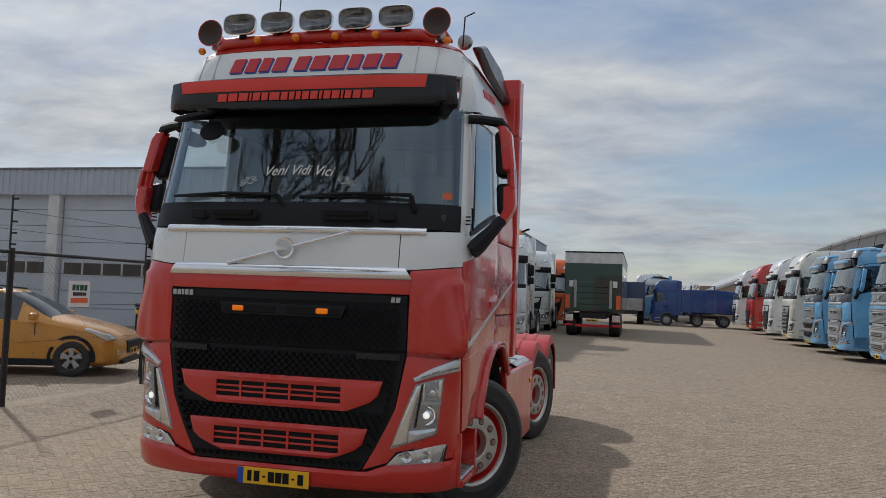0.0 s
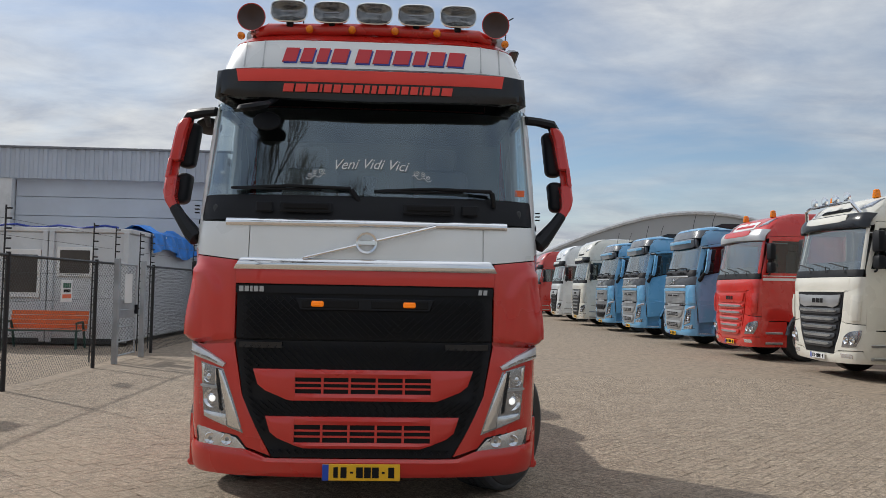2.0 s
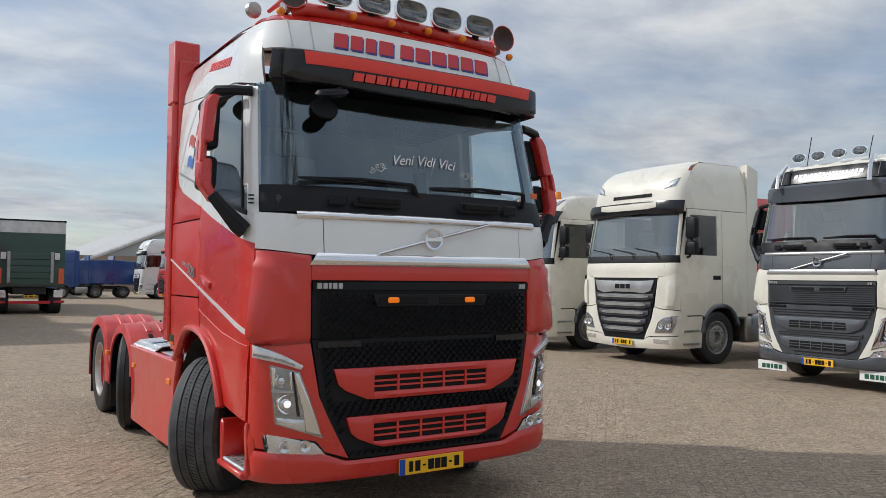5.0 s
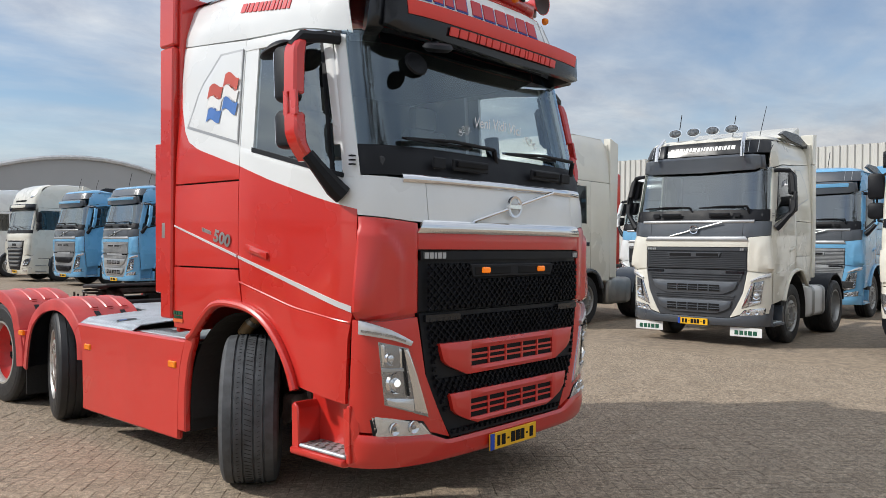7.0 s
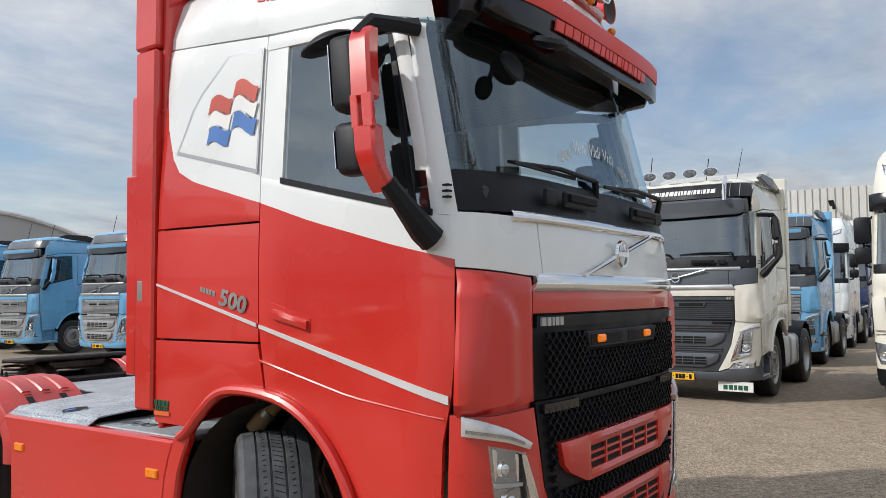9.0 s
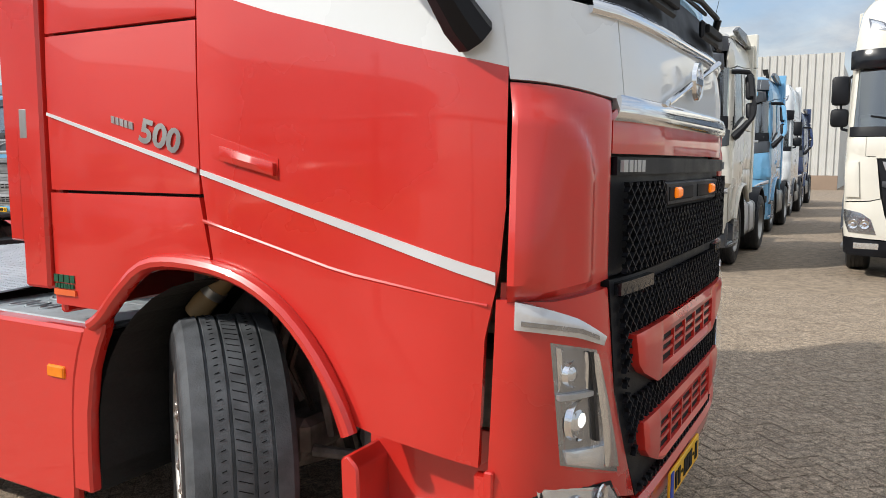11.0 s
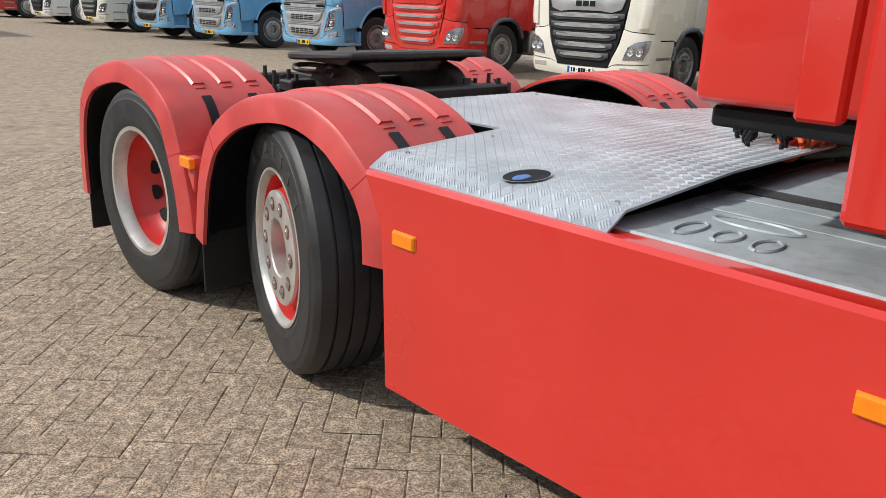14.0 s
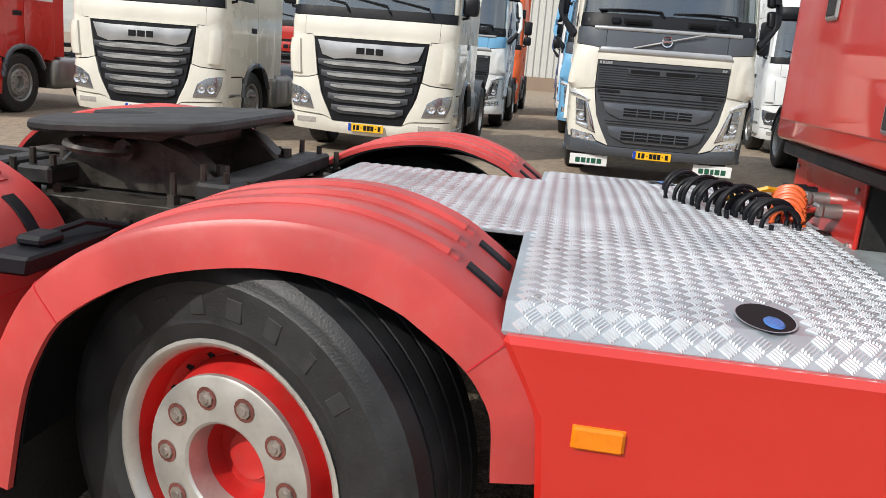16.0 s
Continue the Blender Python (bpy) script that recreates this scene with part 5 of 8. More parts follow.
        for a, b in zip(rows, rows[1:]):
            bm.faces.new((a[0], b[0], b[1], a[1]))
        part("flag_band", bm, mt, hero, "wavy tricolour flag on the sleeper side")
def sticker_at(z0):
    return lambda x, z: ((lambda q: Vector((-q.x, q.y, q.z)))(WIDE_SKIN.side(2.14 - x, z0 + z)), Vector((-1, 0, 0)))
marks_on(hero, "dealer_lettering", [0.8, 0.8, 0.95, 0.8], 0.030, sticker_at(1.132), SIGN_GREEN, 0.004, 0, "green lettering bars on a small sticker")
marks_on(hero, "dealer_word", [0.7, 0.7, 0.7, 0.7, 0.4, 0.7, 0.7], 0.018, sticker_at(1.108), SIGN_GREEN, 0.004)
marks_on(hero, "dealer_band", [5.6], 0.023, sticker_at(1.08), SIGN_ORANGE, 0.004, 0, "orange sticker band")

# side skirts, fender strips and marker lamps
for sg in (-1, 1):
    sk = part("side_skirt", prism([(2.045, 0.94), (2.06, 0.950), (3.845, 0.950), (3.80, 0.865), (3.757, 0.78), (3.742, 0.63), (3.72, 0.205), (2.145, 0.205), (2.140, 0.45), (2.134, 0.60), (2.115, 0.75), (2.085, 0.85)], "x", 1.172 * sg, 1.222 * sg, 0.014), RED, hero, "flat red side skirt")
    part("skirt_ledge", prism([(1.06, 0.928), (1.06, 0.944), (1.19, 0.944), (1.212, 0.936), (1.19, 0.928)], "y", 2.06, 3.80, 0.003, None, Matrix.Diagonal((sg, 1, 1, 1))), RED, sk)
    part("fender_strip", prism([(1.895, 1.03), (1.985, 0.99), (2.028, 0.965), (2.07, 0.86), (2.102, 0.75), (2.121, 0.60), (2.128, 0.45), (2.130, 0.285), (2.022, 0.285), (2.024, 0.45), (2.016, 0.62), (1.985, 0.79), (1.945, 0.89), (1.91, 0.955)], "x", 1.185 * sg, 1.240 * sg, 0.010), RED, hero, "red rear lip of the front fender")
    part("mud_flap", box((0.98 * sg, 2.03, 0.60), (0.42, 0.016, 0.64), 0.004), LINER, hero, "black mud flap")
    for y in (2.228, 3.626):
        mk = part("marker_lamp", box((1.224 * sg, y, 0.758), (0.02, 0.105, 0.05), 0.006), AMBER, hero, "amber side marker")
        part("marker_base", box((1.218 * sg, y, 0.758), (0.012, 0.112, 0.056), 0.004), AMBER, mk)

# rear fenders
ARC2 = [(5.075, 0.43), (5.03, 0.66), (4.985, 0.79), (4.90, 0.925), (4.745, 1.035), (4.585, 1.10), (4.382, 1.137), (4.20, 1.132), (4.031, 1.08), (3.934, 1.022), (3.838, 0.948), (3.776, 0.867), (3.74, 0.779), (3.728, 0.63)]
ARC3 = [(6.41, 0.38), (6.395, 0.66), (6.315, 0.91), (6.14, 1.065), (5.86, 1.142), (5.67, 1.148), (5.475, 1.108), (5.355, 1.055), (5.24, 0.965), (5.165, 0.80), (5.105, 0.60), (5.083, 0.43)]
PROFILE = [(0.62, 0.0), (1.10, 0.0), (1.188, 0.002), (1.203, 0.008), (1.211, 0.022), (1.222, 0.108), (1.205, 0.110), (1.195, 0.06), (1.16, 0.03), (1.10, 0.018), (0.62, 0.018)]


def even(line, n):
    """The line again, in n equal steps."""
    run = [0.0]
    for a, b in zip(line, line[1:]):
        run.append(run[-1] + math.dist(a, b))
    out = []
    for i in range(n + 1):
        d = run[-1] * i / n
        out.append(tuple(knots(list(zip(run, [p[c] for p in line])), d) for c in (0, 1)))
    return out


def fender(line, sg, profile):
    bm = bmesh.new()
    pts = [Vector((0, y, z)) for y, z in line]
    rings = []
    for i, p in enumerate(pts):
        d = (pts[min(i + 1, len(pts) - 1)] - pts[max(i - 1, 0)]).normalized()
        inn = Vector((0, -d.z, d.y))
        if inn.dot(Vector((0, (line[0][0] + line[-1][0]) / 2, 0.5)) - p) < 0:
            inn = -inn
        rings.append([bm.verts.new(p + inn * q + Vector((x * sg, 0, 0))) for x, q in profile])
    for a, b in zip(rings, rings[1:]):
        for k in range(len(a)):
            bm.faces.new((a[k], b[k], b[(k + 1) % len(a)], a[(k + 1) % len(a)]))
    bm.faces.new(rings[0])
    bm.faces.new(rings[-1][::-1])
    return bm


for sg in (-1, 1):
    for line, ribs, straps, seams in ((ARC2, (12, 60), (61, 66), (21, 67)), (ARC3, (12, 56), (58, 67), (19, 67))):
        sm = even(smooth_line(line, 3), 80)
        fd = part("rear_fender", fender(sm, sg, PROFILE), RED_DULL, hero, "ribbed weathered red rear fender")
        part("fender_liner", fender(sm, sg, [(0.625, 0.0195), (1.10, 0.0195), (1.158, 0.032), (1.192, 0.062), (1.202, 0.112), (1.196, 0.112), (1.186, 0.066), (1.154, 0.038), (1.10, 0.026), (0.625, 0.026)]), BLACK, fd, "black underside of the fender")
        for x in (0.72, 0.86, 1.0):
            rib = bmesh.new()
            for a, b, low in ((ribs[0], ribs[1], 0.0), (ribs[1] - 1, ribs[1] + 1, 0.007), (ribs[0] - 1, ribs[0] + 1, 0.007)):
                hw = 0.034 - 0.7 * low
                join(rib, fender(sm[a:b], sg, [(x - hw, -0.001), (x - hw + 0.009, -0.012 + low), (x + hw - 0.009, -0.012 + low), (x + hw, -0.001), (x + hw, 0.006), (x - hw, 0.006)]))
            part("fender_rib", rib, RED_DULL, fd)
        for k in seams:
            a2, b2 = sm[k], sm[k + 1]
            short = [a2, (a2[0] + (b2[0] - a2[0]) * 0.14, a2[1] + (b2[1] - a2[1]) * 0.14)]
            part("fender_seam", fender(short, sg, [(q[0] if q[0] < 0.7 else q[0] + 0.0015, q[1] - 0.0015) for q in PROFILE[:6]] + [(1.215, 0.106), (1.207, 0.058), (1.172, 0.022), (1.10, 0.006), (0.64, 0.006)]), SIGN_RED, fd)
        for x in (0.76, 1.0):
            part("fender_strap", fender(sm[straps[0]:straps[1]], sg, [(x - 0.022, -0.007), (x + 0.022, -0.007), (x + 0.024, 0.006), (x - 0.024, 0.006)]), BLACK, fd)
        part("mud_flap", box((0.88 * sg, line[0][0] - 0.02, 0.33), (0.60, 0.014, 0.36), 0.003), LINER, hero, "black mud flap")
    mk = part("marker_lamp", box((1.224 * sg, 5.065, 0.765), (0.03, 0.10, 0.05), 0.006), AMBER, hero, "amber side marker")
    part("marker_arm", prism([(5.105, 0.70), (5.11, 0.785), (5.05, 0.785), (5.035, 0.72), (5.06, 0.62)], "x", 1.16 * sg, 1.205 * sg, 0.006), RED_DULL, mk)
    part("fender_bracket", prism([(5.02, 0.93), (5.15, 0.93), (5.14, 0.88), (5.03, 0.88)], "x", 0.56 * sg, 1.04 * sg, 0.008), BLACK, hero, "black bracket between the fenders")
    part("bracket_socket", box((0.90 * sg, 5.09, 0.945), (0.10, 0.08, 0.03), 0.010), BLACK, hero)
    part("bracket_cable", tube([(0.62 * sg, 5.02, 0.93), (0.75 * sg, 5.06, 0.965), (0.86 * sg, 5.09, 0.95)], 0.010, 6), BLACK, hero)

# wheels
for sg in (-1, 1):
    wheel(hero, (1.02 * sg, 1.33 + 0.165 * (1 if sg < 0 else -1), 0.512), 0.512, 0.38, turn=-39, side=sg, style="flat", rubber=LIT_DUSTY_RUBBER)
    wheel(hero, ((1.01 if sg < 0 else 1.05) * sg, 4.405, 0.515), 0.515, 0.35, turn=-17, side=sg, style="flat", worn=True)
    wheel(hero, (1.055 * sg, 5.65, 0.515), 0.515, 0.31, side=sg, style="deep", worn=True)
    wheel(hero, (0.71 * sg, 5.64, 0.512), 0.512, 0.30, side=sg, style="deep", lod=0)

RUBBER_WORN = material("scuffed_rubber", (0.024, 0.024, 0.024), 0.7, vary=0.3, scale=20)
for k, w in enumerate((0.05, 0.055, 0.05, 0.055, 0.05, 0.03, 0.05)):
    m = Matrix.Translation((-1.01, 4.405, 0.515)) @ Matrix.Rotation(radians(-17), 4, "Z") @ Matrix.Rotation(radians(-90), 4, "Y") @ Matrix.Rotation(radians(40 - 15 * k), 4, "Z") @ Matrix.Translation((0.405, 0, 0.1775))
    part("tyre_mark", box((0, 0, 0), (0.050, w * 0.8, 0.005), 0.002, None, m), RUBBER_WORN, hero, "worn raised lettering bar on the tyre")

# chassis, axles and coupling
for sg in (-1, 1):
    rail = part("chassis_rail", prism([(sg * 0.38, 0.72), (sg * 0.47, 0.72), (sg * 0.47, 0.735), (sg * 0.395, 0.735), (sg * 0.395, 0.94), (sg * 0.47, 0.94), (sg * 0.47, 0.955), (sg * 0.38, 0.955)], "y", 0.9, 6.75), FRAME_BLACK, hero, "black chassis rail")
    bm = bmesh.new()
    for i in range(44):
        lathe([(0.014, 0), (0.014, 0.012), (0.008, 0.02), (0, 0.02)], Matrix.Translation((0.395 * sg, 3.9 + i * 0.065, 0.80 + 0.11 * (i % 2))) @ Matrix.Rotation(radians(90 * sg), 4, "Y"), 6, bm)
    part("rail_bolting", bm, FRAME_BLACK, rail)
    part("mounting_plate", prism([(sg * 0.37, 0.962), (sg * 0.50, 0.962), (sg * 0.50, 0.80), (sg * 0.512, 0.80), (sg * 0.512, 0.976), (sg * 0.37, 0.976)], "y", 4.60, 6.05, 0.003), GREASE, rail, "greasy brown mounting plate")
    for i, sy in enumerate((4.70, 4.775, 4.85, 4.95, 5.36, 5.43, 5.50, 5.57, 5.66, 5.84)):
        top = 1.075 + 0.018 * (i % 3)
        stud = rod((0.455 * sg, sy, 0.974), (0.455 * sg, sy, top), 0.013, 0.011, 8)
        part("mounting_stud", rod((0.455 * sg, sy, 0.974), (0.455 * sg, sy, 1.008), 0.023, 0.023, 6, stud), GREASE, rail)
    for i in range(17):
        part("plate_bolt", lathe([(0.017, 0), (0.017, 0.012), (0.009, 0.012), (0.009, 0.026), (0, 0.026)], Matrix.Translation((0.51 * sg, 4.66 + i * 0.083, 0.915 - 0.06 * (i % 3 == 1))) @ Matrix.Rotation(radians(90 * sg), 4, "Y"), 6), GREASE, rail)
    part("fifth_foot", prism([(4.78, 0.974), (5.5, 0.974), (5.34, 1.13), (5.22, 1.17), (5.08, 1.17), (4.96, 1.13)], "x", 0.24 * sg, 0.35 * sg, 0.012), GREASE, hero, "cast coupling foot")
    for y in (4.86, 5.42):
        part("foot_bolt", rod((0.295 * sg, y, 1.0), (0.295 * sg, y, 1.09), 0.026, 0.022, 8), GREASE, hero)
    part("pivot_pin", rod((0.22 * sg, 5.15, 1.12), (0.40 * sg, 5.15, 1.12), 0.035, None, 14), GREASE, hero)
ring = [(-0.46 + 0.10 * math.cos(a), 5.20 + 0.085 * math.sin(a), 1.135 + 0.012 * math.sin(a)) for a in [2 * math.pi * k / 20 for k in range(21)]]
part("pull_ring", tube(ring, 0.013, 6), GREASE, hero, "round steel release handle")
for y in (4.33, 5.64):
    part("axle", tube([(-0.9, y, 0.51), (-0.25, y, 0.51), (0, y, 0.51), (0.25, y, 0.51), (0.9, y, 0.51)], [0.08, 0.09, 0.20 if y > 5 else 0.09, 0.09, 0.08], 12), FRAME_BLACK, hero)
part("front_axle", tube([(-0.85, 1.33, 0.46), (-0.5, 1.33, 0.40), (0.5, 1.33, 0.40), (0.85, 1.33, 0.46)], 0.06, 10), ENGINE, hero)
HOSE_GREY = material("dusty_grey_hose", (0.24, 0.235, 0.22), 0.6, vary=0.3, scale=15, dirt=0.4, dirt_colour=(0.2, 0.18, 0.15))
for sg in (-1, 1):
    for k, (dx, dy, r) in enumerate(((-0.74, 0.84, 0.024), (-0.70, 0.91, 0.017), (-0.78, 0.97, 0.013), (-0.66, 1.01, 0.020), (-0.72, 1.08, 0.011))):
        w = 0.035 * math.sin(2.1 * k)
        part("coolant_hose", tube([(-dx * sg, dy, 0.36 + 0.03 * k), (-(dx + 0.02) * sg, dy + w, 0.55), (-(dx - 0.03) * sg, dy - w, 0.78), (-(dx + 0.05) * sg, dy + 0.04, 1.02), (-(dx + 0.16) * sg, dy + 0.08, 1.14)], r, 7), HOSE_GREY if k != 2 else BLACK, hero)
    part("hose_clamp", box((0.72 * sg, 0.89, 0.70), (0.10, 0.16, 0.022), 0.006), SILVER, hero)
    part("valve_block", box((0.70 * sg, 0.95, 0.92), (0.10, 0.11, 0.13), 0.02), ENGINE, hero)
    part("steering_arm", tube([(0.60 * sg, 0.80, 0.44), (0.72 * sg, 1.00, 0.46), (0.80 * sg, 1.25, 0.47)], 0.024, 8), HOSE_GREY, hero)
    part("cab_bracket", prism([(0.78, 0.30), (1.10, 0.30), (1.10, 0.34), (0.84, 0.36), (0.80, 0.62), (0.76, 0.62)], "x", 0.60 * sg, 0.68 * sg, 0.008), GREASE, hero)
plate_poly = [(x, 5.58 - 0.75 * (5.58 - y)) for x, y in [(-0.46, 4.66), (-0.34, 4.60), (0.34, 4.60), (0.46, 4.66), (0.52, 4.95), (0.52, 5.22), (0.44, 5.42), (0.22, 5.56), (0.10, 5.58), (0.055, 5.2), (0.0, 5.14), (-0.055, 5.2), (-0.10, 5.58), (-0.22, 5.56), (-0.44, 5.42), (-0.52, 5.22), (-0.52, 4.95)]]
fw = part("coupling_plate", prism(plate_poly, "z", 1.186, 1.222, 0.010, None, Matrix.Translation((0, 5.05, 1.2)) @ Matrix.Rotation(radians(-3.5), 4, "X") @ Matrix.Translation((0, -5.05, -1.2))), FRAME_BLACK, hero, "black greasy coupling plate")
part("coupling_base", box((0, 5.18, 1.145), (0.56, 0.30, 0.085), 0.02), GREASE, fw)
for x in (-0.40, -0.27, 0.27, 0.40):
    part("plate_rib", prism([(4.96, 1.192), (5.40, 1.192), (5.34, 1.16), (5.02, 1.16)], "x", x - 0.008, x + 0.008, 0.003), GREASE, fw)
for y in (4.8, 5.4):
    part("coupling_beam", box((0, y, 1.03), (1.0, 0.12, 0.06), 0.01), FRAME_BLACK, fw)
part("release_lever", tube([(-0.1, 5.24, 1.15), (-0.25, 5.22, 1.145), (-0.365, 5.20, 1.137)], 0.014, 6), FRAME_BLACK, fw)
for y in (3.0, 4.0, 6.0, 6.7):
    part("cross_member", box((0, y, 0.86), (0.8, 0.1, 0.2), 0.01), FRAME_BLACK, hero)
for sg in (-1, 1):
    part("air_tank", rod((0.58 * sg, 4.55, 0.74), (0.58 * sg, 5.4, 0.74), 0.09, None, 14), FRAME_BLACK, hero)
    part("side_tank", box((0.86 * sg, 2.9, 0.58), (0.60, 1.5, 0.68), 0.08), FRAME_BLACK, hero)
GREY_LID = material("grey_tank_top", (0.34, 0.39, 0.41), 0.5, 0.2, dirt=0.45, scale=9)
tank_lid = part("tank_lid", box((0, 2.52, 0.935), (2.26, 0.92, 0.03), 0.01), GREY_LID, hero, "dusty grey tank top")
for sg in (-1, 1):
    for x, y, rx, ry in ((0.98, 2.80, 0.075, 0.028), (0.98, 2.70, 0.06, 0.03), (0.98, 2.60, 0.06, 0.03), (0.82, 2.70, 0.045, 0.12)):
        part("lid_ridge", tube([(sg * (x + rx * math.cos(a)), y + ry * math.sin(a), 0.951) for a in [2 * math.pi * q / 16 for q in range(17)]], 0.006, 6), GREY_LID, tank_lid)

# tread plate deck
def deck_z(x):
    return knots([(0.0, 1.026), (0.56, 1.024), (1.115, 0.992), (1.19, 0.948)], abs(x))


def on_deck(x, y):
    return (abs(x) < 1.11 and 2.925 < y < 3.825) or (abs(x) < 0.535 and 3.82 <= y < 4.60)


bm = bmesh.new()
XS = [-1.19, -1.115, -0.55, 0.0, 0.55, 1.115, 1.19]
for y0, y1, xs in ((2.91, 3.845, XS), (3.845, 4.62, XS[2:5])):
    top = [[bm.verts.new((x, y, deck_z(x) + 0.004)) for x in xs] for y in (y0, y1)]
    low = [[bm.verts.new((x, y, deck_z(x) - 0.004)) for x in xs] for y in (y0, y1)]
    for q in (top, low):
        for i in range(len(xs) - 1):
            bm.faces.new((q[0][i], q[0][i + 1], q[1][i + 1], q[1][i]))
    for j in (0, 1):
        for i in range(len(xs) - 1):
            bm.faces.new((top[j][i], top[j][i + 1], low[j][i + 1], low[j][i]))
    for i in (0, -1):
        bm.faces.new((top[0][i], top[1][i], low[1][i], low[0][i]))
deck = part("tread_plate", bm, ALLOY, hero, "bright checkered alloy deck plate", angle=20)
bm = bmesh.new()
cell, slope = 0.0325, (1.024 - 0.992) / 0.555
quad = ((-1, -1), (1, -1), (1, 1), (-1, 1))
for i in range(-70, 71):
    for j in range(-70, 71):
        cx, cy = (i - j) * cell * 0.7071, 3.6 + (i + j) * cell * 0.7071
        flap = 1.122 < abs(cx) < 1.185 and 2.93 < cy < 3.825
        if not (on_deck(cx, cy) or flap) or (abs(abs(cx) - 1.04) < 0.10 and abs(cy - 3.30) < 0.072):
            continue
        way = 0.7854 if (i + j) % 2 else -0.7854
        c0, s0 = math.cos(way), math.sin(way)
        for k in range(4):
            o = (k - 1.5) * 0.0072
            def at(p, q, up):
                x, y = cx + p * c0 - (q + o) * s0, cy + p * s0 + (q + o) * c0
                return bm.verts.new((x, y, deck_z(x) + up))
            lo = [at(p * 0.0150, q * 0.0028, 0.0038) for p, q in quad]
            hi = [at(p * 0.0122, q * 0.0013, 0.0085) for p, q in quad]
            bm.faces.new(hi)
            for c in range(4):
                bm.faces.new((lo[c], lo[(c + 1) % 4], hi[(c + 1) % 4], hi[c]))
# bars take the brighter alloy, which paints in the light they catch
part("raised_tread", bm, LIT_ALLOY, deck, kind="stuff")
for sg in (-1, 1):
    tilt = Matrix.Translation((1.04 * sg, 3.30, deck_z(1.04) + 0.0085)) @ Matrix.Rotation(math.atan(slope) * sg, 4, "Y")
    part("filler_hole", lathe([(0.075, 0.0005), (0.073, 0.001), (0.070, 0.0)], tilt @ Matrix.Diagonal((1.2, 0.85, 1, 1)), 28), ALLOY, deck)
    # flat black disc paints the dark of the filler hole
    part("filler_well", lathe([(0.071, 0.0), (0.0, 0.0)], tilt @ Matrix.Diagonal((1.2, 0.85, 1, 1)), 28), INK_VOID, deck)
    part("filler_cap", lathe([(0.030, 0.0), (0.026, 0.003), (0, 0.004)], tilt @ Matrix.Translation((0.035 * sg, -0.01, 0.0015)) @ Matrix.Diagonal((1.2, 0.7, 1, 1)), 16), FLAG_BLUE, deck, "blue filler cap in a hole")
for x, y in ((-1.08, 2.96), (-1.08, 3.78), (-0.5, 2.96), (0.5, 2.96), (0, 3.4), (1.08, 2.96), (1.08, 3.78), (-0.45, 4.5), (0.45, 4.5), (-0.7, 3.75), (0.7, 3.75)):
    part("deck_screw", lathe([(0.008, 0), (0.008, 0.004), (0.004, 0.006), (0, 0.006)], Matrix.Translation((x, y, deck_z(x) + 0.006)), 8), STEEL, deck)
# coiled air and power lines behind the cab
def coil(a, b, r, turns, thick, mat, name, label, sag=0.0):
    a, b = Vector(a), Vector(b)
    d = (b - a).normalized()
    u = d.cross(Vector((0, 0, 1))).normalized()
    v = u.cross(d)
    n = int(turns * 24)
    pts = []
    for k in range(n + 1):
        w = 2 * math.pi * k / 24
        rr = r * (1 + 0.14 * math.sin(k * 0.083) + 0.07 * math.sin(k * 0.31))
        pts.append(a.lerp(b, k / n) + Vector((0, 0, sag * math.sin(math.pi * k / n))) + u * rr * math.cos(w) + v * rr * math.sin(w))
    return part(name, tube(pts, thick, 8), mat, hero, label)
coil((0.44, 3.30, 1.06), (0.06, 3.13, 1.06), 0.070, 11, 0.0085, BLACK, "power_coil", "black coiled cable lying on the deck")
coil((0.24, 3.14, 1.05), (-0.10, 3.03, 1.05), 0.064, 9, 0.0085, BLACK, "power_coil", "black coiled cable lying on the deck")
coil((0.42, 2.90, 1.04), (0.02, 3.0, 1.035), 0.045, 20, 0.010, SIGN_ORANGE, "air_coil", "orange coiled air line", 0.05)
YELLOW_BAND = material("yellow_line", (0.7, 0.4, 0.02), 0.4, vary=0.1)
part("yellow_line", tube([(0.30, 3.16, 1.06), (0.26, 3.02, 1.12), (0.34, 2.9, 1.10)], 0.012, 6), YELLOW_BAND, hero)
# red cabinet behind the cab, its rubber foot and the line panel below it
cab_box = part("rear_cabinet", box((0.0, 2.535, 2.13), (1.94, 0.63, 1.73), 0.025, None, None, 3), RED, hero, "red steel cabinet behind the cab")
part("cabinet_foot", box((0.0, 2.53, 1.232), (1.84, 0.58, 0.052), 0.008), BLACK, cab_box, "black rubber strip")
part("cabinet_door", box((0.2, 2.851, 2.0), (1.4, 0.012, 1.3), 0.005), RED, cab_box)
for x, z in ((0.42, 1.78), (-0.32, 1.42)):
    lt = part("cabinet_latch", box((x, 2.862, z), (0.13, 0.016, 0.10), 0.008), STEEL, cab_box, "steel recessed latch")
    part("latch_dish", box((x, 2.871, z), (0.09, 0.006, 0.07), 0.003), FRAME_BLACK, lt)
line_box = part("line_panel", box((0.575, 2.722, 1.05), (0.85, 0.018, 0.29), 0.006), RED, hero, "red plate carrying the trailer line couplings")
part("line_box", box((0.575, 2.52, 1.05), (0.83, 0.38, 0.28), 0.01), FRAME_BLACK, line_box)
for x, z in ((0.2, 1.15), (0.2, 0.95), (0.95, 1.15)):
    part("plate_bolt", lathe([(0.014, 0), (0.014, 0.008), (0, 0.01)], Matrix.Translation((x, 2.732, z)) @ Matrix.Rotation(radians(-90), 4, "X"), 6), STEEL, line_box)
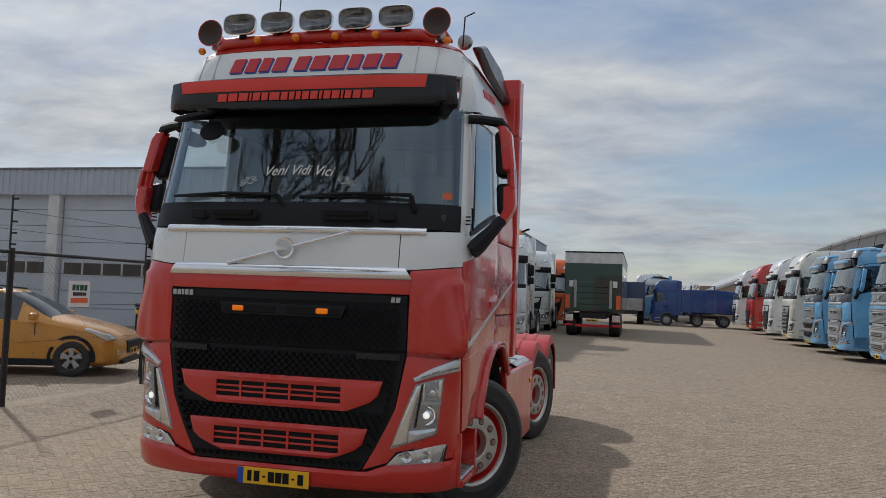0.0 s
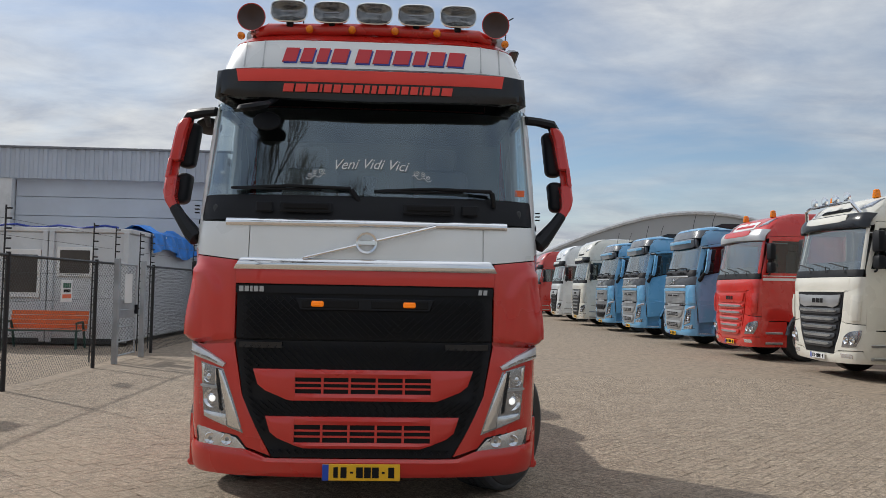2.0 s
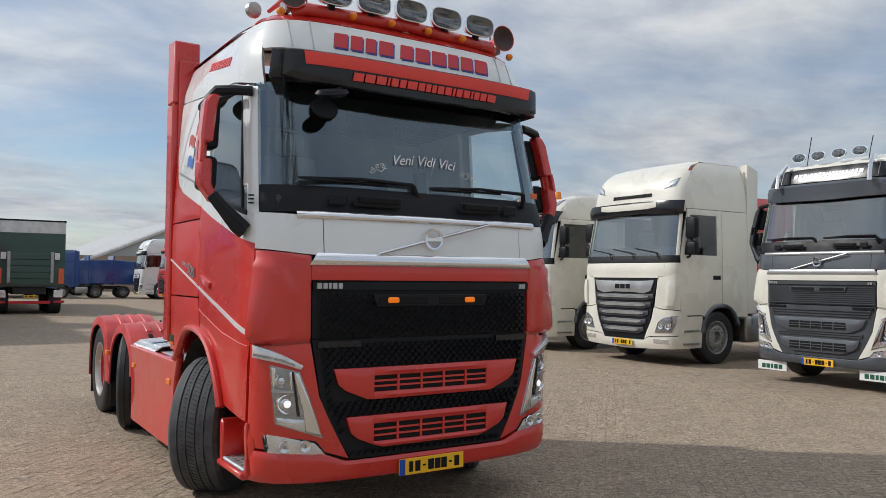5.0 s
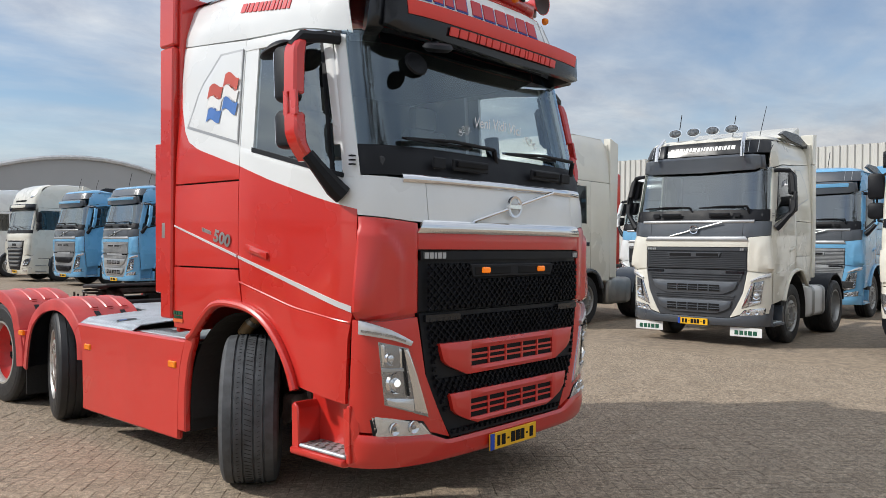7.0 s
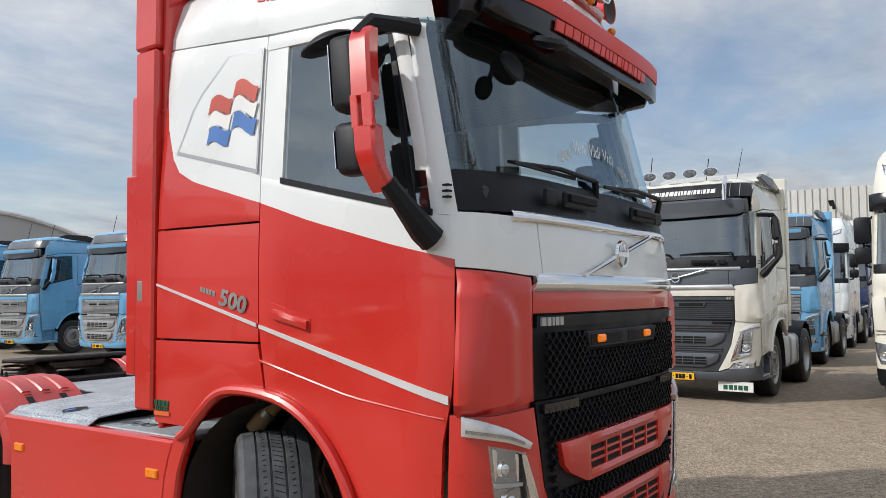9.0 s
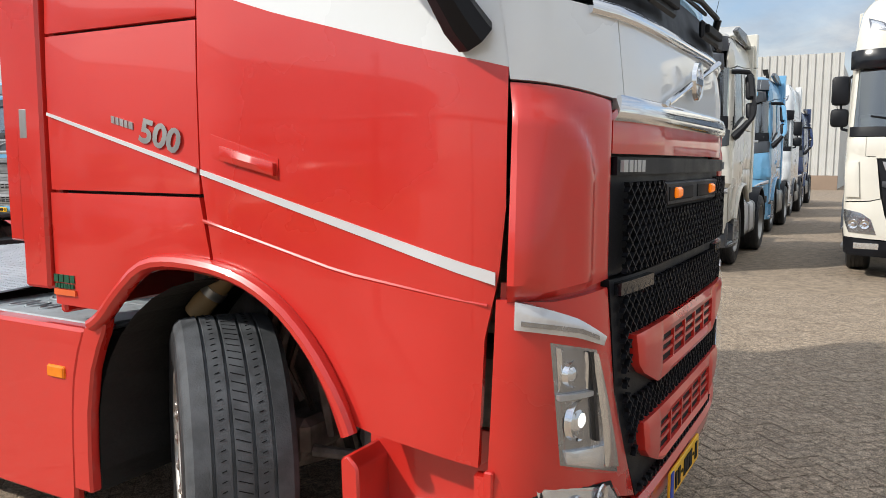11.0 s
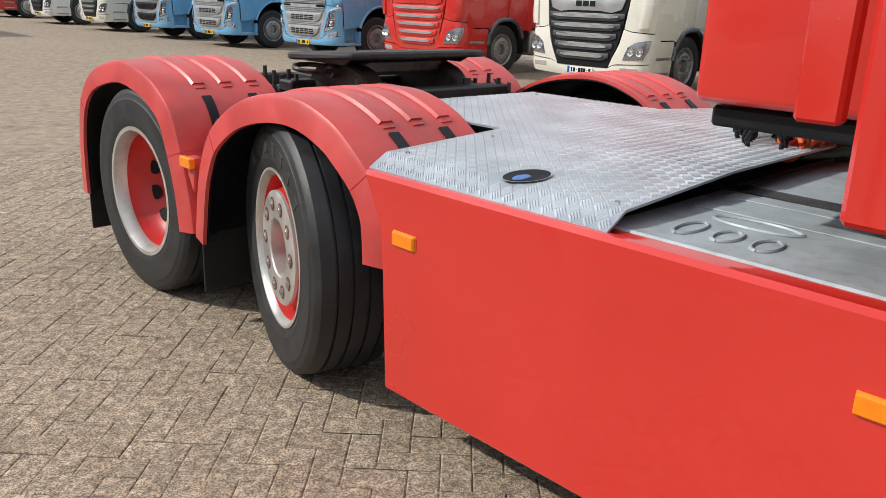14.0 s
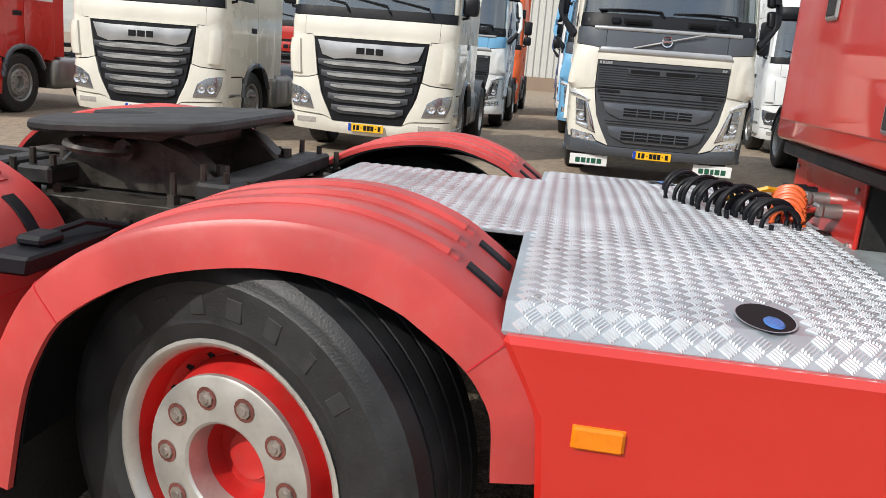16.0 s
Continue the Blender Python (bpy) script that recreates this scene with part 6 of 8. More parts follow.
for x, z, mt in ((0.34, 1.05, STEEL), (0.50, 1.07, STEEL), (0.66, 1.07, BLACK), (0.80, 1.06, BLACK)):
    cp = part("line_coupling", rod((x, 2.73, z), (x, 2.80, z), 0.03, 0.026, 12), mt, line_box)
    part("coupling_wing", box((x, 2.81, z), (0.07, 0.03, 0.05), 0.008), mt, cp)
part("green_line", tube([(0.40, 2.82, 1.03), (0.22, 2.92, 1.0), (0.10, 2.98, 1.0)], 0.022, 8), SIGN_GREEN, hero, "green air line grip")
part("red_line", tube([(0.34, 2.82, 1.05), (0.2, 2.95, 1.05), (0.04, 3.0, 1.04)], 0.010, 8), URL_RED, hero)
for k in range(3):
    part("lid_rib", box((-0.72 + 0.18 * k, 2.50, 0.9515), (0.06, 0.84, 0.005), 0.002), GREY_LID, hero)
part("exhaust_pipe", tube([(-0.945, 1.725, 1.0), (-0.935, 1.69, 1.045), (-0.90, 1.62, 1.14), (-0.84, 1.53, 1.25)], 0.050, 14), material("ochre_pipe", (0.34, 0.22, 0.10), 0.6, dirt=0.4), hero, "dusty ochre air pipe")
part("pipe_clamp", tube([(-0.922, 1.664, 1.080), (-0.912, 1.644, 1.107)], 0.056, 14), STEEL, hero)
for k in range(9):
    y = 0.80 + 0.085 * k
    part("suspension_line", tube([(-0.70, y, 0.45 + 0.06 * (k % 4)), (-0.80 + 0.03 * (k % 3), y + 0.05, 0.80), (-0.76, y - 0.03, 1.12)], 0.014 + 0.008 * (k % 3), 6), ENGINE if k % 4 == 1 else (HOSE_GREY if k % 2 else GREASE), hero)
part("shock_absorber", rod((-0.80, 0.95, 0.42), (-0.78, 0.98, 1.12), 0.045, 0.045, 12), ENGINE, hero)
part("steering_rod", tube([(-0.85, 0.98, 0.50), (-0.3, 1.02, 0.48), (0.85, 0.98, 0.50)], 0.03, 8), ENGINE, hero)
part("valve_block", box((-0.80, 1.12, 0.98), (0.10, 0.14, 0.20), 0.02), STEEL, hero)
part("rear_lamp_beam", box((0, 6.72, 0.70), (1.1, 0.06, 0.12), 0.01), FRAME_BLACK, hero)
for sg in (-1, 1):
    part("tail_lamp", box((0.38 * sg, 6.76, 0.70), (0.3, 0.04, 0.12), 0.01), SIGN_RED, hero)


# ---- high-roofed tractors of the other make ----
TALL_W = [(0.25, 1.19), (0.6, 1.225), (2.0, 1.235), (2.9, 1.215), (3.3, 1.15)]
TALL_F = [(0.25, 0.06), (0.55, 0.0), (1.85, 0.02), (2.05, 0.06), (2.88, 0.22)]
TALL_SKIN = Skin(w=TALL_W[:-1] + [(3.3, 1.19), (3.7, 1.13), (3.95, 0.97)], f=TALL_F + [(3.05, 0.22), (3.4, 0.29), (3.65, 0.41), (3.82, 0.62), (3.94, 1.0)], depth=0.42, power=4.5)
LOW_SKIN = Skin(w=TALL_W + [(3.5, 1.08), (3.6, 0.95)], f=TALL_F + [(3.05, 0.26), (3.2, 0.36), (3.42, 0.62), (3.55, 1.1)], depth=0.42, power=4.5)
TALL_ARCH = [(0.86, 0.62), (0.90, 0.82), (1.02, 1.0), (1.2, 1.10), (1.42, 1.12), (1.62, 1.08), (1.78, 0.96), (1.9, 0.75)]


def tall_cab(m, label, paints, lod=1, plate="yellow", group="parked trucks", bar=False, beacons=False, low=False):
    """A boxy tractor cab with a slatted grille; paints: body, visor, roof, slat, badge, lower."""
    S, P = (LOW_SKIN if low else TALL_SKIN), paints
    crest = 3.55 if low else 3.94
    t = thing("tractor_unit", label, "truck", m @ Matrix.Scale(1.03, 4), group)
    core = panel(S, "front", -1.18, 1.18, [0.46, 2.05], -0.06, 0.02, 14, 3)
    for sg in (1, -1):
        panel(S, "side", 0.28, 2.18, [1.2, 2.05], -0.06, 0.02, 4, 2, bm=core, mirror=sg)
    part("cab_frame", core, FRAME_BLACK, t)
    part("bumper", panel(S, "front", -1.2, 1.2, [[(-1.2, 0.33), (0, 0.28), (1.2, 0.33)], [(-1.2, 0.56), (-0.62, 0.52), (-0.5, 0.46), (0.5, 0.46), (0.62, 0.52), (1.2, 0.56)]], 0.012, 0.08, 24, 3, 0.014), P["lower"], t)
    gr = part("grille", panel(S, "front", [(0, -0.52), (0.3, -0.68), (1, -0.84)], [(0, 0.52), (0.3, 0.68), (1, 0.84)], [0.47, 1.66], 0.0, 0.03, 10, 4), P.get("grille", BLACK), t, "slatted grille")
    part("badge_panel", panel(S, "front", [(0, -0.70), (1, -0.775)], [(0, 0.70), (1, 0.775)], [[(-0.7, 1.40), (-0.52, 1.345), (-0.3, 1.37), (0.3, 1.37), (0.52, 1.345), (0.7, 1.40)], [(-0.77, 1.60), (-0.5, 1.585), (0.5, 1.585), (0.77, 1.60)]], 0.03, 0.03, 16, 3, 0.012), P["badge"], gr, "silver badge panel")
    marks_on(t, "maker_lettering", [1.35, 1.35, 1.25], 0.088, lambda x, z: (S.front(x, 1.435 + z), Vector((0, -1, 0))), INK_VOID, 0.034)
    for i in range(5):
        z = 1.215 - i * 0.158
        hw = 0.52 + 0.245 * (z - 0.55) / 0.67
        sl = part("grille_slat", panel(S, "front", -hw, hw, [[(-hw, z + 0.05), (-hw + 0.12, z), (hw - 0.12, z), (hw, z + 0.05)], [(-hw, z + 0.125), (-hw + 0.12, z + 0.115), (hw - 0.12, z + 0.115), (hw, z + 0.125)]], 0.04, 0.06, 8, 2, 0.022), SLATE if P["slat"] is SILVER and P["body"] is CREAM else P["slat"], gr)
        part("slat_mesh", panel(S, "front", -hw + 0.1, hw - 0.1, [[(-hw + 0.1, z + 0.060), (-hw + 0.18, z + 0.042), (hw - 0.18, z + 0.042), (hw - 0.1, z + 0.060)], z + 0.088], 0.047, 0.01, 8, 1, 0.002), P.get("mesh", STEEL if P["slat"] is SILVER else P["slat"]), sl, "silver mesh strip")
    part("nose_panel", panel(S, "front", -0.98, 0.98, [1.67, 1.93], 0.0, 0.03, 14, 3), P["body"], t)
    part("nose_lip", panel(S, "front", -0.86, 0.86, [1.645, 1.672], 0.012, 0.03, 14, 1, 0.006), P["body"], t)
    wp = part("wiper_panel", panel(S, "front", -1.2, 1.2, [1.94, 2.07], 0.0, 0.04, 20, 2), BLACK, t)
    ws = part("windscreen", panel(S, "front", [(0, -1.15), (1, -1.12)], [(0, 1.15), (1, 1.12)], [2.065, 2.88], -0.012, 0.004, 18, 5, 0.0), PARKED_SCREEN, t, "wide windscreen")
    for x0, x1 in ((-0.95, -0.35), (-0.35, 0.25), (0.25, 0.85)):
        bm = tube([(x1, S.front(x1, 2.02).y - 0.03, 2.02), (x1 - 0.05, S.front(x1, 2.1).y - 0.03, 2.12), (x0, S.front(x0, 2.3).y - 0.02, 2.13 + 0.08)], 0.013, 6)
        part("wiper", bm, BLACK, ws)
    vis = part("sun_visor", panel(S, "front", -1.17, 1.17, [[(-1.17, 2.84), (0, 2.88), (1.17, 2.84)], [(-1.17, 3.09), (0, 3.11), (1.17, 3.09)]], 0.10, 0.07, 20, 3, 0.025), P["visor"], t, "dark sun visor")
    part("visor_strip", panel(S, "front", -0.72, 0.72, [[(-0.72, 2.99), (-0.5, 2.965), (0.5, 2.965), (0.72, 2.99)], 3.065], 0.115, 0.02, 14, 2, 0.008), P["body"], vis)
    part("roof_front", panel(S, "front", [(0, -1.2), (0.5, -1.178), (0.75, -1.132), (1, -0.965)], [(0, 1.2), (0.5, 1.178), (0.75, 1.132), (1, 0.965)], [2.9, 3.3, crest - 0.02], 0.0, 0.03, 24, 6), P["body"], t)
    if P.get("sign"):
        part("roof_sign", panel(S, "front", -0.62, 0.62, [3.16, 3.34], 0.012, 0.01, 10, 2, 0), P["sign"], t)
    marks_on(t, "web_lettering", [0.9, 0.9, 0.9, 0.2, 0.7, 0.65, 0.95, 0.65, 0.4, 0.4, 0.6, 0.65, 0.2, 0.6, 0.65, 0.2, 0.6, 0.6, 0.95], 0.062, lambda x, z: (S.front(x, 3.21 + z), Vector((0, -0.9, 0.4))), P.get("web", INK_VOID), 0.018)
    for sg in (1, -1):
        lr = (lambda a, b: (a, b)) if sg > 0 else (lambda a, b: ([(v, -x) for v, x in b] if isinstance(b, list) else -b, [(v, -x) for v, x in a] if isinstance(a, list) else -a))
        lev = lambda q: sorted([(x * sg, z) for x, z in q])
        l, r = lr([(0, 0.53), (0.5, 0.70), (1, 0.765)], 1.228)
        part("lamp_panel", panel(S, "front", l, r, [lev([(0.52, 0.48), (0.65, 0.545), (1.23, 0.575)]), lev([(0.76, 1.10), (0.9, 1.06), (1.23, 1.04)])], 0.0, 0.04, 10, 5, 0.01), P["body"], t)
        l, r = lr([(0, 0.775), (1, 0.848)], 1.228)
        part("corner_panel", panel(S, "front", l, r, [lev([(0.77, 1.11), (0.9, 1.075), (1.23, 1.055)]), lev([(0.85, 1.66), (0.98, 1.66), (1.23, 1.93)])], 0.0, 0.03, 10, 5, 0.01), P["body"], t)
        l, r = lr([(0, 0.985), (1, 0.985)], 1.228)
        part("nose_side_panel", panel(S, "front", l, r, [1.67, 1.93], 0.002, 0.03, 6, 3, 0.008), P["body"], t)
        l, r = lr([(0, 1.02), (1, 1.05)], [(0, 1.18), (1, 1.2)])
        part("air_guide", panel(S, "front", l, r, [1.12, 1.6], 0.05, 0.05, 6, 4, 0.02), P["body"], t)
        l, r = lr([(0, 0.80), (1, 0.87)], [(0, 1.13), (0.5, 1.19), (1, 1.20)])
        hl = part("headlamp", panel(S, "front", l, r, [lev([(0.80, 0.62), (1.1, 0.64)]), lev([(0.87, 0.82), (1.0, 0.91), (1.2, 0.95)])], 0.014, 0.03, 8, 5, 0.006), LAMP_DARK, t, "angular headlamp")
        for x in (0.94, 1.08):
            c = S.front(x * sg, 0.75)
            part("lamp_bowl", lathe([(0.065, 0), (0.06, 0.02), (0.03, 0.0), (0, 0.012)], look((c.x, c.y - 0.014, c.z), (c.x * 1.1, c.y - 1, c.z)) @ Matrix.Rotation(math.pi, 4, "X"), 16), CHROME, hl)
        l, r = lr(0.76, 1.06)
        part("fog_lamp", panel(S, "front", l, r, [0.42, 0.50], 0.02, 0.02, 5, 2), LAMP_GLASS, t)
        l, r = lr([(0, 1.155), (1, 1.125)], [(0, 1.205), (1, 1.175)])
        part("windscreen_pillar", panel(S, "front", l, r, [2.07, 2.88], 0.0, 0.03, 4, 5), P["body"], t)
        l, r = lr([(0, 0.78), (1, 0.86)], [(0, 1.02), (1, 1.05)])
        zl = 3.20 if low else 3.34
        rl = part("roof_lamp", panel(S, "front", l, r, [lev([(0.78, zl), (1.02, zl + 0.05)]), lev([(0.86, zl + 0.13), (1.05, zl + 0.21)])], 0.012, 0.03, 5, 3), LAMP_DARK, t, "swept roof lamp")
        part("lamp_face", panel(S, "front", *lr([(0, 0.83), (1, 0.89)], [(0, 0.99), (1, 1.02)]), [lev([(0.83, zl + 0.04), (0.99, zl + 0.075)]), lev([(0.89, zl + 0.12), (1.02, zl + 0.175)])], 0.02, 0.01, 4, 2), LAMP_GLASS, rl)
        d = part("door", panel(S, "side", 0.25, 1.42, [[(0.25, 0.95), (0.85, 0.95), (0.92, 0.9), (1.02, 1.0), (1.2, 1.10), (1.42, 1.12)], 2.08], 0.0, 0.03, 12, 6, 0.008, mirror=sg), P["body"], t, "cab door")
        part("door_post", panel(S, "side", 1.27, 1.42, [2.08, 2.95], 0.0, 0.03, 3, 4, mirror=sg), P["body"], d)
        part("door_post", panel(S, "side", [(0, 0.25), (1, 0.44)], [(0, 0.34), (1, 0.52)], [2.08, 2.86], 0.0, 0.03, 3, 4, mirror=sg), P["body"], d)
        part("door_top", panel(S, "side", 0.44, 1.42, [2.84, 2.95], 0.002, 0.03, 8, 2, mirror=sg), P["body"], d)
        part("side_window", panel(S, "side", [(0, 0.32), (1, 0.48)], 1.28, [2.07, 2.86], -0.015, 0.004, 6, 4, 0, mirror=sg), PARKED_SIDE, d)
        part("door_handle", panel(S, "side", 1.14, 1.36, [1.62, 1.70], 0.01, 0.02, 3, 2, mirror=sg), BLACK, d)
        part("sleeper_panel", panel(S, "side", 1.432, 2.20, [[(1.432, 1.12), (1.62, 1.08), (1.78, 0.96), (1.9, 0.9), (2.2, 0.9)], 2.95], 0.0, 0.03, 8, 6, 0.008, mirror=sg), P["body"], t)
        part("roof_side", panel(S, "side", [(0, 0.41), (0.5, 0.46), (0.75, 0.57), (0.9, 0.80), (1, 1.08)], 2.2, [2.96, 3.3, crest - 0.03], 0.0, 0.03, 10, 5, 0.008, mirror=sg), P["body"], t)
        if P.get("stripe"):
            for z0, z1 in ((1.90, 1.96), (2.0, 2.02)):
                part("side_stripe", panel(S, "side", 0.27, 1.41, [z0, z1], 0.004, 0.006, 8, 1, 0.0, mirror=sg), P["stripe"], t, "white side stripe")
                part("side_stripe", panel(S, "side", 1.44, 2.19, [z0, z1], 0.004, 0.006, 6, 1, 0.0, mirror=sg), P["stripe"], t, "white side stripe")
        part("step_panel", panel(S, "side", 0.2, 0.86, [0.33, 0.93], -0.01, 0.03, 6, 4, mirror=sg), P["lower"], t)
        bm = bmesh.new()
        for z in (0.42, 0.66):
            box((1.18 * sg, 0.55, z), (0.10, 0.42, 0.05), 0.01, bm)
        part("entry_step", bm, STEEL, t)
        part("wheel_arch_trim", tube([(1.22 * sg, y, z) for y, z in smooth_line(TALL_ARCH, 2)], 0.045, 8), P.get("arch", GREY_PAINT), t)
        lin = bmesh.new()
        aa = arc(1.36, 0.52, 0.62, -10, 190, 12)
        for (y0, z0), (y1, z1) in zip(aa, aa[1:]):
            lin.faces.new([lin.verts.new(v) for v in ((1.2 * sg, y0, z0), (1.2 * sg, y1, z1), (0.62 * sg, y1, z1), (0.62 * sg, y0, z0))])
        part("wheel_arch_liner", lin, FRAME_BLACK, t)
        ma = part("mirror_arm", tube([(1.18 * sg, 0.42, 2.02), (1.30 * sg, 0.40, 2.05), (1.33 * sg, 0.42, 2.2), (1.33 * sg, 0.42, 2.7), (1.2 * sg, 0.45, 2.78)], 0.022, 6), BLACK, t)
        for z0, z1 in ((2.38, 2.78), (2.08, 2.33)):
            part("mirror_housing", box((1.34 * sg, 0.42, (z0 + z1) / 2), (0.23, 0.15, z1 - z0), 0.05, None, None, 2), BLACK, ma)
        part("side_fairing", prism([(2.21, 0.95), (2.5, 0.95), (2.55, crest - 0.12), (2.21, crest - 0.02)], "x", 1.05 * sg, 1.22 * sg, 0.012), P["body"], t)
    bm = bmesh.new()
    grid = []
    for j in range(6):
        y = 1.05 + 1.2 * j / 5
        grid.append([bm.verts.new((1.0 * q, max(y, S.front(0.9 * q, crest - 0.02).y), crest - 0.04 + 0.07 * (1 - q ** 4) * min(1, j / 2 + 0.2))) for q in [-1 + 2 * i / 10 for i in range(11)]])
    for a, b in zip(grid, grid[1:]):
        for i in range(10):
            bm.faces.new((a[i], a[i + 1], b[i + 1], b[i]))
    part("roof", bm, P["body"], t)
    part("rear_wall", box((0, 2.2, 0.85 + (crest - 1.0) / 2), (2.3, 0.04, crest - 1.0), 0.01), P["body"], t)
    bm = box((0, 1.3, 0.95), (1.2, 1.7, 0.8), 0.05)
    part("engine_block", bm, ENGINE, t)
    cab_inside(t, S, lod=lod)
    rear_chassis(t, P.get("fender", BLACK), P.get("tank", STEEL), (3.85,), lod)
    if bar:
        b = part("light_bar", tube([(-0.98, 0.30, 3.13), (-0.85, 0.22, 3.32), (-0.75, 0.26, 3.38), (0.75, 0.26, 3.38), (0.85, 0.22, 3.32), (0.98, 0.30, 3.13)], 0.035, 8), CHROME, t)
        for x in (-0.6, -0.2, 0.2, 0.6):
            part("spot_lamp", lathe([(0.0, -0.08), (0.08, -0.05), (0.10, 0), (0.09, 0.01), (0, 0.015)], Matrix.Translation((x, 0.24, 3.47)) @ Matrix.Rotation(radians(90), 4, "X"), 16), CHROME, b)
    if beacons:
        for x in (-0.75, 0.75):
            part("beacon", lathe([(0.07, 0), (0.075, 0.02), (0.06, 0.15), (0.03, 0.17), (0, 0.17)], Matrix.Translation((x, 0.75 if low else 1.3, crest - 0.10 if low else crest)), 14), AMBER, t, "amber roof beacon")
    if plate:
        number_plate(t, 0.0, -0.015, 0.40, plate == "yellow")
    return t


# ---- trucks parked in the yard ----
def facing_yard(x, y, turn=0.0):
    return pose(x, y, 0, 0, 0, -90 + turn)


def wide_parked(m, label, P, lod=1, tank=STEEL, lights=False, plate="yellow", fenders=BLACK, mirrors=None):
    t = wide_cab(m @ Matrix.Scale(1.022, 4), label, P, lod, mirrors, lights, plate=plate)
    rear_chassis(t, fenders, tank, (3.8,), lod)
    for x, y, zt in ((-0.7, 0.85, 4.05), (0.2, 1.1, 3.98)):
        part("aerial", tube([(x, y, 3.5), (x + 0.02, y + 0.03, 3.75), (x + 0.03, y + 0.10, zt)], 0.008, 5), BLACK, t)
    return t


GREY_SLAT = material("grey_grille_plastic", (0.30, 0.31, 0.32), 0.45, vary=0.15)
WV = dict(low=CREAM, grille=SLATE, band=GREY_PAINT, top=CREAM, visor=GREY_PAINT, bumper=GREY_PAINT, slat=GREY_PAINT, header=BLACK_GLOSS, roof=CREAM, chrome=SILVER)
wv = wide_parked(facing_yard(8.75, 2.55), "cream-white tractor unit with grey trim and roof lamps", WV, 1, PLATE_WHITE, mirrors=BLACK)
for x in (-0.75, 0.75):
    part("visor_arm", tube([(x, 0.10, 3.12), (x, 0.16, 3.36), (x * 0.95, 0.34, 3.52)], 0.035, 8), CHROME, wv)
for x in (-0.5, -0.17, 0.17, 0.5):
    lm = part("spot_lamp", lathe([(0, -0.08), (0.07, -0.06), (0.105, 0), (0.10, 0.01), (0, 0.012)], Matrix.Translation((x, 0.32, 3.62)) @ Matrix.Rotation(radians(90), 4, "X") @ Matrix.Diagonal((1.25, 0.75, 1, 1)), 20), CHROME, wv, "oval chrome spot lamp")
    part("lamp_face", lathe([(0.088, 0.013), (0.05, 0.016), (0, 0.017)], Matrix.Translation((x, 0.32, 3.62)) @ Matrix.Rotation(radians(90), 4, "X") @ Matrix.Diagonal((1.25, 0.75, 1, 1)), 20), SPOT_DARK, lm)
marks_on(wv, "web_lettering", [0.9, 0.9, 0.9, 0.2, 0.7, 0.65, 0.95, 0.65, 0.4, 0.4, 0.6, 0.65, 0.2, 0.6, 0.65, 0.2, 0.6, 0.6, 0.95], 0.07, lambda x, z: (WIDE_SKIN.front(x, 3.27 + z), Vector((0, -0.9, 0.4))), SIGN_WHITE, 0.006, 0.1)
part("roof_spoiler", prism([(1.7, 3.6), (2.35, 3.85), (2.4, 3.8), (2.3, 3.55)], "x", -0.95, 0.95, 0.02), CREAM, wv)
for x in (-0.85, 0.85):
    fl = part("mud_flap", box((x, 0.10, 0.25), (0.52, 0.012, 0.15), 0.004), SIGN_WHITE, wv, "white front mud flap with green lettering bars")
    marks_on(fl, "flap_lettering", [0.9, 0.9, 0.6, 0.9, 0.9], 0.07, lambda u, z, x=x: (Vector((x + u, 0.094, 0.205 + z)), Vector((0, -1, 0))), SIGN_GREEN, 0.004)
part("aerial", rod((0.75, 0.9, 3.5), (0.85, 0.95, 4.05), 0.006, 0.004, 6), BLACK, wv)

DW = dict(body=CREAM, visor=BLACK_GLOSS, slat=SILVER, badge=SILVER, lower=CREAM, fender=GREY_PAINT)
DR = dict(grille=FADED_RED, body=RED, visor=SILVER, slat=RED, mesh=SILVER, stripe=SIGN_WHITE, badge=RED, lower=RED, fender=BLACK, sign=SIGN_WHITE, web=SIGN_RED)
DF = dict(body=FADED_RED, visor=BLACK, slat=BLACK, badge=FADED_RED, lower=FADED_RED, fender=BLACK)
DP = dict(body=WHITE, visor=BLACK, slat=BLACK, badge=WHITE, lower=WHITE, fender=BLACK)
DO = dict(body=SIGN_ORANGE, visor=BLACK, slat=BLACK, badge=SIGN_ORANGE, lower=SIGN_ORANGE, fender=BLACK)
DB = dict(body=DEEP_BLUE, visor=BLACK, slat=BLACK, badge=DEEP_BLUE, lower=DEEP_BLUE, fender=BLACK)
BLUE_A = dict(grille=GREY_SLAT, low=LIGHT_BLUE, band=GREY_PAINT, top=LIGHT_BLUE, visor=GREY_PAINT, strip=LIGHT_BLUE, bumper=LIGHT_BLUE, slat=SILVER, header=GREY_PAINT, roof=LIGHT_BLUE, chrome=SILVER)
BLUE_N = dict(BLUE_A, low=NAVY, top=NAVY, bumper=NAVY, strip=NAVY, roof=NAVY, slat=BLACK)
WHITE_V = dict(WV, low=WHITE, top=WHITE, roof=WHITE, bumper=WHITE)

tall_cab(facing_yard(8.77, 6.73), "cream-white high-roofed tractor unit with silver slats", DW, 1, beacons=False)
tall_cab(facing_yard(8.71, 10.29), "cream-white tractor unit with chrome roof bar and beacons", DW, 1, "white", bar=True, beacons=True, low=True)
tall_cab(facing_yard(8.69, 14.58), "red tractor unit with silver grille slats and beacons", DR, 1, beacons=True, low=True)
wide_parked(facing_yard(8.61, 18.62), "light blue tractor unit with silver grille frames", BLUE_A, 1, mirrors=LIGHT_BLUE)
wide_parked(facing_yard(8.5, 23.15), "light blue tractor unit with silver grille frames", BLUE_A, 1, mirrors=LIGHT_BLUE)
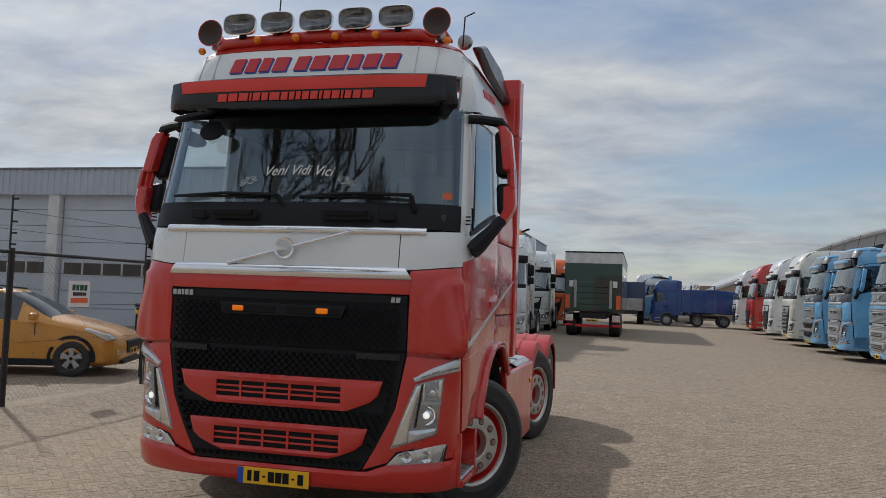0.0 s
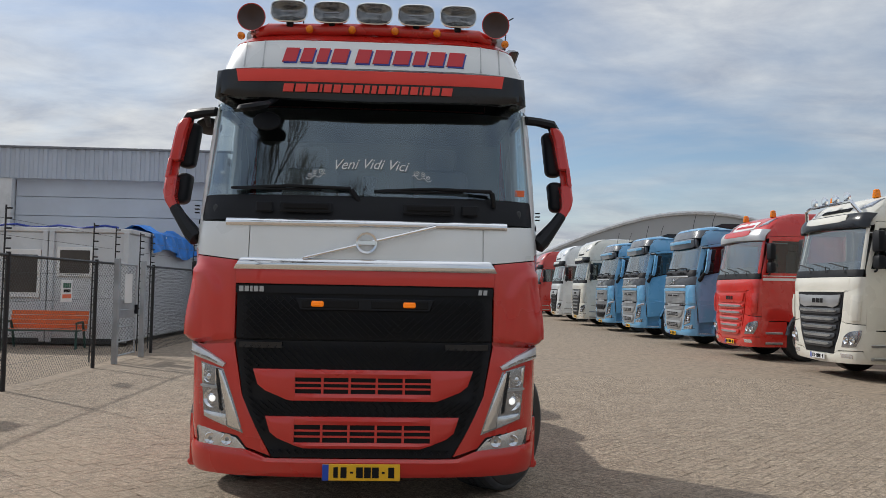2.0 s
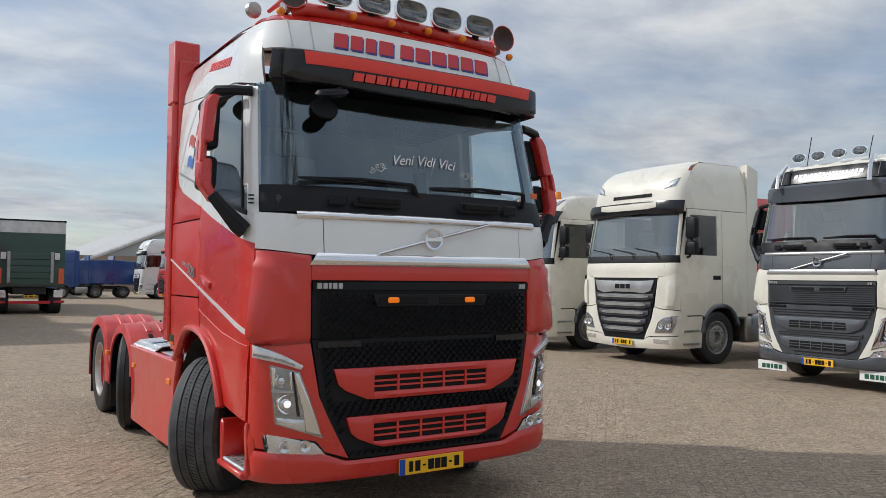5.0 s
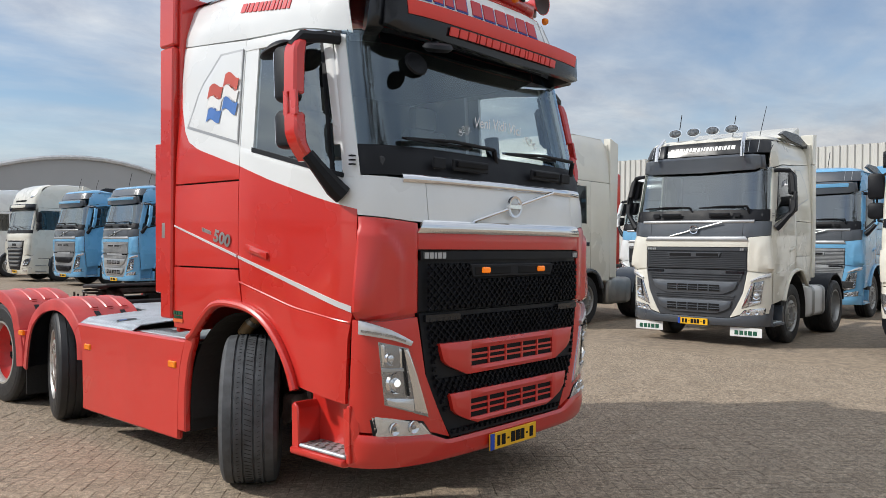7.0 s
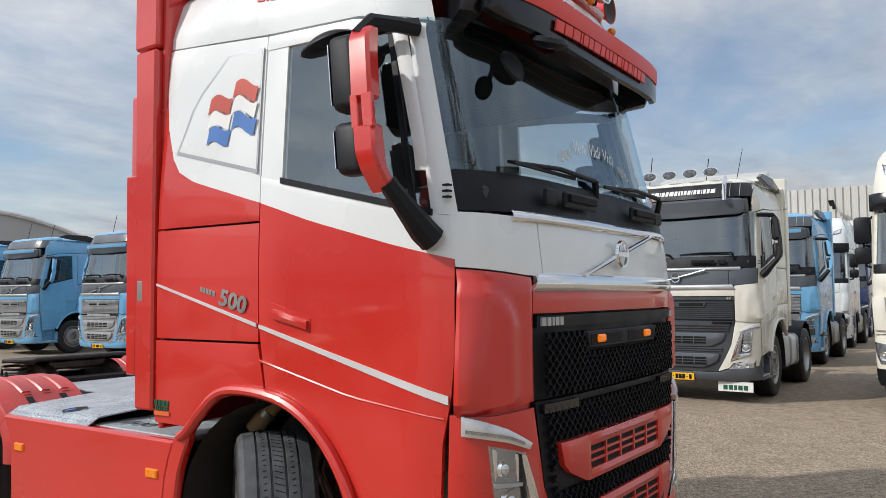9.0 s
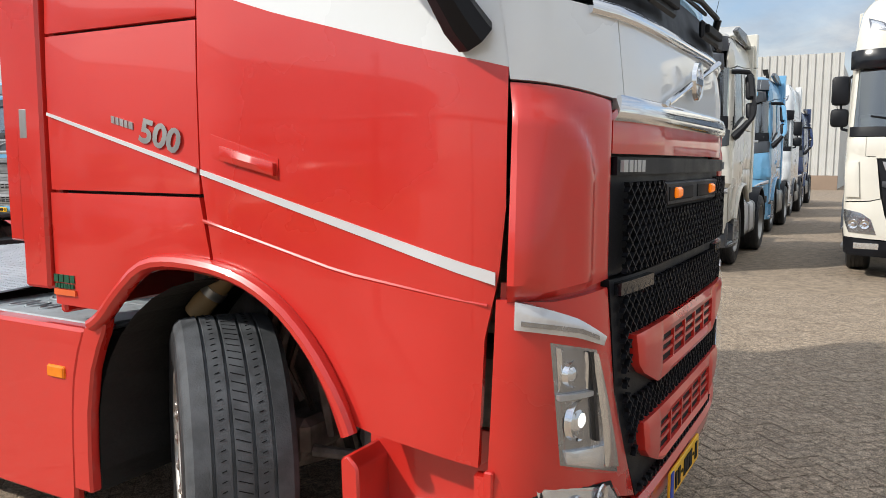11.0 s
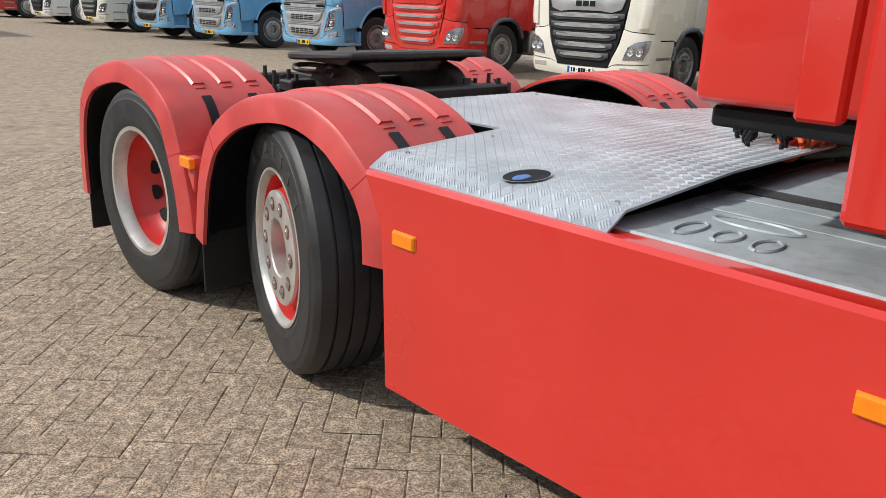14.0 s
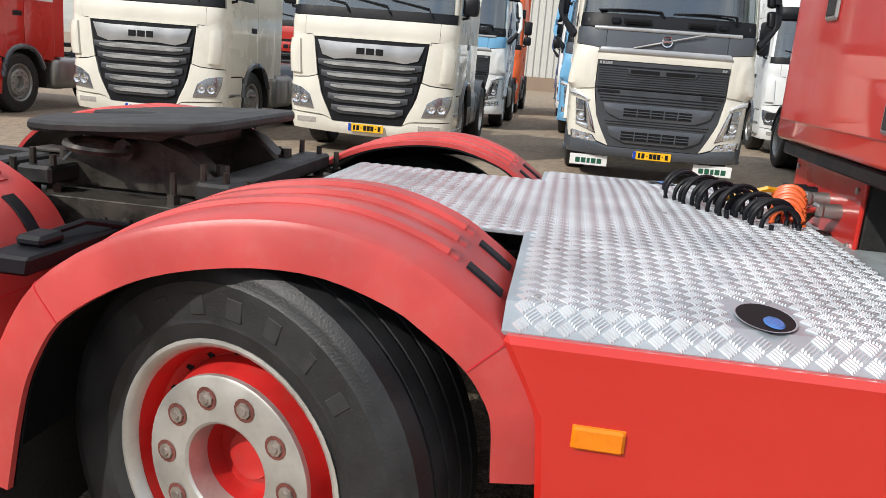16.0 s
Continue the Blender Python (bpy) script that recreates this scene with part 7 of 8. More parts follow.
wide_parked(facing_yard(8.5, 27.2), "light blue tractor unit with black grille", dict(BLUE_A, slat=BLACK), 0)
tall_cab(facing_yard(8.45, 31.8), "white tractor unit with dark visor in the row", DW, 0)
tall_cab(facing_yard(8.45, 37.3), "white tractor unit with dark slats in the row", DP, 0)
tall_cab(facing_yard(8.45, 44.0), "faded red tractor unit in the row", DF, 0)
tall_cab(facing_yard(8.45, 51.0), "white tractor unit at the far end of the row", DP, 0)
# second and third ranks behind the front row
wide_parked(facing_yard(15.6, 2.8), "light blue tractor unit with black grille, second rank", dict(BLUE_A, slat=BLACK), 1)
tall_cab(facing_yard(22.2, 3.0), "white tractor unit in the third rank", DP, 0)
wide_parked(facing_yard(28.8, 3.2), "navy blue tractor unit in the rear rank", BLUE_N, 0)
wide_parked(facing_yard(15.7, 6.6), "white and blue tractor unit, second rank", dict(WHITE_V, band=LIGHT_BLUE), 0)
tall_cab(facing_yard(22.3, 6.7), "orange tractor unit in the third rank", DO, 0)
tall_cab(facing_yard(15.6, 10.4), "faded red tractor unit, second rank", DF, 0)
tall_cab(facing_yard(9.2, -1.45), "cream-white tractor unit beside the open lane", dict(DW, lower=BLACK), 1)
tall_cab(facing_yard(15.8, -1.7), "white tractor unit, second rank beside the lane", DP, 0)
# along the long workshop, noses to the road
tall_cab(pose(-3.0, 23.9, 0), "white tractor unit parked behind the blue van", DP, 1, beacons=True)
tall_cab(pose(-3.3, 34.5, 0), "white tractor unit parked along the workshop", DP, 0)
tall_cab(pose(-3.1, 43.0, 0), "orange and red tractor unit along the workshop", DO, 0)


# ---- ground ----
def yard_material():
    m = bpy.data.materials.new("brick_paving_far")
    m.use_nodes = True
    n, l = m.node_tree.nodes, m.node_tree.links
    b = n["Principled BSDF"]
    b.inputs["Roughness"].default_value = 0.88
    co, mp, br = n.new("ShaderNodeTexCoord"), n.new("ShaderNodeMapping"), n.new("ShaderNodeTexBrick")
    mp.inputs["Rotation"].default_value = (0, 0, radians(45))
    l.new(co.outputs["Object"], mp.inputs[0])
    l.new(mp.outputs[0], br.inputs["Vector"])
    br.inputs["Scale"].default_value = 1.0
    br.inputs["Brick Width"].default_value, br.inputs["Row Height"].default_value = 0.21, 0.105
    br.inputs["Mortar Size"].default_value, br.inputs["Mortar Smooth"].default_value = 0.005, 0.3
    br.inputs["Color1"].default_value, br.inputs["Color2"].default_value = (0.292, 0.230, 0.168, 1), (0.258, 0.202, 0.148, 1)
    br.inputs["Mortar"].default_value = (0.222, 0.175, 0.128, 1)
    big, big2, mixa, mixb = n.new("ShaderNodeTexNoise"), n.new("ShaderNodeTexNoise"), n.new("ShaderNodeMix"), n.new("ShaderNodeMix")
    big.inputs["Scale"].default_value, big.inputs["Detail"].default_value, big.inputs["Roughness"].default_value = 0.22, 8, 0.65
    big2.inputs["Scale"].default_value, big2.inputs["Detail"].default_value, big2.inputs["Roughness"].default_value = 1.4, 9, 0.7
    for q in (big, big2):
        l.new(co.outputs["Object"], q.inputs["Vector"])
    ra, rb = n.new("ShaderNodeMapRange"), n.new("ShaderNodeMapRange")
    ra.inputs["From Min"].default_value, ra.inputs["From Max"].default_value, ra.inputs["To Max"].default_value = 0.42, 0.66, 0.75
    rb.inputs["From Min"].default_value, rb.inputs["From Max"].default_value, rb.inputs["To Max"].default_value = 0.55, 0.72, 0.6
    l.new(big.outputs["Fac"], ra.inputs["Value"])
    l.new(big2.outputs["Fac"], rb.inputs["Value"])
    mixa.data_type = mixb.data_type = "RGBA"
    mixa.inputs["B"].default_value, mixb.inputs["B"].default_value = (0.304, 0.236, 0.165, 1), (0.118, 0.098, 0.080, 1)
    l.new(ra.outputs[0], mixa.inputs["Factor"])
    l.new(br.outputs["Color"], mixa.inputs["A"])
    l.new(rb.outputs[0], mixb.inputs["Factor"])
    l.new(mixa.outputs["Result"], mixb.inputs["A"])
    mid, rm, hv = n.new("ShaderNodeTexNoise"), n.new("ShaderNodeMapRange"), n.new("ShaderNodeHueSaturation")
    mid.inputs["Scale"].default_value, mid.inputs["Detail"].default_value, mid.inputs["Roughness"].default_value = 7.0, 10, 0.8
    l.new(co.outputs["Object"], mid.inputs["Vector"])
    rm.inputs["From Min"].default_value, rm.inputs["From Max"].default_value = 0.36, 0.64
    rm.inputs["To Min"].default_value, rm.inputs["To Max"].default_value = 0.62, 1.38
    l.new(mid.outputs["Fac"], rm.inputs["Value"])
    l.new(rm.outputs[0], hv.inputs["Value"])
    l.new(mixb.outputs["Result"], hv.inputs["Color"])
    l.new(tan_patched(n, l, hv.outputs[0]), b.inputs["Base Color"])
    fine, addn, bump = n.new("ShaderNodeTexNoise"), n.new("ShaderNodeMath"), n.new("ShaderNodeBump")
    fine.inputs["Scale"].default_value, fine.inputs["Detail"].default_value = 45, 6
    l.new(co.outputs["Object"], fine.inputs["Vector"])
    addn.operation = "SUBTRACT"
    l.new(fine.outputs["Fac"], addn.inputs[0])
    l.new(br.outputs["Fac"], addn.inputs[1])
    bump.inputs["Strength"].default_value, bump.inputs["Distance"].default_value = 0.45, 0.006
    l.new(addn.outputs[0], bump.inputs["Height"])
    l.new(bump.outputs[0], b.inputs["Normal"])
    return m


bm = bmesh.new()
bmesh.ops.create_grid(bm, x_segments=20, y_segments=20, size=900)
ground = whole("ground", bm, yard_material(), "brown-grey brick paved truck yard", "ground", kind="structure")

# ---- workshop building ----
CLAD = material("grey_cladding", (0.42, 0.46, 0.53), 0.5, 0.1, vary=0.06, scale=0.6, dirt=0.12)
DOORS = material("grey_door_panels", (0.47, 0.51, 0.58), 0.5, vary=0.05, scale=0.8, dirt=0.1)
COLUMN = material("pale_concrete", (0.62, 0.63, 0.64), 0.75, vary=0.1, scale=2, grain=0.2, dirt=0.2)
WALL_GREY = material("grey_wall", (0.47, 0.51, 0.57), 0.7, vary=0.08, scale=1, dirt=0.2)
BROWN_WALL = material("brown_brick_infill", (0.20, 0.135, 0.09), 0.85, vary=0.3, scale=9, grain=0.4)
WINDOW_DARK = material("dark_window", (0.05, 0.04, 0.035), 0.12, vary=0.3, scale=1)
ROOF_DARK = material("dark_roof", (0.06, 0.065, 0.075), 0.8, vary=0.2)
BX, BY, BTOP, BBAND = -5.7, 21.2, 5.98, 4.98
bm = box((BX - 20.0, BY + 20.2, BTOP / 2 - 0.1), (39.6, 39.8, BTOP - 0.3))
whole("workshop_wall", bm, WALL_GREY, "long grey workshop building with overhead doors", "building", kind="structure")
roof = whole("workshop_roof", box((BX - 20, BY + 20.2, BTOP - 0.1), (39.8, 39.9, 0.12)), ROOF_DARK, "flat dark workshop roof", "roof", kind="structure")


def corrugated(name, length, z0, z1, pitch, depth, mat, m, label, thick=0.06):
    """A run of ribbed sheet along x, its face at y = 0 looking to -y."""
    poly = []
    x = 0.0
    while x < length - 1e-6:
        for dx, y in ((0.0, 0.0), (pitch * 0.4, 0.0), (pitch * 0.5, -depth), (pitch * 0.9, -depth)):
            poly.append((min(length, x + dx), y))
        x += pitch
    poly += [(length, 0.0)]
    b = bmesh.new()
    rows = [[b.verts.new((p, q, z)) for p, q in poly] for z in (z0, z1)]
    for i in range(len(poly) - 1):
        b.faces.new((rows[0][i], rows[0][i + 1], rows[1][i + 1], rows[1][i]))
    back = [[b.verts.new((p, thick, z)) for p in (0, length)] for z in (z0, z1)]
    b.faces.new((back[0][0], back[1][0], back[1][1], back[0][1]))
    b.faces.new([rows[1][i] for i in range(len(poly))] + [back[1][1], back[1][0]])
    b.faces.new([rows[0][i] for i in range(len(poly))][::-1] + [back[0][0], back[0][1]])
    return whole(name, b, mat, label, "cladding", m, kind="structure", angle=20)


corrugated("fascia_front", 40.0, BBAND, BTOP, 0.30, 0.035, CLAD, pose(BX - 40.0, BY - 0.32, 0), "grey ribbed metal fascia")
corrugated("fascia_side", 40.0, BBAND, BTOP, 0.30, 0.035, CLAD, pose(BX + 0.32, BY - 0.32, 0, 0, 0, 90), "grey ribbed metal fascia")
whole("fascia_corner", box((BX + 0.26, BY - 0.27, (BBAND + BTOP) / 2), (0.16, 0.14, BTOP - BBAND + 0.02), 0.01), CLAD, "fascia corner trim", "trim", kind="structure")
bm = box((BX - 19.8, BY - 0.33, BTOP + 0.03), (40.4, 0.14, 0.07), 0.01)
box((BX + 0.33, BY + 19.7, BTOP + 0.03), (0.14, 40.2, 0.07), 0.01, bm)
whole("fascia_cap", bm, material("cap_grey", (0.16, 0.17, 0.19), 0.5), "dark roof edge cap", "trim", kind="structure")
for i, x in enumerate((-5.95, -12.9, -19.9, -26.9, -33.9)):
    whole("column", box((x, BY - 0.12, BBAND / 2), (0.5, 0.36, BBAND), 0.01), COLUMN, "pale concrete column between overhead doors", "column", kind="structure", group="columns")
for x in (-9.4, -16.4, -23.4, -30.4):
    d = thing("overhead_door", "closed grey sectional overhead door with a window strip", "door", kind="structure", group="overhead doors")
    for k in range(8):
        part("door_section", box((x, BY - 0.02, 0.315 + k * 0.63), (6.42, 0.09, 0.615), 0.008), DOORS, d)
    for k in range(7):
        w = part("window_pane", box((x - 2.64 + k * 0.88, BY - 0.075, 2.13), (0.80, 0.02, 0.46), 0.02), WINDOW_DARK, d)
        part("window_frame", box((x - 2.64 + k * 0.88, BY - 0.07, 2.13), (0.87, 0.015, 0.53), 0.02), COLUMN, w)
for k in range(9):
    y = BY + 0.2 + k * 4.4
    whole("column", box((BX + 0.12, y, BBAND / 2), (0.36, 0.34, BBAND), 0.01), COLUMN, "pale concrete column on the long side", "column", kind="structure", group="columns")
    if k == 8:
        break
    whole("wall_panel", box((BX + 0.06, y + 2.2, 1.6), (0.10, 4.02, 3.2), 0.01), BROWN_WALL, "brown infill panel between columns", "wall", kind="structure", group="infill panels")
    w = thing("strip_window", "high strip window with pale frame", "window", kind="structure", group="strip windows")
    part("window_frame", box((BX + 0.04, y + 2.2, 4.12), (0.10, 4.02, 1.8), 0.01), COLUMN, w)
    for q in range(5):
        part("window_pane", box((BX + 0.085, y + 0.62 + q * 0.79, 4.0), (0.03, 0.70, 1.3), 0.01), WINDOW_DARK, w)


def flood_lamp(x, y, z, way):
    t = thing("flood_lamp", "dark wall flood lamp on a bracket", "lamp", pose(x, y, z, 0, 0, way), "wall flood lamps")
    part("wall_plate", box((0, 0.02, 0), (0.2, 0.05, 0.24), 0.01), BLACK, t)
    part("lamp_arm", tube([(0, 0, 0), (0, -0.3, 0.05), (0, -0.55, 0.16)], 0.03, 8), BLACK, t)
    part("lamp_head", prism([(-0.45, 0.08), (-1.15, 0.36), (-1.2, 0.32), (-1.1, 0.24), (-0.5, 0.02)], "x", -0.16, 0.16, 0.02), BLACK, t)


for y in (24.0, 28.4, 32.8, 37.2, 41.6):
    flood_lamp(BX + 0.40, y, 5.4, 90)
flood_lamp(-15.0, BY - 0.36, 5.45, 25)
flood_lamp(-29.0, BY - 0.36, 5.45, 25)
whole("wall_camera", box((BX - 0.1, BY - 0.42, 5.3), (0.14, 0.22, 0.12), 0.03), SIGN_WHITE, "small white wall camera", "camera")

# ---- site office ----
CABIN = material("cabin_white", (0.60, 0.62, 0.64), 0.55, vary=0.06, scale=1, dirt=0.15)


def cabin(x0, x1, y0, y1, label, holes):
    t = thing("site_cabin", label, "cabin", group="site cabins")
    part("cabin_body", box(((x0 + x1) / 2, (y0 + y1) / 2, 1.5), (x1 - x0, y1 - y0, 2.75), 0.03), CABIN, t)
    part("cabin_roof", box(((x0 + x1) / 2, (y0 + y1) / 2, 2.93), (x1 - x0 + 0.08, y1 - y0 + 0.08, 0.12), 0.02), COLUMN, t)
    for x in (x0 + 0.06, x1 - 0.06):
        part("corner_post", box((x, y0 - 0.02, 1.5), (0.13, 0.10, 2.8), 0.01), CABIN, t)
    part("floor_rail", box(((x0 + x1) / 2, y0 + 0.02, 0.12), (x1 - x0, 0.1, 0.14), 0.01), FRAME_BLACK, t)
    for cx, z0, z1, w, name in holes:
        o = part(name, box((cx, y0 - 0.025, (z0 + z1) / 2), (w, 0.05, z1 - z0), 0.01), SIGN_WHITE, t)
        part("pane", box((cx, y0 - 0.052, (z0 + z1) / 2 + (0.2 if name == "door" else 0)), (w - 0.16, 0.02, (z1 - z0) * (0.5 if name == "door" else 0.78)), 0.005), WINDOW_DARK, o)
    return t


cabin(-11.15, -8.77, 15.0, 21.0, "white site office cabin with a large dark window", [(-9.4, 1.2, 2.42, 0.95, "window")])
cabin(-8.73, -6.75, 15.0, 21.0, "white site office cabin with a small window", [(-8.08, 1.75, 2.5, 0.9, "window")])
nb = whole("office_sign", box((-10.45, 14.94, 2.05), (0.86, 0.03, 0.85), 0.005), SIGN_WHITE, "white office sign with lettering bars", "sign")
marks_on(nb, "sign_lettering", [0.8, 0.8, 0.9, 0.8], 0.17, lambda x, z: (Vector((-10.45 + x, 14.92, 2.27 + z)), Vector((0, -1, 0))), SIGN_GREEN)
marks_on(nb, "sign_band", [4.2], 0.12, lambda x, z: (Vector((-10.45 + x, 14.92, 1.98 + z)), Vector((0, -1, 0))), SIGN_ORANGE)
bm = letters("OFFICE", 0.24)
bm.transform(Matrix.Translation((-10.45, 14.918, 1.66)) @ Matrix.Rotation(radians(90), 4, "X"))
part("sign_word", bm, INK_VOID, nb, "black word on the sign")
un = whole("unit_sign", box((-10.88, 14.95, 2.62), (0.4, 0.02, 0.36), 0.005), SIGN_WHITE, "small white unit number board", "sign")
marks_on(un, "unit_lettering", [0.3, 0.6], 0.2, lambda x, z: (Vector((-10.88 + x, 14.935, 2.52 + z)), Vector((0, -1, 0))), SIGN_BLUE)
tp = bmesh.new()
rows = []
for i in range(41):
    y = 16.5 + 4.1 * i / 40
    row = []
    for k in range(13):
        u = k / 12
        wave = 0.05 * math.sin(y * 5.1 + 3 * u) + 0.03 * math.sin(y * 11.3 - 5 * u)
        if u < 0.4:
            row.append(tp.verts.new((-7.6 + 0.9 * u / 0.4, y, 3.03 + 0.16 * math.sin(math.pi * u / 0.4) ** 2 * (1 + 0.5 * math.sin(y * 2.3)) + wave * 0.5)))
        else:
            d = (u - 0.4) / 0.6
            row.append(tp.verts.new((-6.66 + 0.10 * d + wave, y, 3.02 - (0.55 + 0.12 * math.sin(y * 1.7)) * d)))
    rows.append(row)
for a, b in zip(rows, rows[1:]):
    for k in range(12):
        tp.faces.new((a[k], a[k + 1], b[k + 1], b[k]))
whole("tarpaulin", tp, material("blue_tarp", (0.02, 0.19, 0.62), 0.5, vary=0.2, scale=4), "crumpled blue tarpaulin over the cabin roof edge", "tarpaulin")
bm = tube([(-11.1 + 0.31 * i, 15.05 + 0.1 * math.sin(i), 3.02 + 0.04 * math.sin(i * 1.7)) for i in range(14)], 0.03, 6)
whole("roof_hose", bm, SIGN_BLUE, "blue hose lying on the cabin roof", "hose")

# bench and bin
bench = thing("bench", "orange slatted bench with green cast legs", "bench", pose(-8.4, 14.2, 0))
ORANGE_SLAT = material("orange_bench", (0.78, 0.15, 0.03), 0.5, vary=0.08)
GREEN_IRON = material("green_iron", (0.01, 0.06, 0.045), 0.5)
for k in range(4):
    part("back_slat", box((0, 0.16 + 0.03 * k, 0.52 + 0.11 * k), (1.85, 0.03, 0.10), 0.008), ORANGE_SLAT, bench)
for k in range(4):
    part("seat_slat", box((0, -0.28 + 0.12 * k, 0.44), (1.85, 0.11, 0.03), 0.008), GREEN_IRON if k < 2 else ORANGE_SLAT, bench)
for x in (-0.85, 0.85):
    part("bench_leg", tube([(x, -0.3, 0.0), (x, -0.3, 0.42), (x, -0.3, 0.62), (x, 0.05, 0.64), (x, 0.14, 0.45), (x, 0.25, 0.0)], 0.03, 8), GREEN_IRON, bench)
binn = thing("waste_bin", "black and yellow square waste bin", "bin", pose(-10.5, 13.9, 0))
part("bin_body", box((0, 0, 0.5), (0.62, 0.6, 1.0), 0.03), BLACK, binn)
part("bin_band", box((0, 0, 0.88), (0.64, 0.62, 0.14), 0.02), PLATE_YELLOW, binn)
part("bin_band", box((0, 0, 0.1), (0.64, 0.62, 0.12), 0.02), PLATE_YELLOW, binn)
part("bin_lid", box((0, 0, 1.06), (0.68, 0.66, 0.09), 0.03), BLACK, binn)
part("bin_label", box((-0.12, -0.31, 0.6), (0.2, 0.02, 0.22), 0.004), PLATE_YELLOW, binn)

# ---- chain-link fence with a gate ----
FX = -5.58
WIRE = material("dark_coated_wire", (0.07, 0.073, 0.075), 0.5, 0.4)
POST = material("black_post", (0.012, 0.012, 0.013), 0.45, vary=0.2)
fence = thing("chain_link_fence", "black chain-link fence with tall posts", "fence")
for y in (-2.3, 0.65, 3.6, 6.52, 9.85, 11.0, 12.5, 13.25, 17.0, 20.7):
    p = part("fence_post", rod((FX, y, 0), (FX, y, 2.05), 0.035, None, 10), POST, fence)
    part("alarm_rod", rod((FX - 0.09, y + 0.05, 0.1), (FX - 0.09, y + 0.05, 2.75), 0.013, None, 6), POST, p)
    ins = bmesh.new()
    for k in range(17):
        box((FX - 0.05, y + 0.05, 0.3 + 0.15 * k), (0.10, 0.02, 0.025), 0, ins)
    part("insulator_row", ins, POST, p, kind="stuff")
for y0, y1 in ((-2.3, 10.9), (12.5, 20.7)):
    part("top_rail", rod((FX, y0, 2.0), (FX, y1, 2.0), 0.024, None, 8), POST, fence)
    for z in (0.35, 0.8, 1.3, 1.75, 2.3, 2.55):
        part("alarm_wire", rod((FX - 0.10, y0, z), (FX - 0.10, y1, z), 0.003, None, 4), WIRE, fence)


def mesh_wire(y0, y1, z0, z1, step, m=None):
    b = bmesh.new()
    r, h = 0.0022, z1 - z0
    k = y0 - h
    while k < y1:
        for s in (1, -1):
            a, c = (k, z0), (k + h, z1)
            if a[0] < y0:
                a = (y0, z0 + y0 - k)
            if c[0] > y1:
                c = (y1, z0 + y1 - k)
            if a[0] >= c[0]:
                continue
            za, zc = (a[1], c[1]) if s > 0 else (z0 + z1 - a[1], z0 + z1 - c[1])
            q = [b.verts.new(v) for v in ((r * s, a[0] - r, za), (r * s, a[0] + r, za), (r * s, c[0] + r, zc), (r * s, c[0] - r, zc))]
            b.faces.new(q)
            q2 = [b.verts.new(v) for v in ((r * s - r, a[0], za), (r * s + r, a[0], za), (r * s + r, c[0], zc), (r * s - r, c[0], zc))]
            b.faces.new(q2)
        k += step
    if m is not None:
        b.transform(m)
    return b


for y0, y1 in ((-2.3, 10.9), (12.5, 20.7)):
    part("mesh_wire", mesh_wire(y0, y1, 0.05, 2.0, 0.085, Matrix.Translation((FX, 0, 0))), WIRE, fence, kind="stuff")
gate = thing("steel_gate", "galvanised steel mesh gate between black posts", "gate")
GALV = material("galvanised_steel", (0.40, 0.42, 0.44), 0.45, 0.6, vary=0.15)
for y in (10.62, 12.2):
    part("gate_post", box((FX + 0.12, y, 1.05), (0.10, 0.10, 2.1), 0.008), GALV, gate)
for y in (11.1, 12.1):
    part("gate_upright", rod((FX, y, 0.1), (FX, y, 2.0), 0.022, None, 8), GALV, gate)
for z in (0.12, 0.4, 0.7, 1.05, 2.0):
    part("gate_bar", rod((FX, 11.1, z), (FX, 12.1, z), 0.02, None, 8), GALV, gate)
part("gate_plate", box((FX, 11.6, 1.08), (0.02, 0.9, 0.4), 0.004), GALV, gate)
part("mesh_wire", mesh_wire(11.1, 12.1, 0.1, 2.0, 0.085, Matrix.Translation((FX, 0, 0))), WIRE, gate, kind="stuff")
part("gate_lock", box((FX + 0.04, 12.05, 1.05), (0.06, 0.07, 0.2), 0.01), BLACK, gate)
part("gate_notice", box((FX + 0.03, 11.55, 1.5), (0.01, 0.42, 0.62), 0.002), SIGN_WHITE, gate)


def fence_sign(y, z, w, h):
    t = whole("fence_sign", box((FX + 0.03, y, z), (0.012, w, h), 0.003), SIGN_WHITE, "small white sign with green and orange bars on the fence", "sign", group="fence signs")
    marks_on(t, "sign_lettering", [0.8, 0.8, 0.95, 0.8], h * 0.22, lambda x, q: (Vector((FX + 0.037, y + x * 0.9, z + h * 0.14 + q)), Vector((1, 0, 0))), SIGN_GREEN)
    marks_on(t, "sign_word", [0.7, 0.7, 0.7, 0.7, 0.4, 0.7, 0.7], h * 0.13, lambda x, q: (Vector((FX + 0.037, y + x * 0.9, z - h * 0.06 + q)), Vector((1, 0, 0))), INK_VOID)
    marks_on(t, "sign_band", [w * 0.8 / (h * 0.18)], h * 0.18, lambda x, q: (Vector((FX + 0.037, y + x, z - h * 0.33 + q)), Vector((1, 0, 0))), SIGN_ORANGE)


fence_sign(4.87, 1.46, 0.44, 0.38)
fence_sign(8.5, 1.46, 0.44, 0.38)

# ---- big halls ----
HALL = material("grey_hall_roof", (0.40, 0.41, 0.42), 0.7, vary=0.08, scale=0.1)
BROWN_HALL = material("brown_hall_wall", (0.30, 0.22, 0.16), 0.85, vary=0.12, scale=0.3)
bm = bmesh.new()
prof = [(8.0 + 46.0 * i / 24, 2.0 + 8.0 * math.sin(math.pi * (0.04 + 0.90 * i / 24)) ** 1.3) for i in range(25)]
prism([(8.0, 0.0)] + prof + [(54.0, 0.0)], "y", 76.0, 130.0, 0, bm)
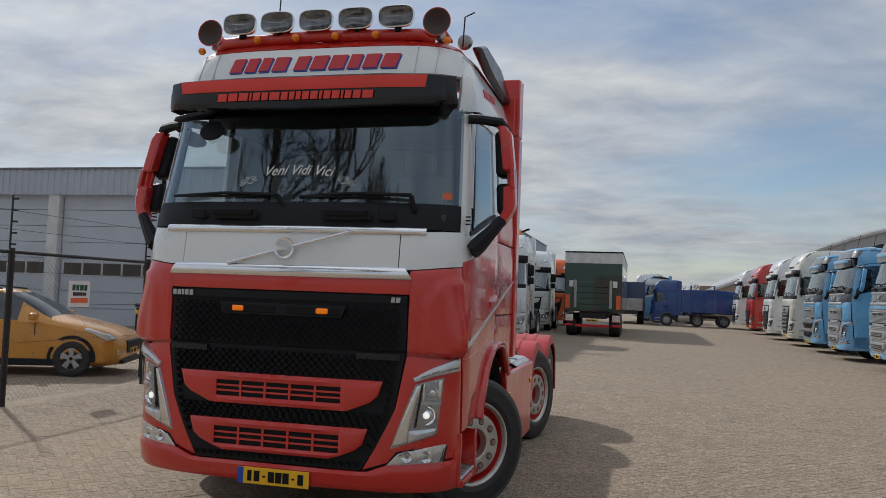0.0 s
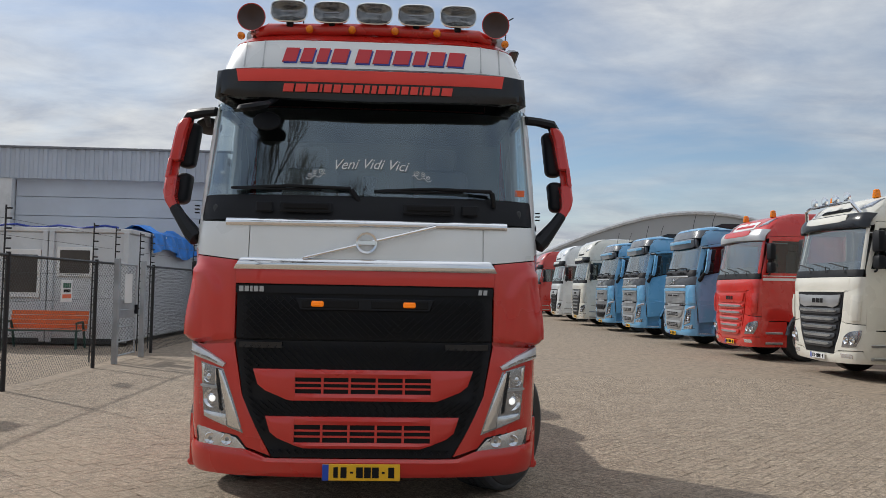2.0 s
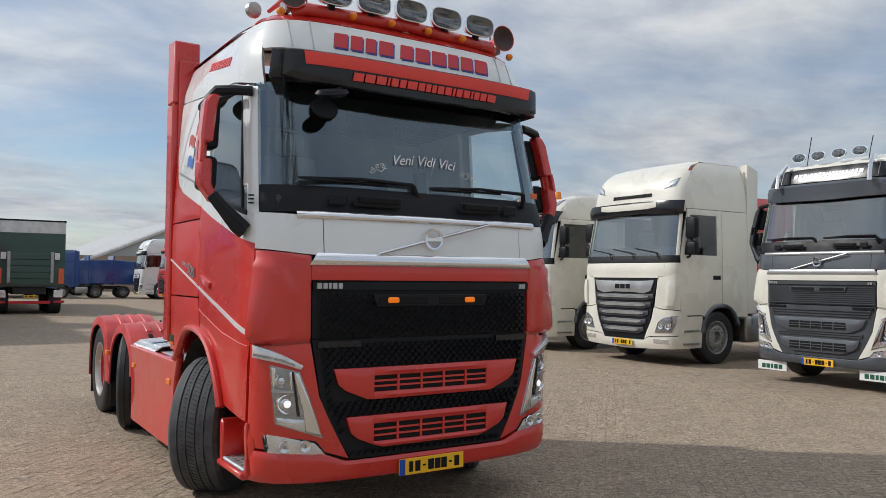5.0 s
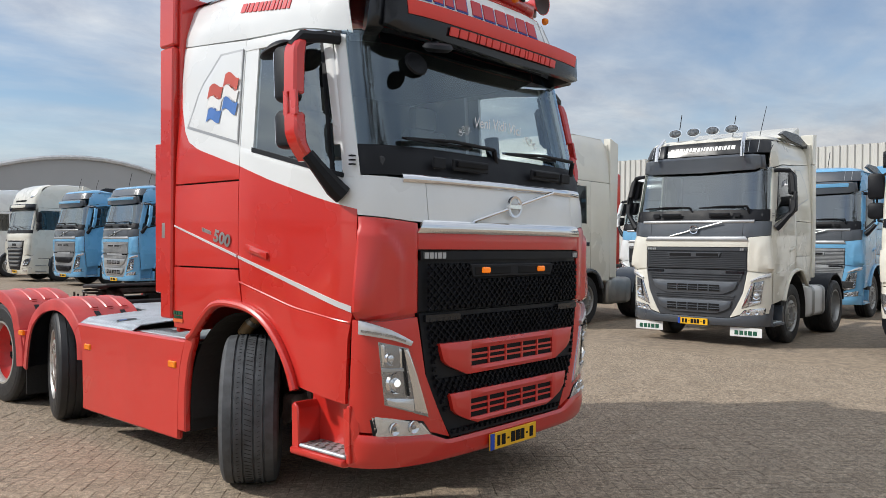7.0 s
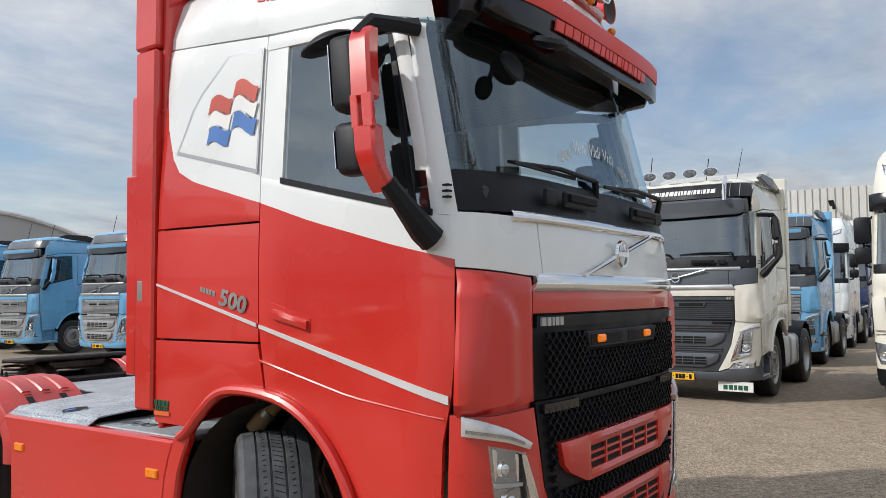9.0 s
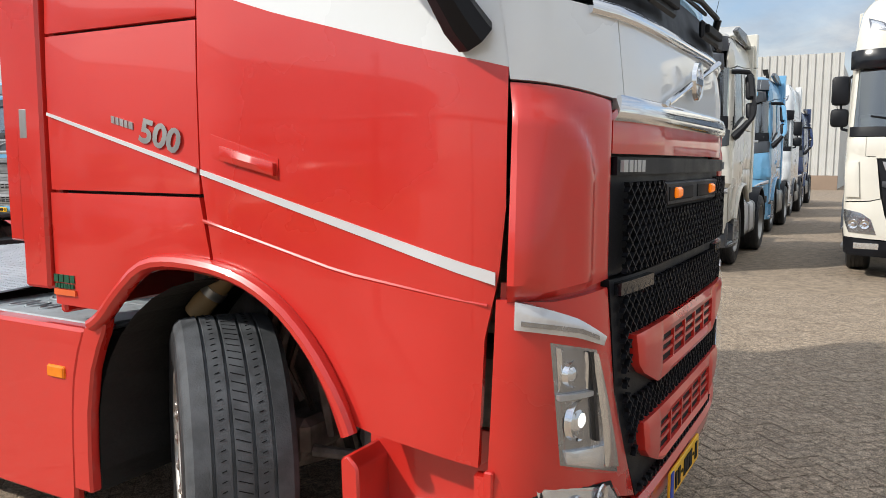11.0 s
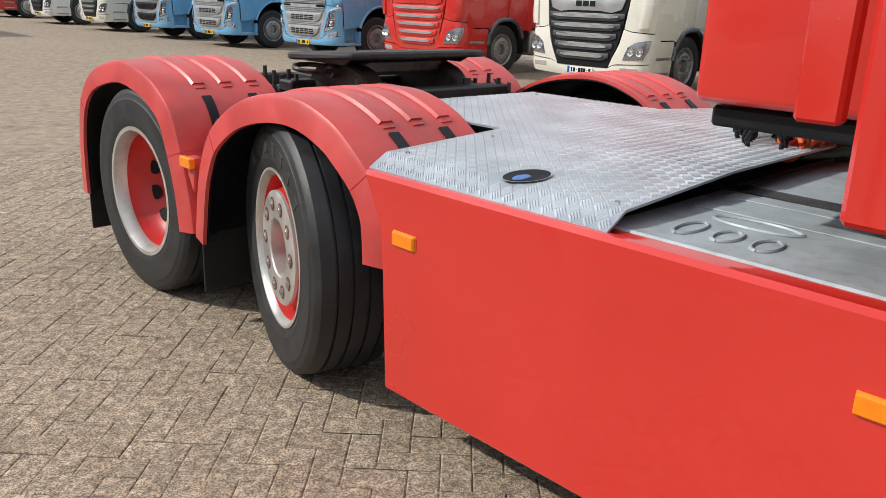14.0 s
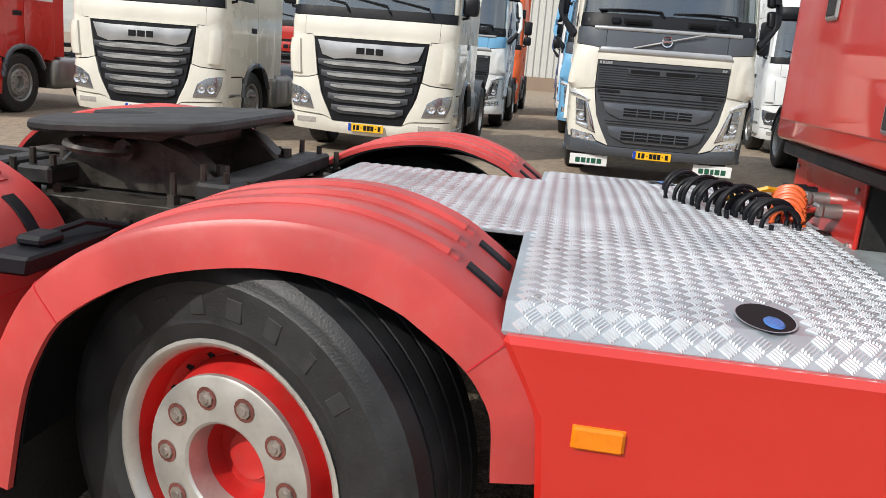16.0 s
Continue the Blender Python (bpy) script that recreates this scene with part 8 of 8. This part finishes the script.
hall = whole("arched_hall", bm, HALL, "large grey hall with an arched roof", "building", kind="structure")
part("hall_base", box((15.5, 75.9, 1.7), (15.0, 0.2, 3.4)), BROWN_HALL, hall)
rim = bmesh.new()
tube([(x, 75.9, z + 0.1) for x, z in prof], 0.22, 6, rim)
part("hall_edge", rim, COLUMN, hall)
PALE_CLAD = material("pale_corrugated", (0.58, 0.58, 0.55), 0.5, 0.1, vary=0.05, scale=0.2, dirt=0.12)
whole("depot_wall", box((60.4, 17.0, 4.0), (16.0, 30.2, 8.0)), PALE_CLAD, "pale depot building", "building", kind="structure")
corrugated("depot_cladding", 30.4, 0.9, 8.5, 0.45, 0.10, PALE_CLAD, pose(52.2, 32.2, 0, 0, 0, -90), "pale ribbed metal wall of a depot")
whole("depot_base", box((52.15, 17.0, 0.45), (0.3, 30.4, 0.9)), BROWN_HALL, "brown brick plinth", "wall", kind="structure")
flood_lamp(52.07, 6.2, 7.2, -90)

# ---- green box trailer and far vehicles ----
tr = thing("box_trailer", "dark green box trailer with a tail lift and orange marker boards", "trailer", pose(0.3, 31.0, 0))
part("trailer_body", box((0, 6.5, 2.35), (2.54, 13.0, 2.5), 0.02), GREEN_PAINT, tr)
part("trailer_top", box((0, 6.5, 3.52), (2.55, 13.02, 0.5), 0.02), material("grey_top_board", (0.70, 0.70, 0.68), 0.6, dirt=0.2), tr)
part("top_seal", box((0, 6.5, 3.79), (2.58, 13.05, 0.06), 0.01), BLACK, tr)
for k in range(5):
    part("tail_lift_board", box((0, -0.06, 1.30 + 0.26 * k), (1.75, 0.06, 0.245), 0.01), GREEN_PAINT, tr)
for x in (-0.78, 0.78):
    part("lift_rail", box((x, -0.08, 1.9), (0.12, 0.07, 1.25), 0.01), STEEL, tr)
for x in (-1.12, 1.12):
    part("marker_board", box((x, -0.07, 1.55), (0.20, 0.03, 0.62), 0.004), SIGN_ORANGE, tr)
    part("trailer_window", box((x * 0.86, -0.06, 2.35), (0.2, 0.02, 0.28), 0.01), SIGN_WHITE, tr)
    part("tail_lamp", box((x * 0.92, -0.05, 0.82), (0.36, 0.06, 0.3), 0.02), LAMP_GLASS, tr)
    part("lower_lamp", box((x * 0.95, -0.05, 0.5), (0.4, 0.05, 0.1), 0.01), SIGN_RED, tr)
    for y in (0.9, 2.2, 3.5):
        wheel(tr, (x * 0.86, y, 0.5), 0.5, 0.5, side=1 if x > 0 else -1, style="deep", lod=0, rim=STEEL, dish=STEEL)
part("under_beam", box((0, -0.02, 0.48), (1.5, 0.1, 0.12), 0.01), SIGN_RED, tr)
part("trailer_chassis", box((0, 6.5, 0.95), (1.2, 12.8, 0.3), 0.02), FRAME_BLACK, tr)
number_plate(tr, 0, -0.06, 0.72)


def tipper(x, y, label, P, body, turn=0.0):
    t = tall_cab(facing_yard(x, y, turn) @ Matrix.Scale(0.8, 4), label, P, 0, plate=None)
    part("hopper", prism([(2.5, 1.2), (2.5, 3.1), (5.2, 3.2), (7.6, 3.0), (8.0, 2.3), (7.7, 1.1)], "x", -1.22, 1.22, 0.05), body, t)
    for yy in (3.3, 5.2):
        part("hopper_rib", box((0, yy, 2.3), (2.5, 0.12, 2.4), 0.02), body, t)
    for sg in (-1, 1):
        wheel(t, (0.98 * sg, 6.0, 0.51), 0.51, 0.5, side=sg, style="deep", lod=0, rim=STEEL, dish=STEEL)


tipper(3.1, 54.0, "deep blue refuse truck parked across the yard end", DB, DEEP_BLUE)
wide_parked(facing_yard(2.3, 61.5), "light blue and white tractor unit far off", dict(BLUE_A, top=WHITE), 0)
tall_cab(facing_yard(1.6, 66.0), "white tractor unit far off", DP, 0)
bx = thing("box_trailer", "dark blue box trailer far off", "trailer", pose(1.45, 54.0, 0))
part("trailer_body", box((0, 4, 2.0), (2.5, 8, 2.1), 0.03), NAVY, bx)
part("trailer_chassis", box((0, 3.8, 0.85), (1.6, 8, 0.3), 0.02), FRAME_BLACK, bx)
part("rear_panel", box((0, -0.04, 1.4), (2.2, 0.06, 0.9), 0.02), STEEL, bx)
for x in (-0.95, 0.95):
    wheel(bx, (x, 1.2, 0.5), 0.5, 0.5, side=1 if x > 0 else -1, lod=0, style="deep", rim=STEEL, dish=STEEL)


# ---- the van and the car ----
def shell(secs, slots):
    """A car body lofted through sections (y, bottom, shoulder, top, half widths there). slots(j, k): the material of a face."""
    bm = bmesh.new()
    rings = []
    for y, zb, zs, zt, wb, ws, wt in secs:
        half = [(wb * 0.86, zb), (wb, zb + 0.07), ((wb + ws) / 2 + 0.015, zb + (zs - zb) * 0.55), (ws, zs - 0.03), (ws * 0.985, zs), (wt, zt - min(0.05, (zt - zs) * 0.3)), (wt * 0.88, zt)]
        ring = [(x, z) for x, z in half] + [(0.0, zt + 0.012)] + [(-x, z) for x, z in half[::-1]]
        rings.append([bm.verts.new((x, y, z)) for x, z in ring])
    n = len(rings[0])
    for j, (a, b) in enumerate(zip(rings, rings[1:])):
        for k in range(n):
            f = bm.faces.new((a[k], b[k], b[(k + 1) % n], a[(k + 1) % n]))
            f.material_index = slots(j, min(k, n - 2 - k) if k < n - 1 else 99)
    bm.faces.new(rings[0][::-1])
    bm.faces.new(rings[-1])
    return bm


def dense(secs, n=4):
    out = []
    P = [secs[0]] + list(secs) + [secs[-1]]
    for i in range(1, len(P) - 2):
        for k in range(n):
            u = k / n
            out.append(tuple(P[i][c] + (P[i + 1][c] - P[i][c]) * u for c in range(7)))
    return out + [secs[-1]]


def car_wheel(parent, x, y, r, side, spokes):
    hub = wheel(parent, (x, y, r), r, 0.2, side=side, style="flat", lod=0, rim=BLACK_GLOSS, dish=BLACK_GLOSS, name="wheel")
    base = Matrix.Translation((x, y, r)) @ Matrix.Rotation(radians(90 * side), 4, "Y")
    for k in range(spokes):
        m = base @ Matrix.Rotation(2 * math.pi * k / spokes, 4, "Z")
        part("spoke", prism([(0.03, -0.03), (0.18 * r / 0.31, -0.05), (0.18 * r / 0.31, 0.05), (0.03, 0.03)], "z", 0.082, 0.098, 0.004, None, m), SILVER, hub)
    return hub


def arch_ring(parent, x, y, r, side, mat):
    o, i = arc(y, r, r + 0.09, -8, 188, 16), arc(y, r, r + 0.03, -8, 188, 16)
    part("wheel_arch", prism(o + i[::-1], "x", x * side, (x - 0.12) * side), mat, parent)
    # black filling paints the shade inside the wheel arch
    part("arch_void", prism(arc(y, r, r + 0.05, -10, 190, 16), "x", (x - 0.01) * side, (x - 0.25) * side), INK_VOID, parent)


van = thing("van", "dark blue panel van with a chrome bull bar", "van", pose(-3.12, 18.85, 0))
VS = [(0.0, 0.34, 0.62, 0.70, 0.80, 0.82, 0.74), (0.06, 0.22, 0.80, 0.92, 0.90, 0.90, 0.82), (0.22, 0.20, 0.93, 1.03, 0.94, 0.94, 0.84), (0.80, 0.20, 1.06, 1.18, 0.95, 0.95, 0.84),
      (0.98, 0.20, 1.10, 1.26, 0.95, 0.95, 0.83), (1.62, 0.20, 1.14, 1.88, 0.95, 0.95, 0.74), (1.85, 0.20, 1.15, 1.945, 0.95, 0.95, 0.74), (3.0, 0.20, 1.16, 1.96, 0.95, 0.95, 0.74), (4.6, 0.20, 1.16, 1.94, 0.95, 0.95, 0.74), (4.85, 0.3, 1.1, 1.85, 0.93, 0.93, 0.74)]
vn = dense(VS, 3)
part("body", shell(vn, lambda j, k: 1 if (12 <= j <= 14 and k in (5, 6)) or (k == 4 and 15 <= j <= 26 and j not in (19, 23)) else 0), [VAN_BLUE, WINDOW_DARK_VAN := material("van_glass", (0.02, 0.025, 0.03), 0.05, vary=0.1, spec=0.9)], van, angle=50)
part("grille", box((0, -0.005, 0.76), (0.95, 0.08, 0.17), 0.02), BLACK, van)
for z in (0.70, 0.755, 0.81):
    part("grille_slat", box((0, -0.05, z), (0.92, 0.02, 0.014), 0.004), CHROME, van)
part("round_emblem", lathe([(0.045, 0), (0.047, 0.012), (0.062, 0.012), (0.064, 0)], Matrix.Translation((0, -0.055, 0.76)) @ Matrix.Rotation(radians(90), 4, "X"), 24), CHROME, van, "round chrome emblem")
for sg in (-1, 1):
    hl = part("headlamp", box((0.66 * sg, 0.035, 0.80), (0.34, 0.12, 0.20), 0.04, None, None, 2), LAMP_GLASS, van, "clear square headlamp")
    part("mirror", box((1.06 * sg, 1.15, 1.22), (0.22, 0.14, 0.20), 0.05, None, None, 2), VAN_BLUE, van)
    for y in (0.85, 3.9):
        arch_ring(van, 0.955, y, 0.33, sg, VAN_BLUE)
        car_wheel(van, 0.86 * sg, y, 0.33, sg, 5)
part("bumper_slot", box((0, -0.02, 0.46), (1.3, 0.06, 0.12), 0.02), BLACK, van)
part("bull_bar", tube([(-0.52, 0.02, 0.28), (-0.46, -0.12, 0.40), (-0.36, -0.16, 0.58), (0.36, -0.16, 0.58), (0.46, -0.12, 0.40), (0.52, 0.02, 0.28)], 0.032, 10), CHROME, van, "chrome bull bar")
number_plate(van, 0, -0.08, 0.46)
for sg in (-1, 1):
    part("wiper", tube([(0.1 + 0.35 * sg, 0.95, 1.24), (0.5 * sg - 0.25, 1.12, 1.37)], 0.012, 6), BLACK, van)

car = thing("car", "golden orange hatchback parked behind the fence", "car", pose(-6.72, 7.84, 0, 0, 0, 112))
CS = [(0.0, 0.38, 0.52, 0.58, 0.60, 0.58, 0.50), (0.07, 0.22, 0.58, 0.68, 0.76, 0.78, 0.66), (0.30, 0.18, 0.72, 0.81, 0.85, 0.86, 0.74), (0.90, 0.18, 0.86, 0.95, 0.87, 0.87, 0.74), (1.22, 0.18, 0.91, 1.02, 0.87, 0.87, 0.72),
      (1.72, 0.18, 0.94, 1.31, 0.87, 0.86, 0.63), (2.10, 0.18, 0.96, 1.46, 0.87, 0.86, 0.58), (2.9, 0.18, 0.98, 1.47, 0.87, 0.86, 0.57), (3.5, 0.18, 1.02, 1.38, 0.87, 0.85, 0.56), (3.9, 0.25, 1.04, 1.10, 0.84, 0.82, 0.62), (4.02, 0.35, 0.92, 1.0, 0.78, 0.76, 0.6)]
cs = dense(CS, 3)
part("body", shell(cs, lambda j, k: 1 if (12 <= j <= 16 and k in (5, 6)) or (k == 4 and 15 <= j <= 24 and j != 20) else 0), [ORANGE_PAINT, WINDOW_DARK_VAN], car, angle=50)
for sg in (-1, 1):
    part("headlamp", prism([(0.10, 0.66), (0.22, 0.62), (0.62, 0.80), (0.58, 0.84), (0.20, 0.735)], "x", 0.70 * sg, 0.868 * sg, 0.01), LAMP_GLASS, car, "long clear headlamp")
    part("fog_lamp", lathe([(0.07, 0), (0.06, 0.02), (0.035, 0.0), (0, 0.01)], Matrix.Translation((0.74 * sg, 0.095, 0.42)) @ Matrix.Rotation(radians(90), 4, "X") @ Matrix.Rotation(radians(-35 * sg), 4, "Y"), 16), LAMP_GLASS, car)
    part("mirror", box((0.97 * sg, 1.42, 1.02), (0.20, 0.13, 0.13), 0.04, None, None, 2), ORANGE_PAINT, car)
    part("sill", box((0.865 * sg, 2.0, 0.24), (0.04, 1.9, 0.12), 0.01), BLACK, car)
    part("door_seam", box((0.874 * sg, 1.42, 0.65), (0.006, 0.012, 0.55)), INK_VOID, car)
    for y in (0.80, 3.25):
        arch_ring(car, 0.882, y, 0.31, sg, BLACK)
        car_wheel(car, 0.79 * sg, y, 0.31, sg, 5)
part("grille", box((0, 0.02, 0.50), (0.9, 0.08, 0.24), 0.03), BLACK, car)
part("front_lip", box((0, 0.03, 0.25), (1.3, 0.10, 0.07), 0.02), BLACK, car)
number_plate(car, 0, -0.025, 0.42)
for sg in (-1, 1):
    part("roof_rail", tube([(0.56 * sg, 2.1, 1.475), (0.57 * sg, 2.6, 1.515), (0.56 * sg, 3.3, 1.45)], 0.015, 6), BLACK, car)


# ---- bare trees ----
def bare_tree(x, y, height, seed, spread=0.5, depth=6, taper=0.6, twigs=2):
    rnd = random.Random(seed)
    t = thing("bare_tree", "bare winter tree with fine spreading twigs", "tree", pose(x, y, 0), "bare trees")
    levels = {}

    def grow(p, d, length, r, level):
        bend = [p]
        q, dd = p.copy(), d.copy()
        for k in range(3):
            dd = (dd + Vector((rnd.uniform(-1, 1), rnd.uniform(-1, 1), rnd.uniform(-0.3, 0.6))) * 0.10).normalized()
            q = q + dd * length / 3
            bend.append(q.copy())
        name = "trunk" if level == 0 else ("limb" if level < 3 else "twig_crown")
        b = levels.setdefault(name, bmesh.new())
        tube(bend, [r, r * 0.88, r * 0.76, r * 0.64], 7 if level < 3 else 3, b)
        if level >= depth:
            return
        for k in range(3 if level < twigs or rnd.random() < 0.6 else 2):
            side = Vector((rnd.uniform(-1, 1), rnd.uniform(-1, 1), rnd.uniform(0.0, 0.7)))
            grow(q, (dd + side * spread * (1.4 if level == 0 else 1.1)).normalized(), length * rnd.uniform(0.58, 0.78), r * taper, level + 1)

    grow(Vector((0, 0, 0)), Vector((0, 0, 1)), height * 0.30, height * 0.018, 0)
    bark = material("bark", (0.075, 0.062, 0.05), 0.9, vary=0.3, scale=6, grain=0.4, grain_scale=40)
    for name, b in levels.items():
        part(name, b, bark, t, kind="stuff" if name == "twig_crown" else "")


bare_tree(-9.6, -20.5, 21.5, 9, 0.85, 8, 0.70, 6)
for i, (x, h) in enumerate(((3.5, 5.5), (6.0, 6.2), (8.5, 5.2), (11.0, 6.0))):
    bare_tree(x, 118.0 + 2 * (i % 2), h, 20 + i, 0.8, 5)
whole("far_hedge", mesh_wire(-30, 40, 0.0, 2.2, 0.22, Matrix.Translation((0, 125, 0)) @ Matrix.Rotation(radians(-90), 4, "Z")), material("brown_hedge", (0.07, 0.06, 0.035), 0.9, vary=0.4, scale=1), "thin bare hedge far behind the yard", "hedge", kind="stuff")


# ---- brick paving round the truck: herringbone laid on the diagonal ----
def brick_material():
    m = bpy.data.materials.new("speckled_brick")
    m.use_nodes = True
    n, l = m.node_tree.nodes, m.node_tree.links
    b = n["Principled BSDF"]
    b.inputs["Roughness"].default_value = 0.9
    co = n.new("ShaderNodeTexCoord")
    geo, info, addr, fr = n.new("ShaderNodeNewGeometry"), n.new("ShaderNodeObjectInfo"), n.new("ShaderNodeMath"), n.new("ShaderNodeMath")
    addr.operation, fr.operation = "ADD", "FRACT"
    l.new(geo.outputs["Random Per Island"], addr.inputs[0])
    l.new(info.outputs["Random"], addr.inputs[1])
    l.new(addr.outputs[0], fr.inputs[0])
    tone = n.new("ShaderNodeValToRGB")
    tone.color_ramp.elements[0].color, tone.color_ramp.elements[1].color = (0.270, 0.211, 0.152, 1), (0.322, 0.256, 0.187, 1)
    e = tone.color_ramp.elements.new(0.35)
    e.color = (0.295, 0.233, 0.169, 1)
    l.new(fr.outputs[0], tone.inputs[0])
    speck, sr, mixs = n.new("ShaderNodeTexNoise"), n.new("ShaderNodeMapRange"), n.new("ShaderNodeMix")
    speck.inputs["Scale"].default_value, speck.inputs["Detail"].default_value, speck.inputs["Roughness"].default_value = 120, 2, 0.75
    l.new(geo.outputs["Position"], speck.inputs["Vector"])
    sr.inputs["From Min"].default_value, sr.inputs["From Max"].default_value = 0.40, 0.60
    sr.inputs["To Min"].default_value, sr.inputs["To Max"].default_value = 0.45, 1.60
    l.new(speck.outputs["Fac"], sr.inputs["Value"])
    pit, pr, pm = n.new("ShaderNodeTexNoise"), n.new("ShaderNodeMapRange"), n.new("ShaderNodeMath")
    pit.inputs["Scale"].default_value, pit.inputs["Detail"].default_value, pit.inputs["Roughness"].default_value = 26, 3, 0.6
    l.new(geo.outputs["Position"], pit.inputs["Vector"])
    pr.inputs["From Min"].default_value, pr.inputs["From Max"].default_value = 0.34, 0.66
    pr.inputs["To Min"].default_value, pr.inputs["To Max"].default_value = 0.62, 1.38
    l.new(pit.outputs["Fac"], pr.inputs["Value"])
    pm.operation = "MULTIPLY"
    l.new(sr.outputs[0], pm.inputs[0])
    l.new(pr.outputs[0], pm.inputs[1])
    hsv = n.new("ShaderNodeHueSaturation")
    l.new(tone.outputs[0], hsv.inputs["Color"])
    l.new(pm.outputs[0], hsv.inputs["Value"])
    big, br = n.new("ShaderNodeTexNoise"), n.new("ShaderNodeMapRange")
    big.inputs["Scale"].default_value, big.inputs["Detail"].default_value, big.inputs["Roughness"].default_value = 1.8, 10, 0.75
    l.new(geo.outputs["Position"], big.inputs["Vector"])
    br.inputs["From Min"].default_value, br.inputs["From Max"].default_value, br.inputs["To Max"].default_value = 0.5, 0.72, 0.38
    l.new(big.outputs["Fac"], br.inputs["Value"])
    mixs.data_type = "RGBA"
    mixs.inputs["B"].default_value = (0.15, 0.128, 0.102, 1)
    l.new(br.outputs[0], mixs.inputs["Factor"])
    l.new(hsv.outputs[0], mixs.inputs["A"])
    l.new(tan_patched(n, l, mixs.outputs["Result"]), b.inputs["Base Color"])
    bump = n.new("ShaderNodeBump")
    bump.inputs["Strength"].default_value, bump.inputs["Distance"].default_value = 1.0, 0.005
    l.new(speck.outputs["Fac"], bump.inputs["Height"])
    l.new(bump.outputs[0], b.inputs["Normal"])
    return m


BRICK = brick_material()
BW = 0.106
rnd = random.Random(3)


def brick_mesh(length, width):
    b = bmesh.new()
    j, c = 0.0012, 0.005
    x, y = length / 2 - j, width / 2 - j
    lo = [b.verts.new((sx * x, sy * y, -0.02)) for sx, sy in ((-1, -1), (1, -1), (1, 1), (-1, 1))]
    mi = [b.verts.new((sx * x, sy * y, 0.0035)) for sx, sy in ((-1, -1), (1, -1), (1, 1), (-1, 1))]
    hi = [b.verts.new((sx * (x - c), sy * (y - c), 0.006)) for sx, sy in ((-1, -1), (1, -1), (1, 1), (-1, 1))]
    b.faces.new(hi)
    for k in range(4):
        b.faces.new((mi[k], mi[(k + 1) % 4], hi[(k + 1) % 4], hi[k]))
        b.faces.new((lo[k], lo[(k + 1) % 4], mi[(k + 1) % 4], mi[k]))
    me = bpy.data.meshes.new("brick")
    b.to_mesh(me)
    b.free()
    me.materials.append(BRICK)
    return me


paving = thing("brick_paving", "speckled brown herringbone brick paving", "paving", kind="structure")
shared = brick_mesh(2 * BW, BW)
turn45 = Matrix.Rotation(radians(45), 4, "Z")
singles, verts, faces = 0, [], []
unit = [tuple(v.co) for v in shared.vertices]
unit_faces = [tuple(p.vertices) for p in shared.polygons if p.center.z > -0.004]
reach = 130
for a in range(-reach, reach):
    for k in range(-reach // 2, reach // 2):
        bx0, by0 = a + 4 * k, -a
        for upright in (0, 1):
            cx, cy = (bx0 + 1, by0 + 0.5) if not upright else (bx0 + 2.5, by0 + 1)
            p = turn45 @ Vector((cx * BW, cy * BW, 0))
            if not (-5.4 < p.x < 7.6 and -4.2 < p.y < 9.5):
                continue
            m = Matrix.Translation((p.x, p.y, rnd.uniform(-0.0012, 0.0018))) @ turn45 @ Matrix.Rotation(radians(90 * upright) + rnd.gauss(0, 0.010), 4, "Z") @ Matrix.Rotation(rnd.gauss(0, 0.006), 4, "X") @ Matrix.Rotation(rnd.gauss(0, 0.004), 4, "Y")
            if -3.0 < p.x < -1.35 and 3.2 < p.y < 7.0 and singles < 290:
                ob = new("brick", shared)
                ob.parent, ob.matrix_basis = paving, m
                singles += 1
            else:
                o = len(verts)
                verts += [tuple(m @ Vector(v)) for v in unit]
                faces += [tuple(i + o for i in f) for f in unit_faces]
me = bpy.data.meshes.new("bricks")
me.from_pydata(verts, [], faces)
me.materials.append(BRICK)
rest = new("bricks", me)
rest.parent = paving
tagged(rest, kind="stuff")
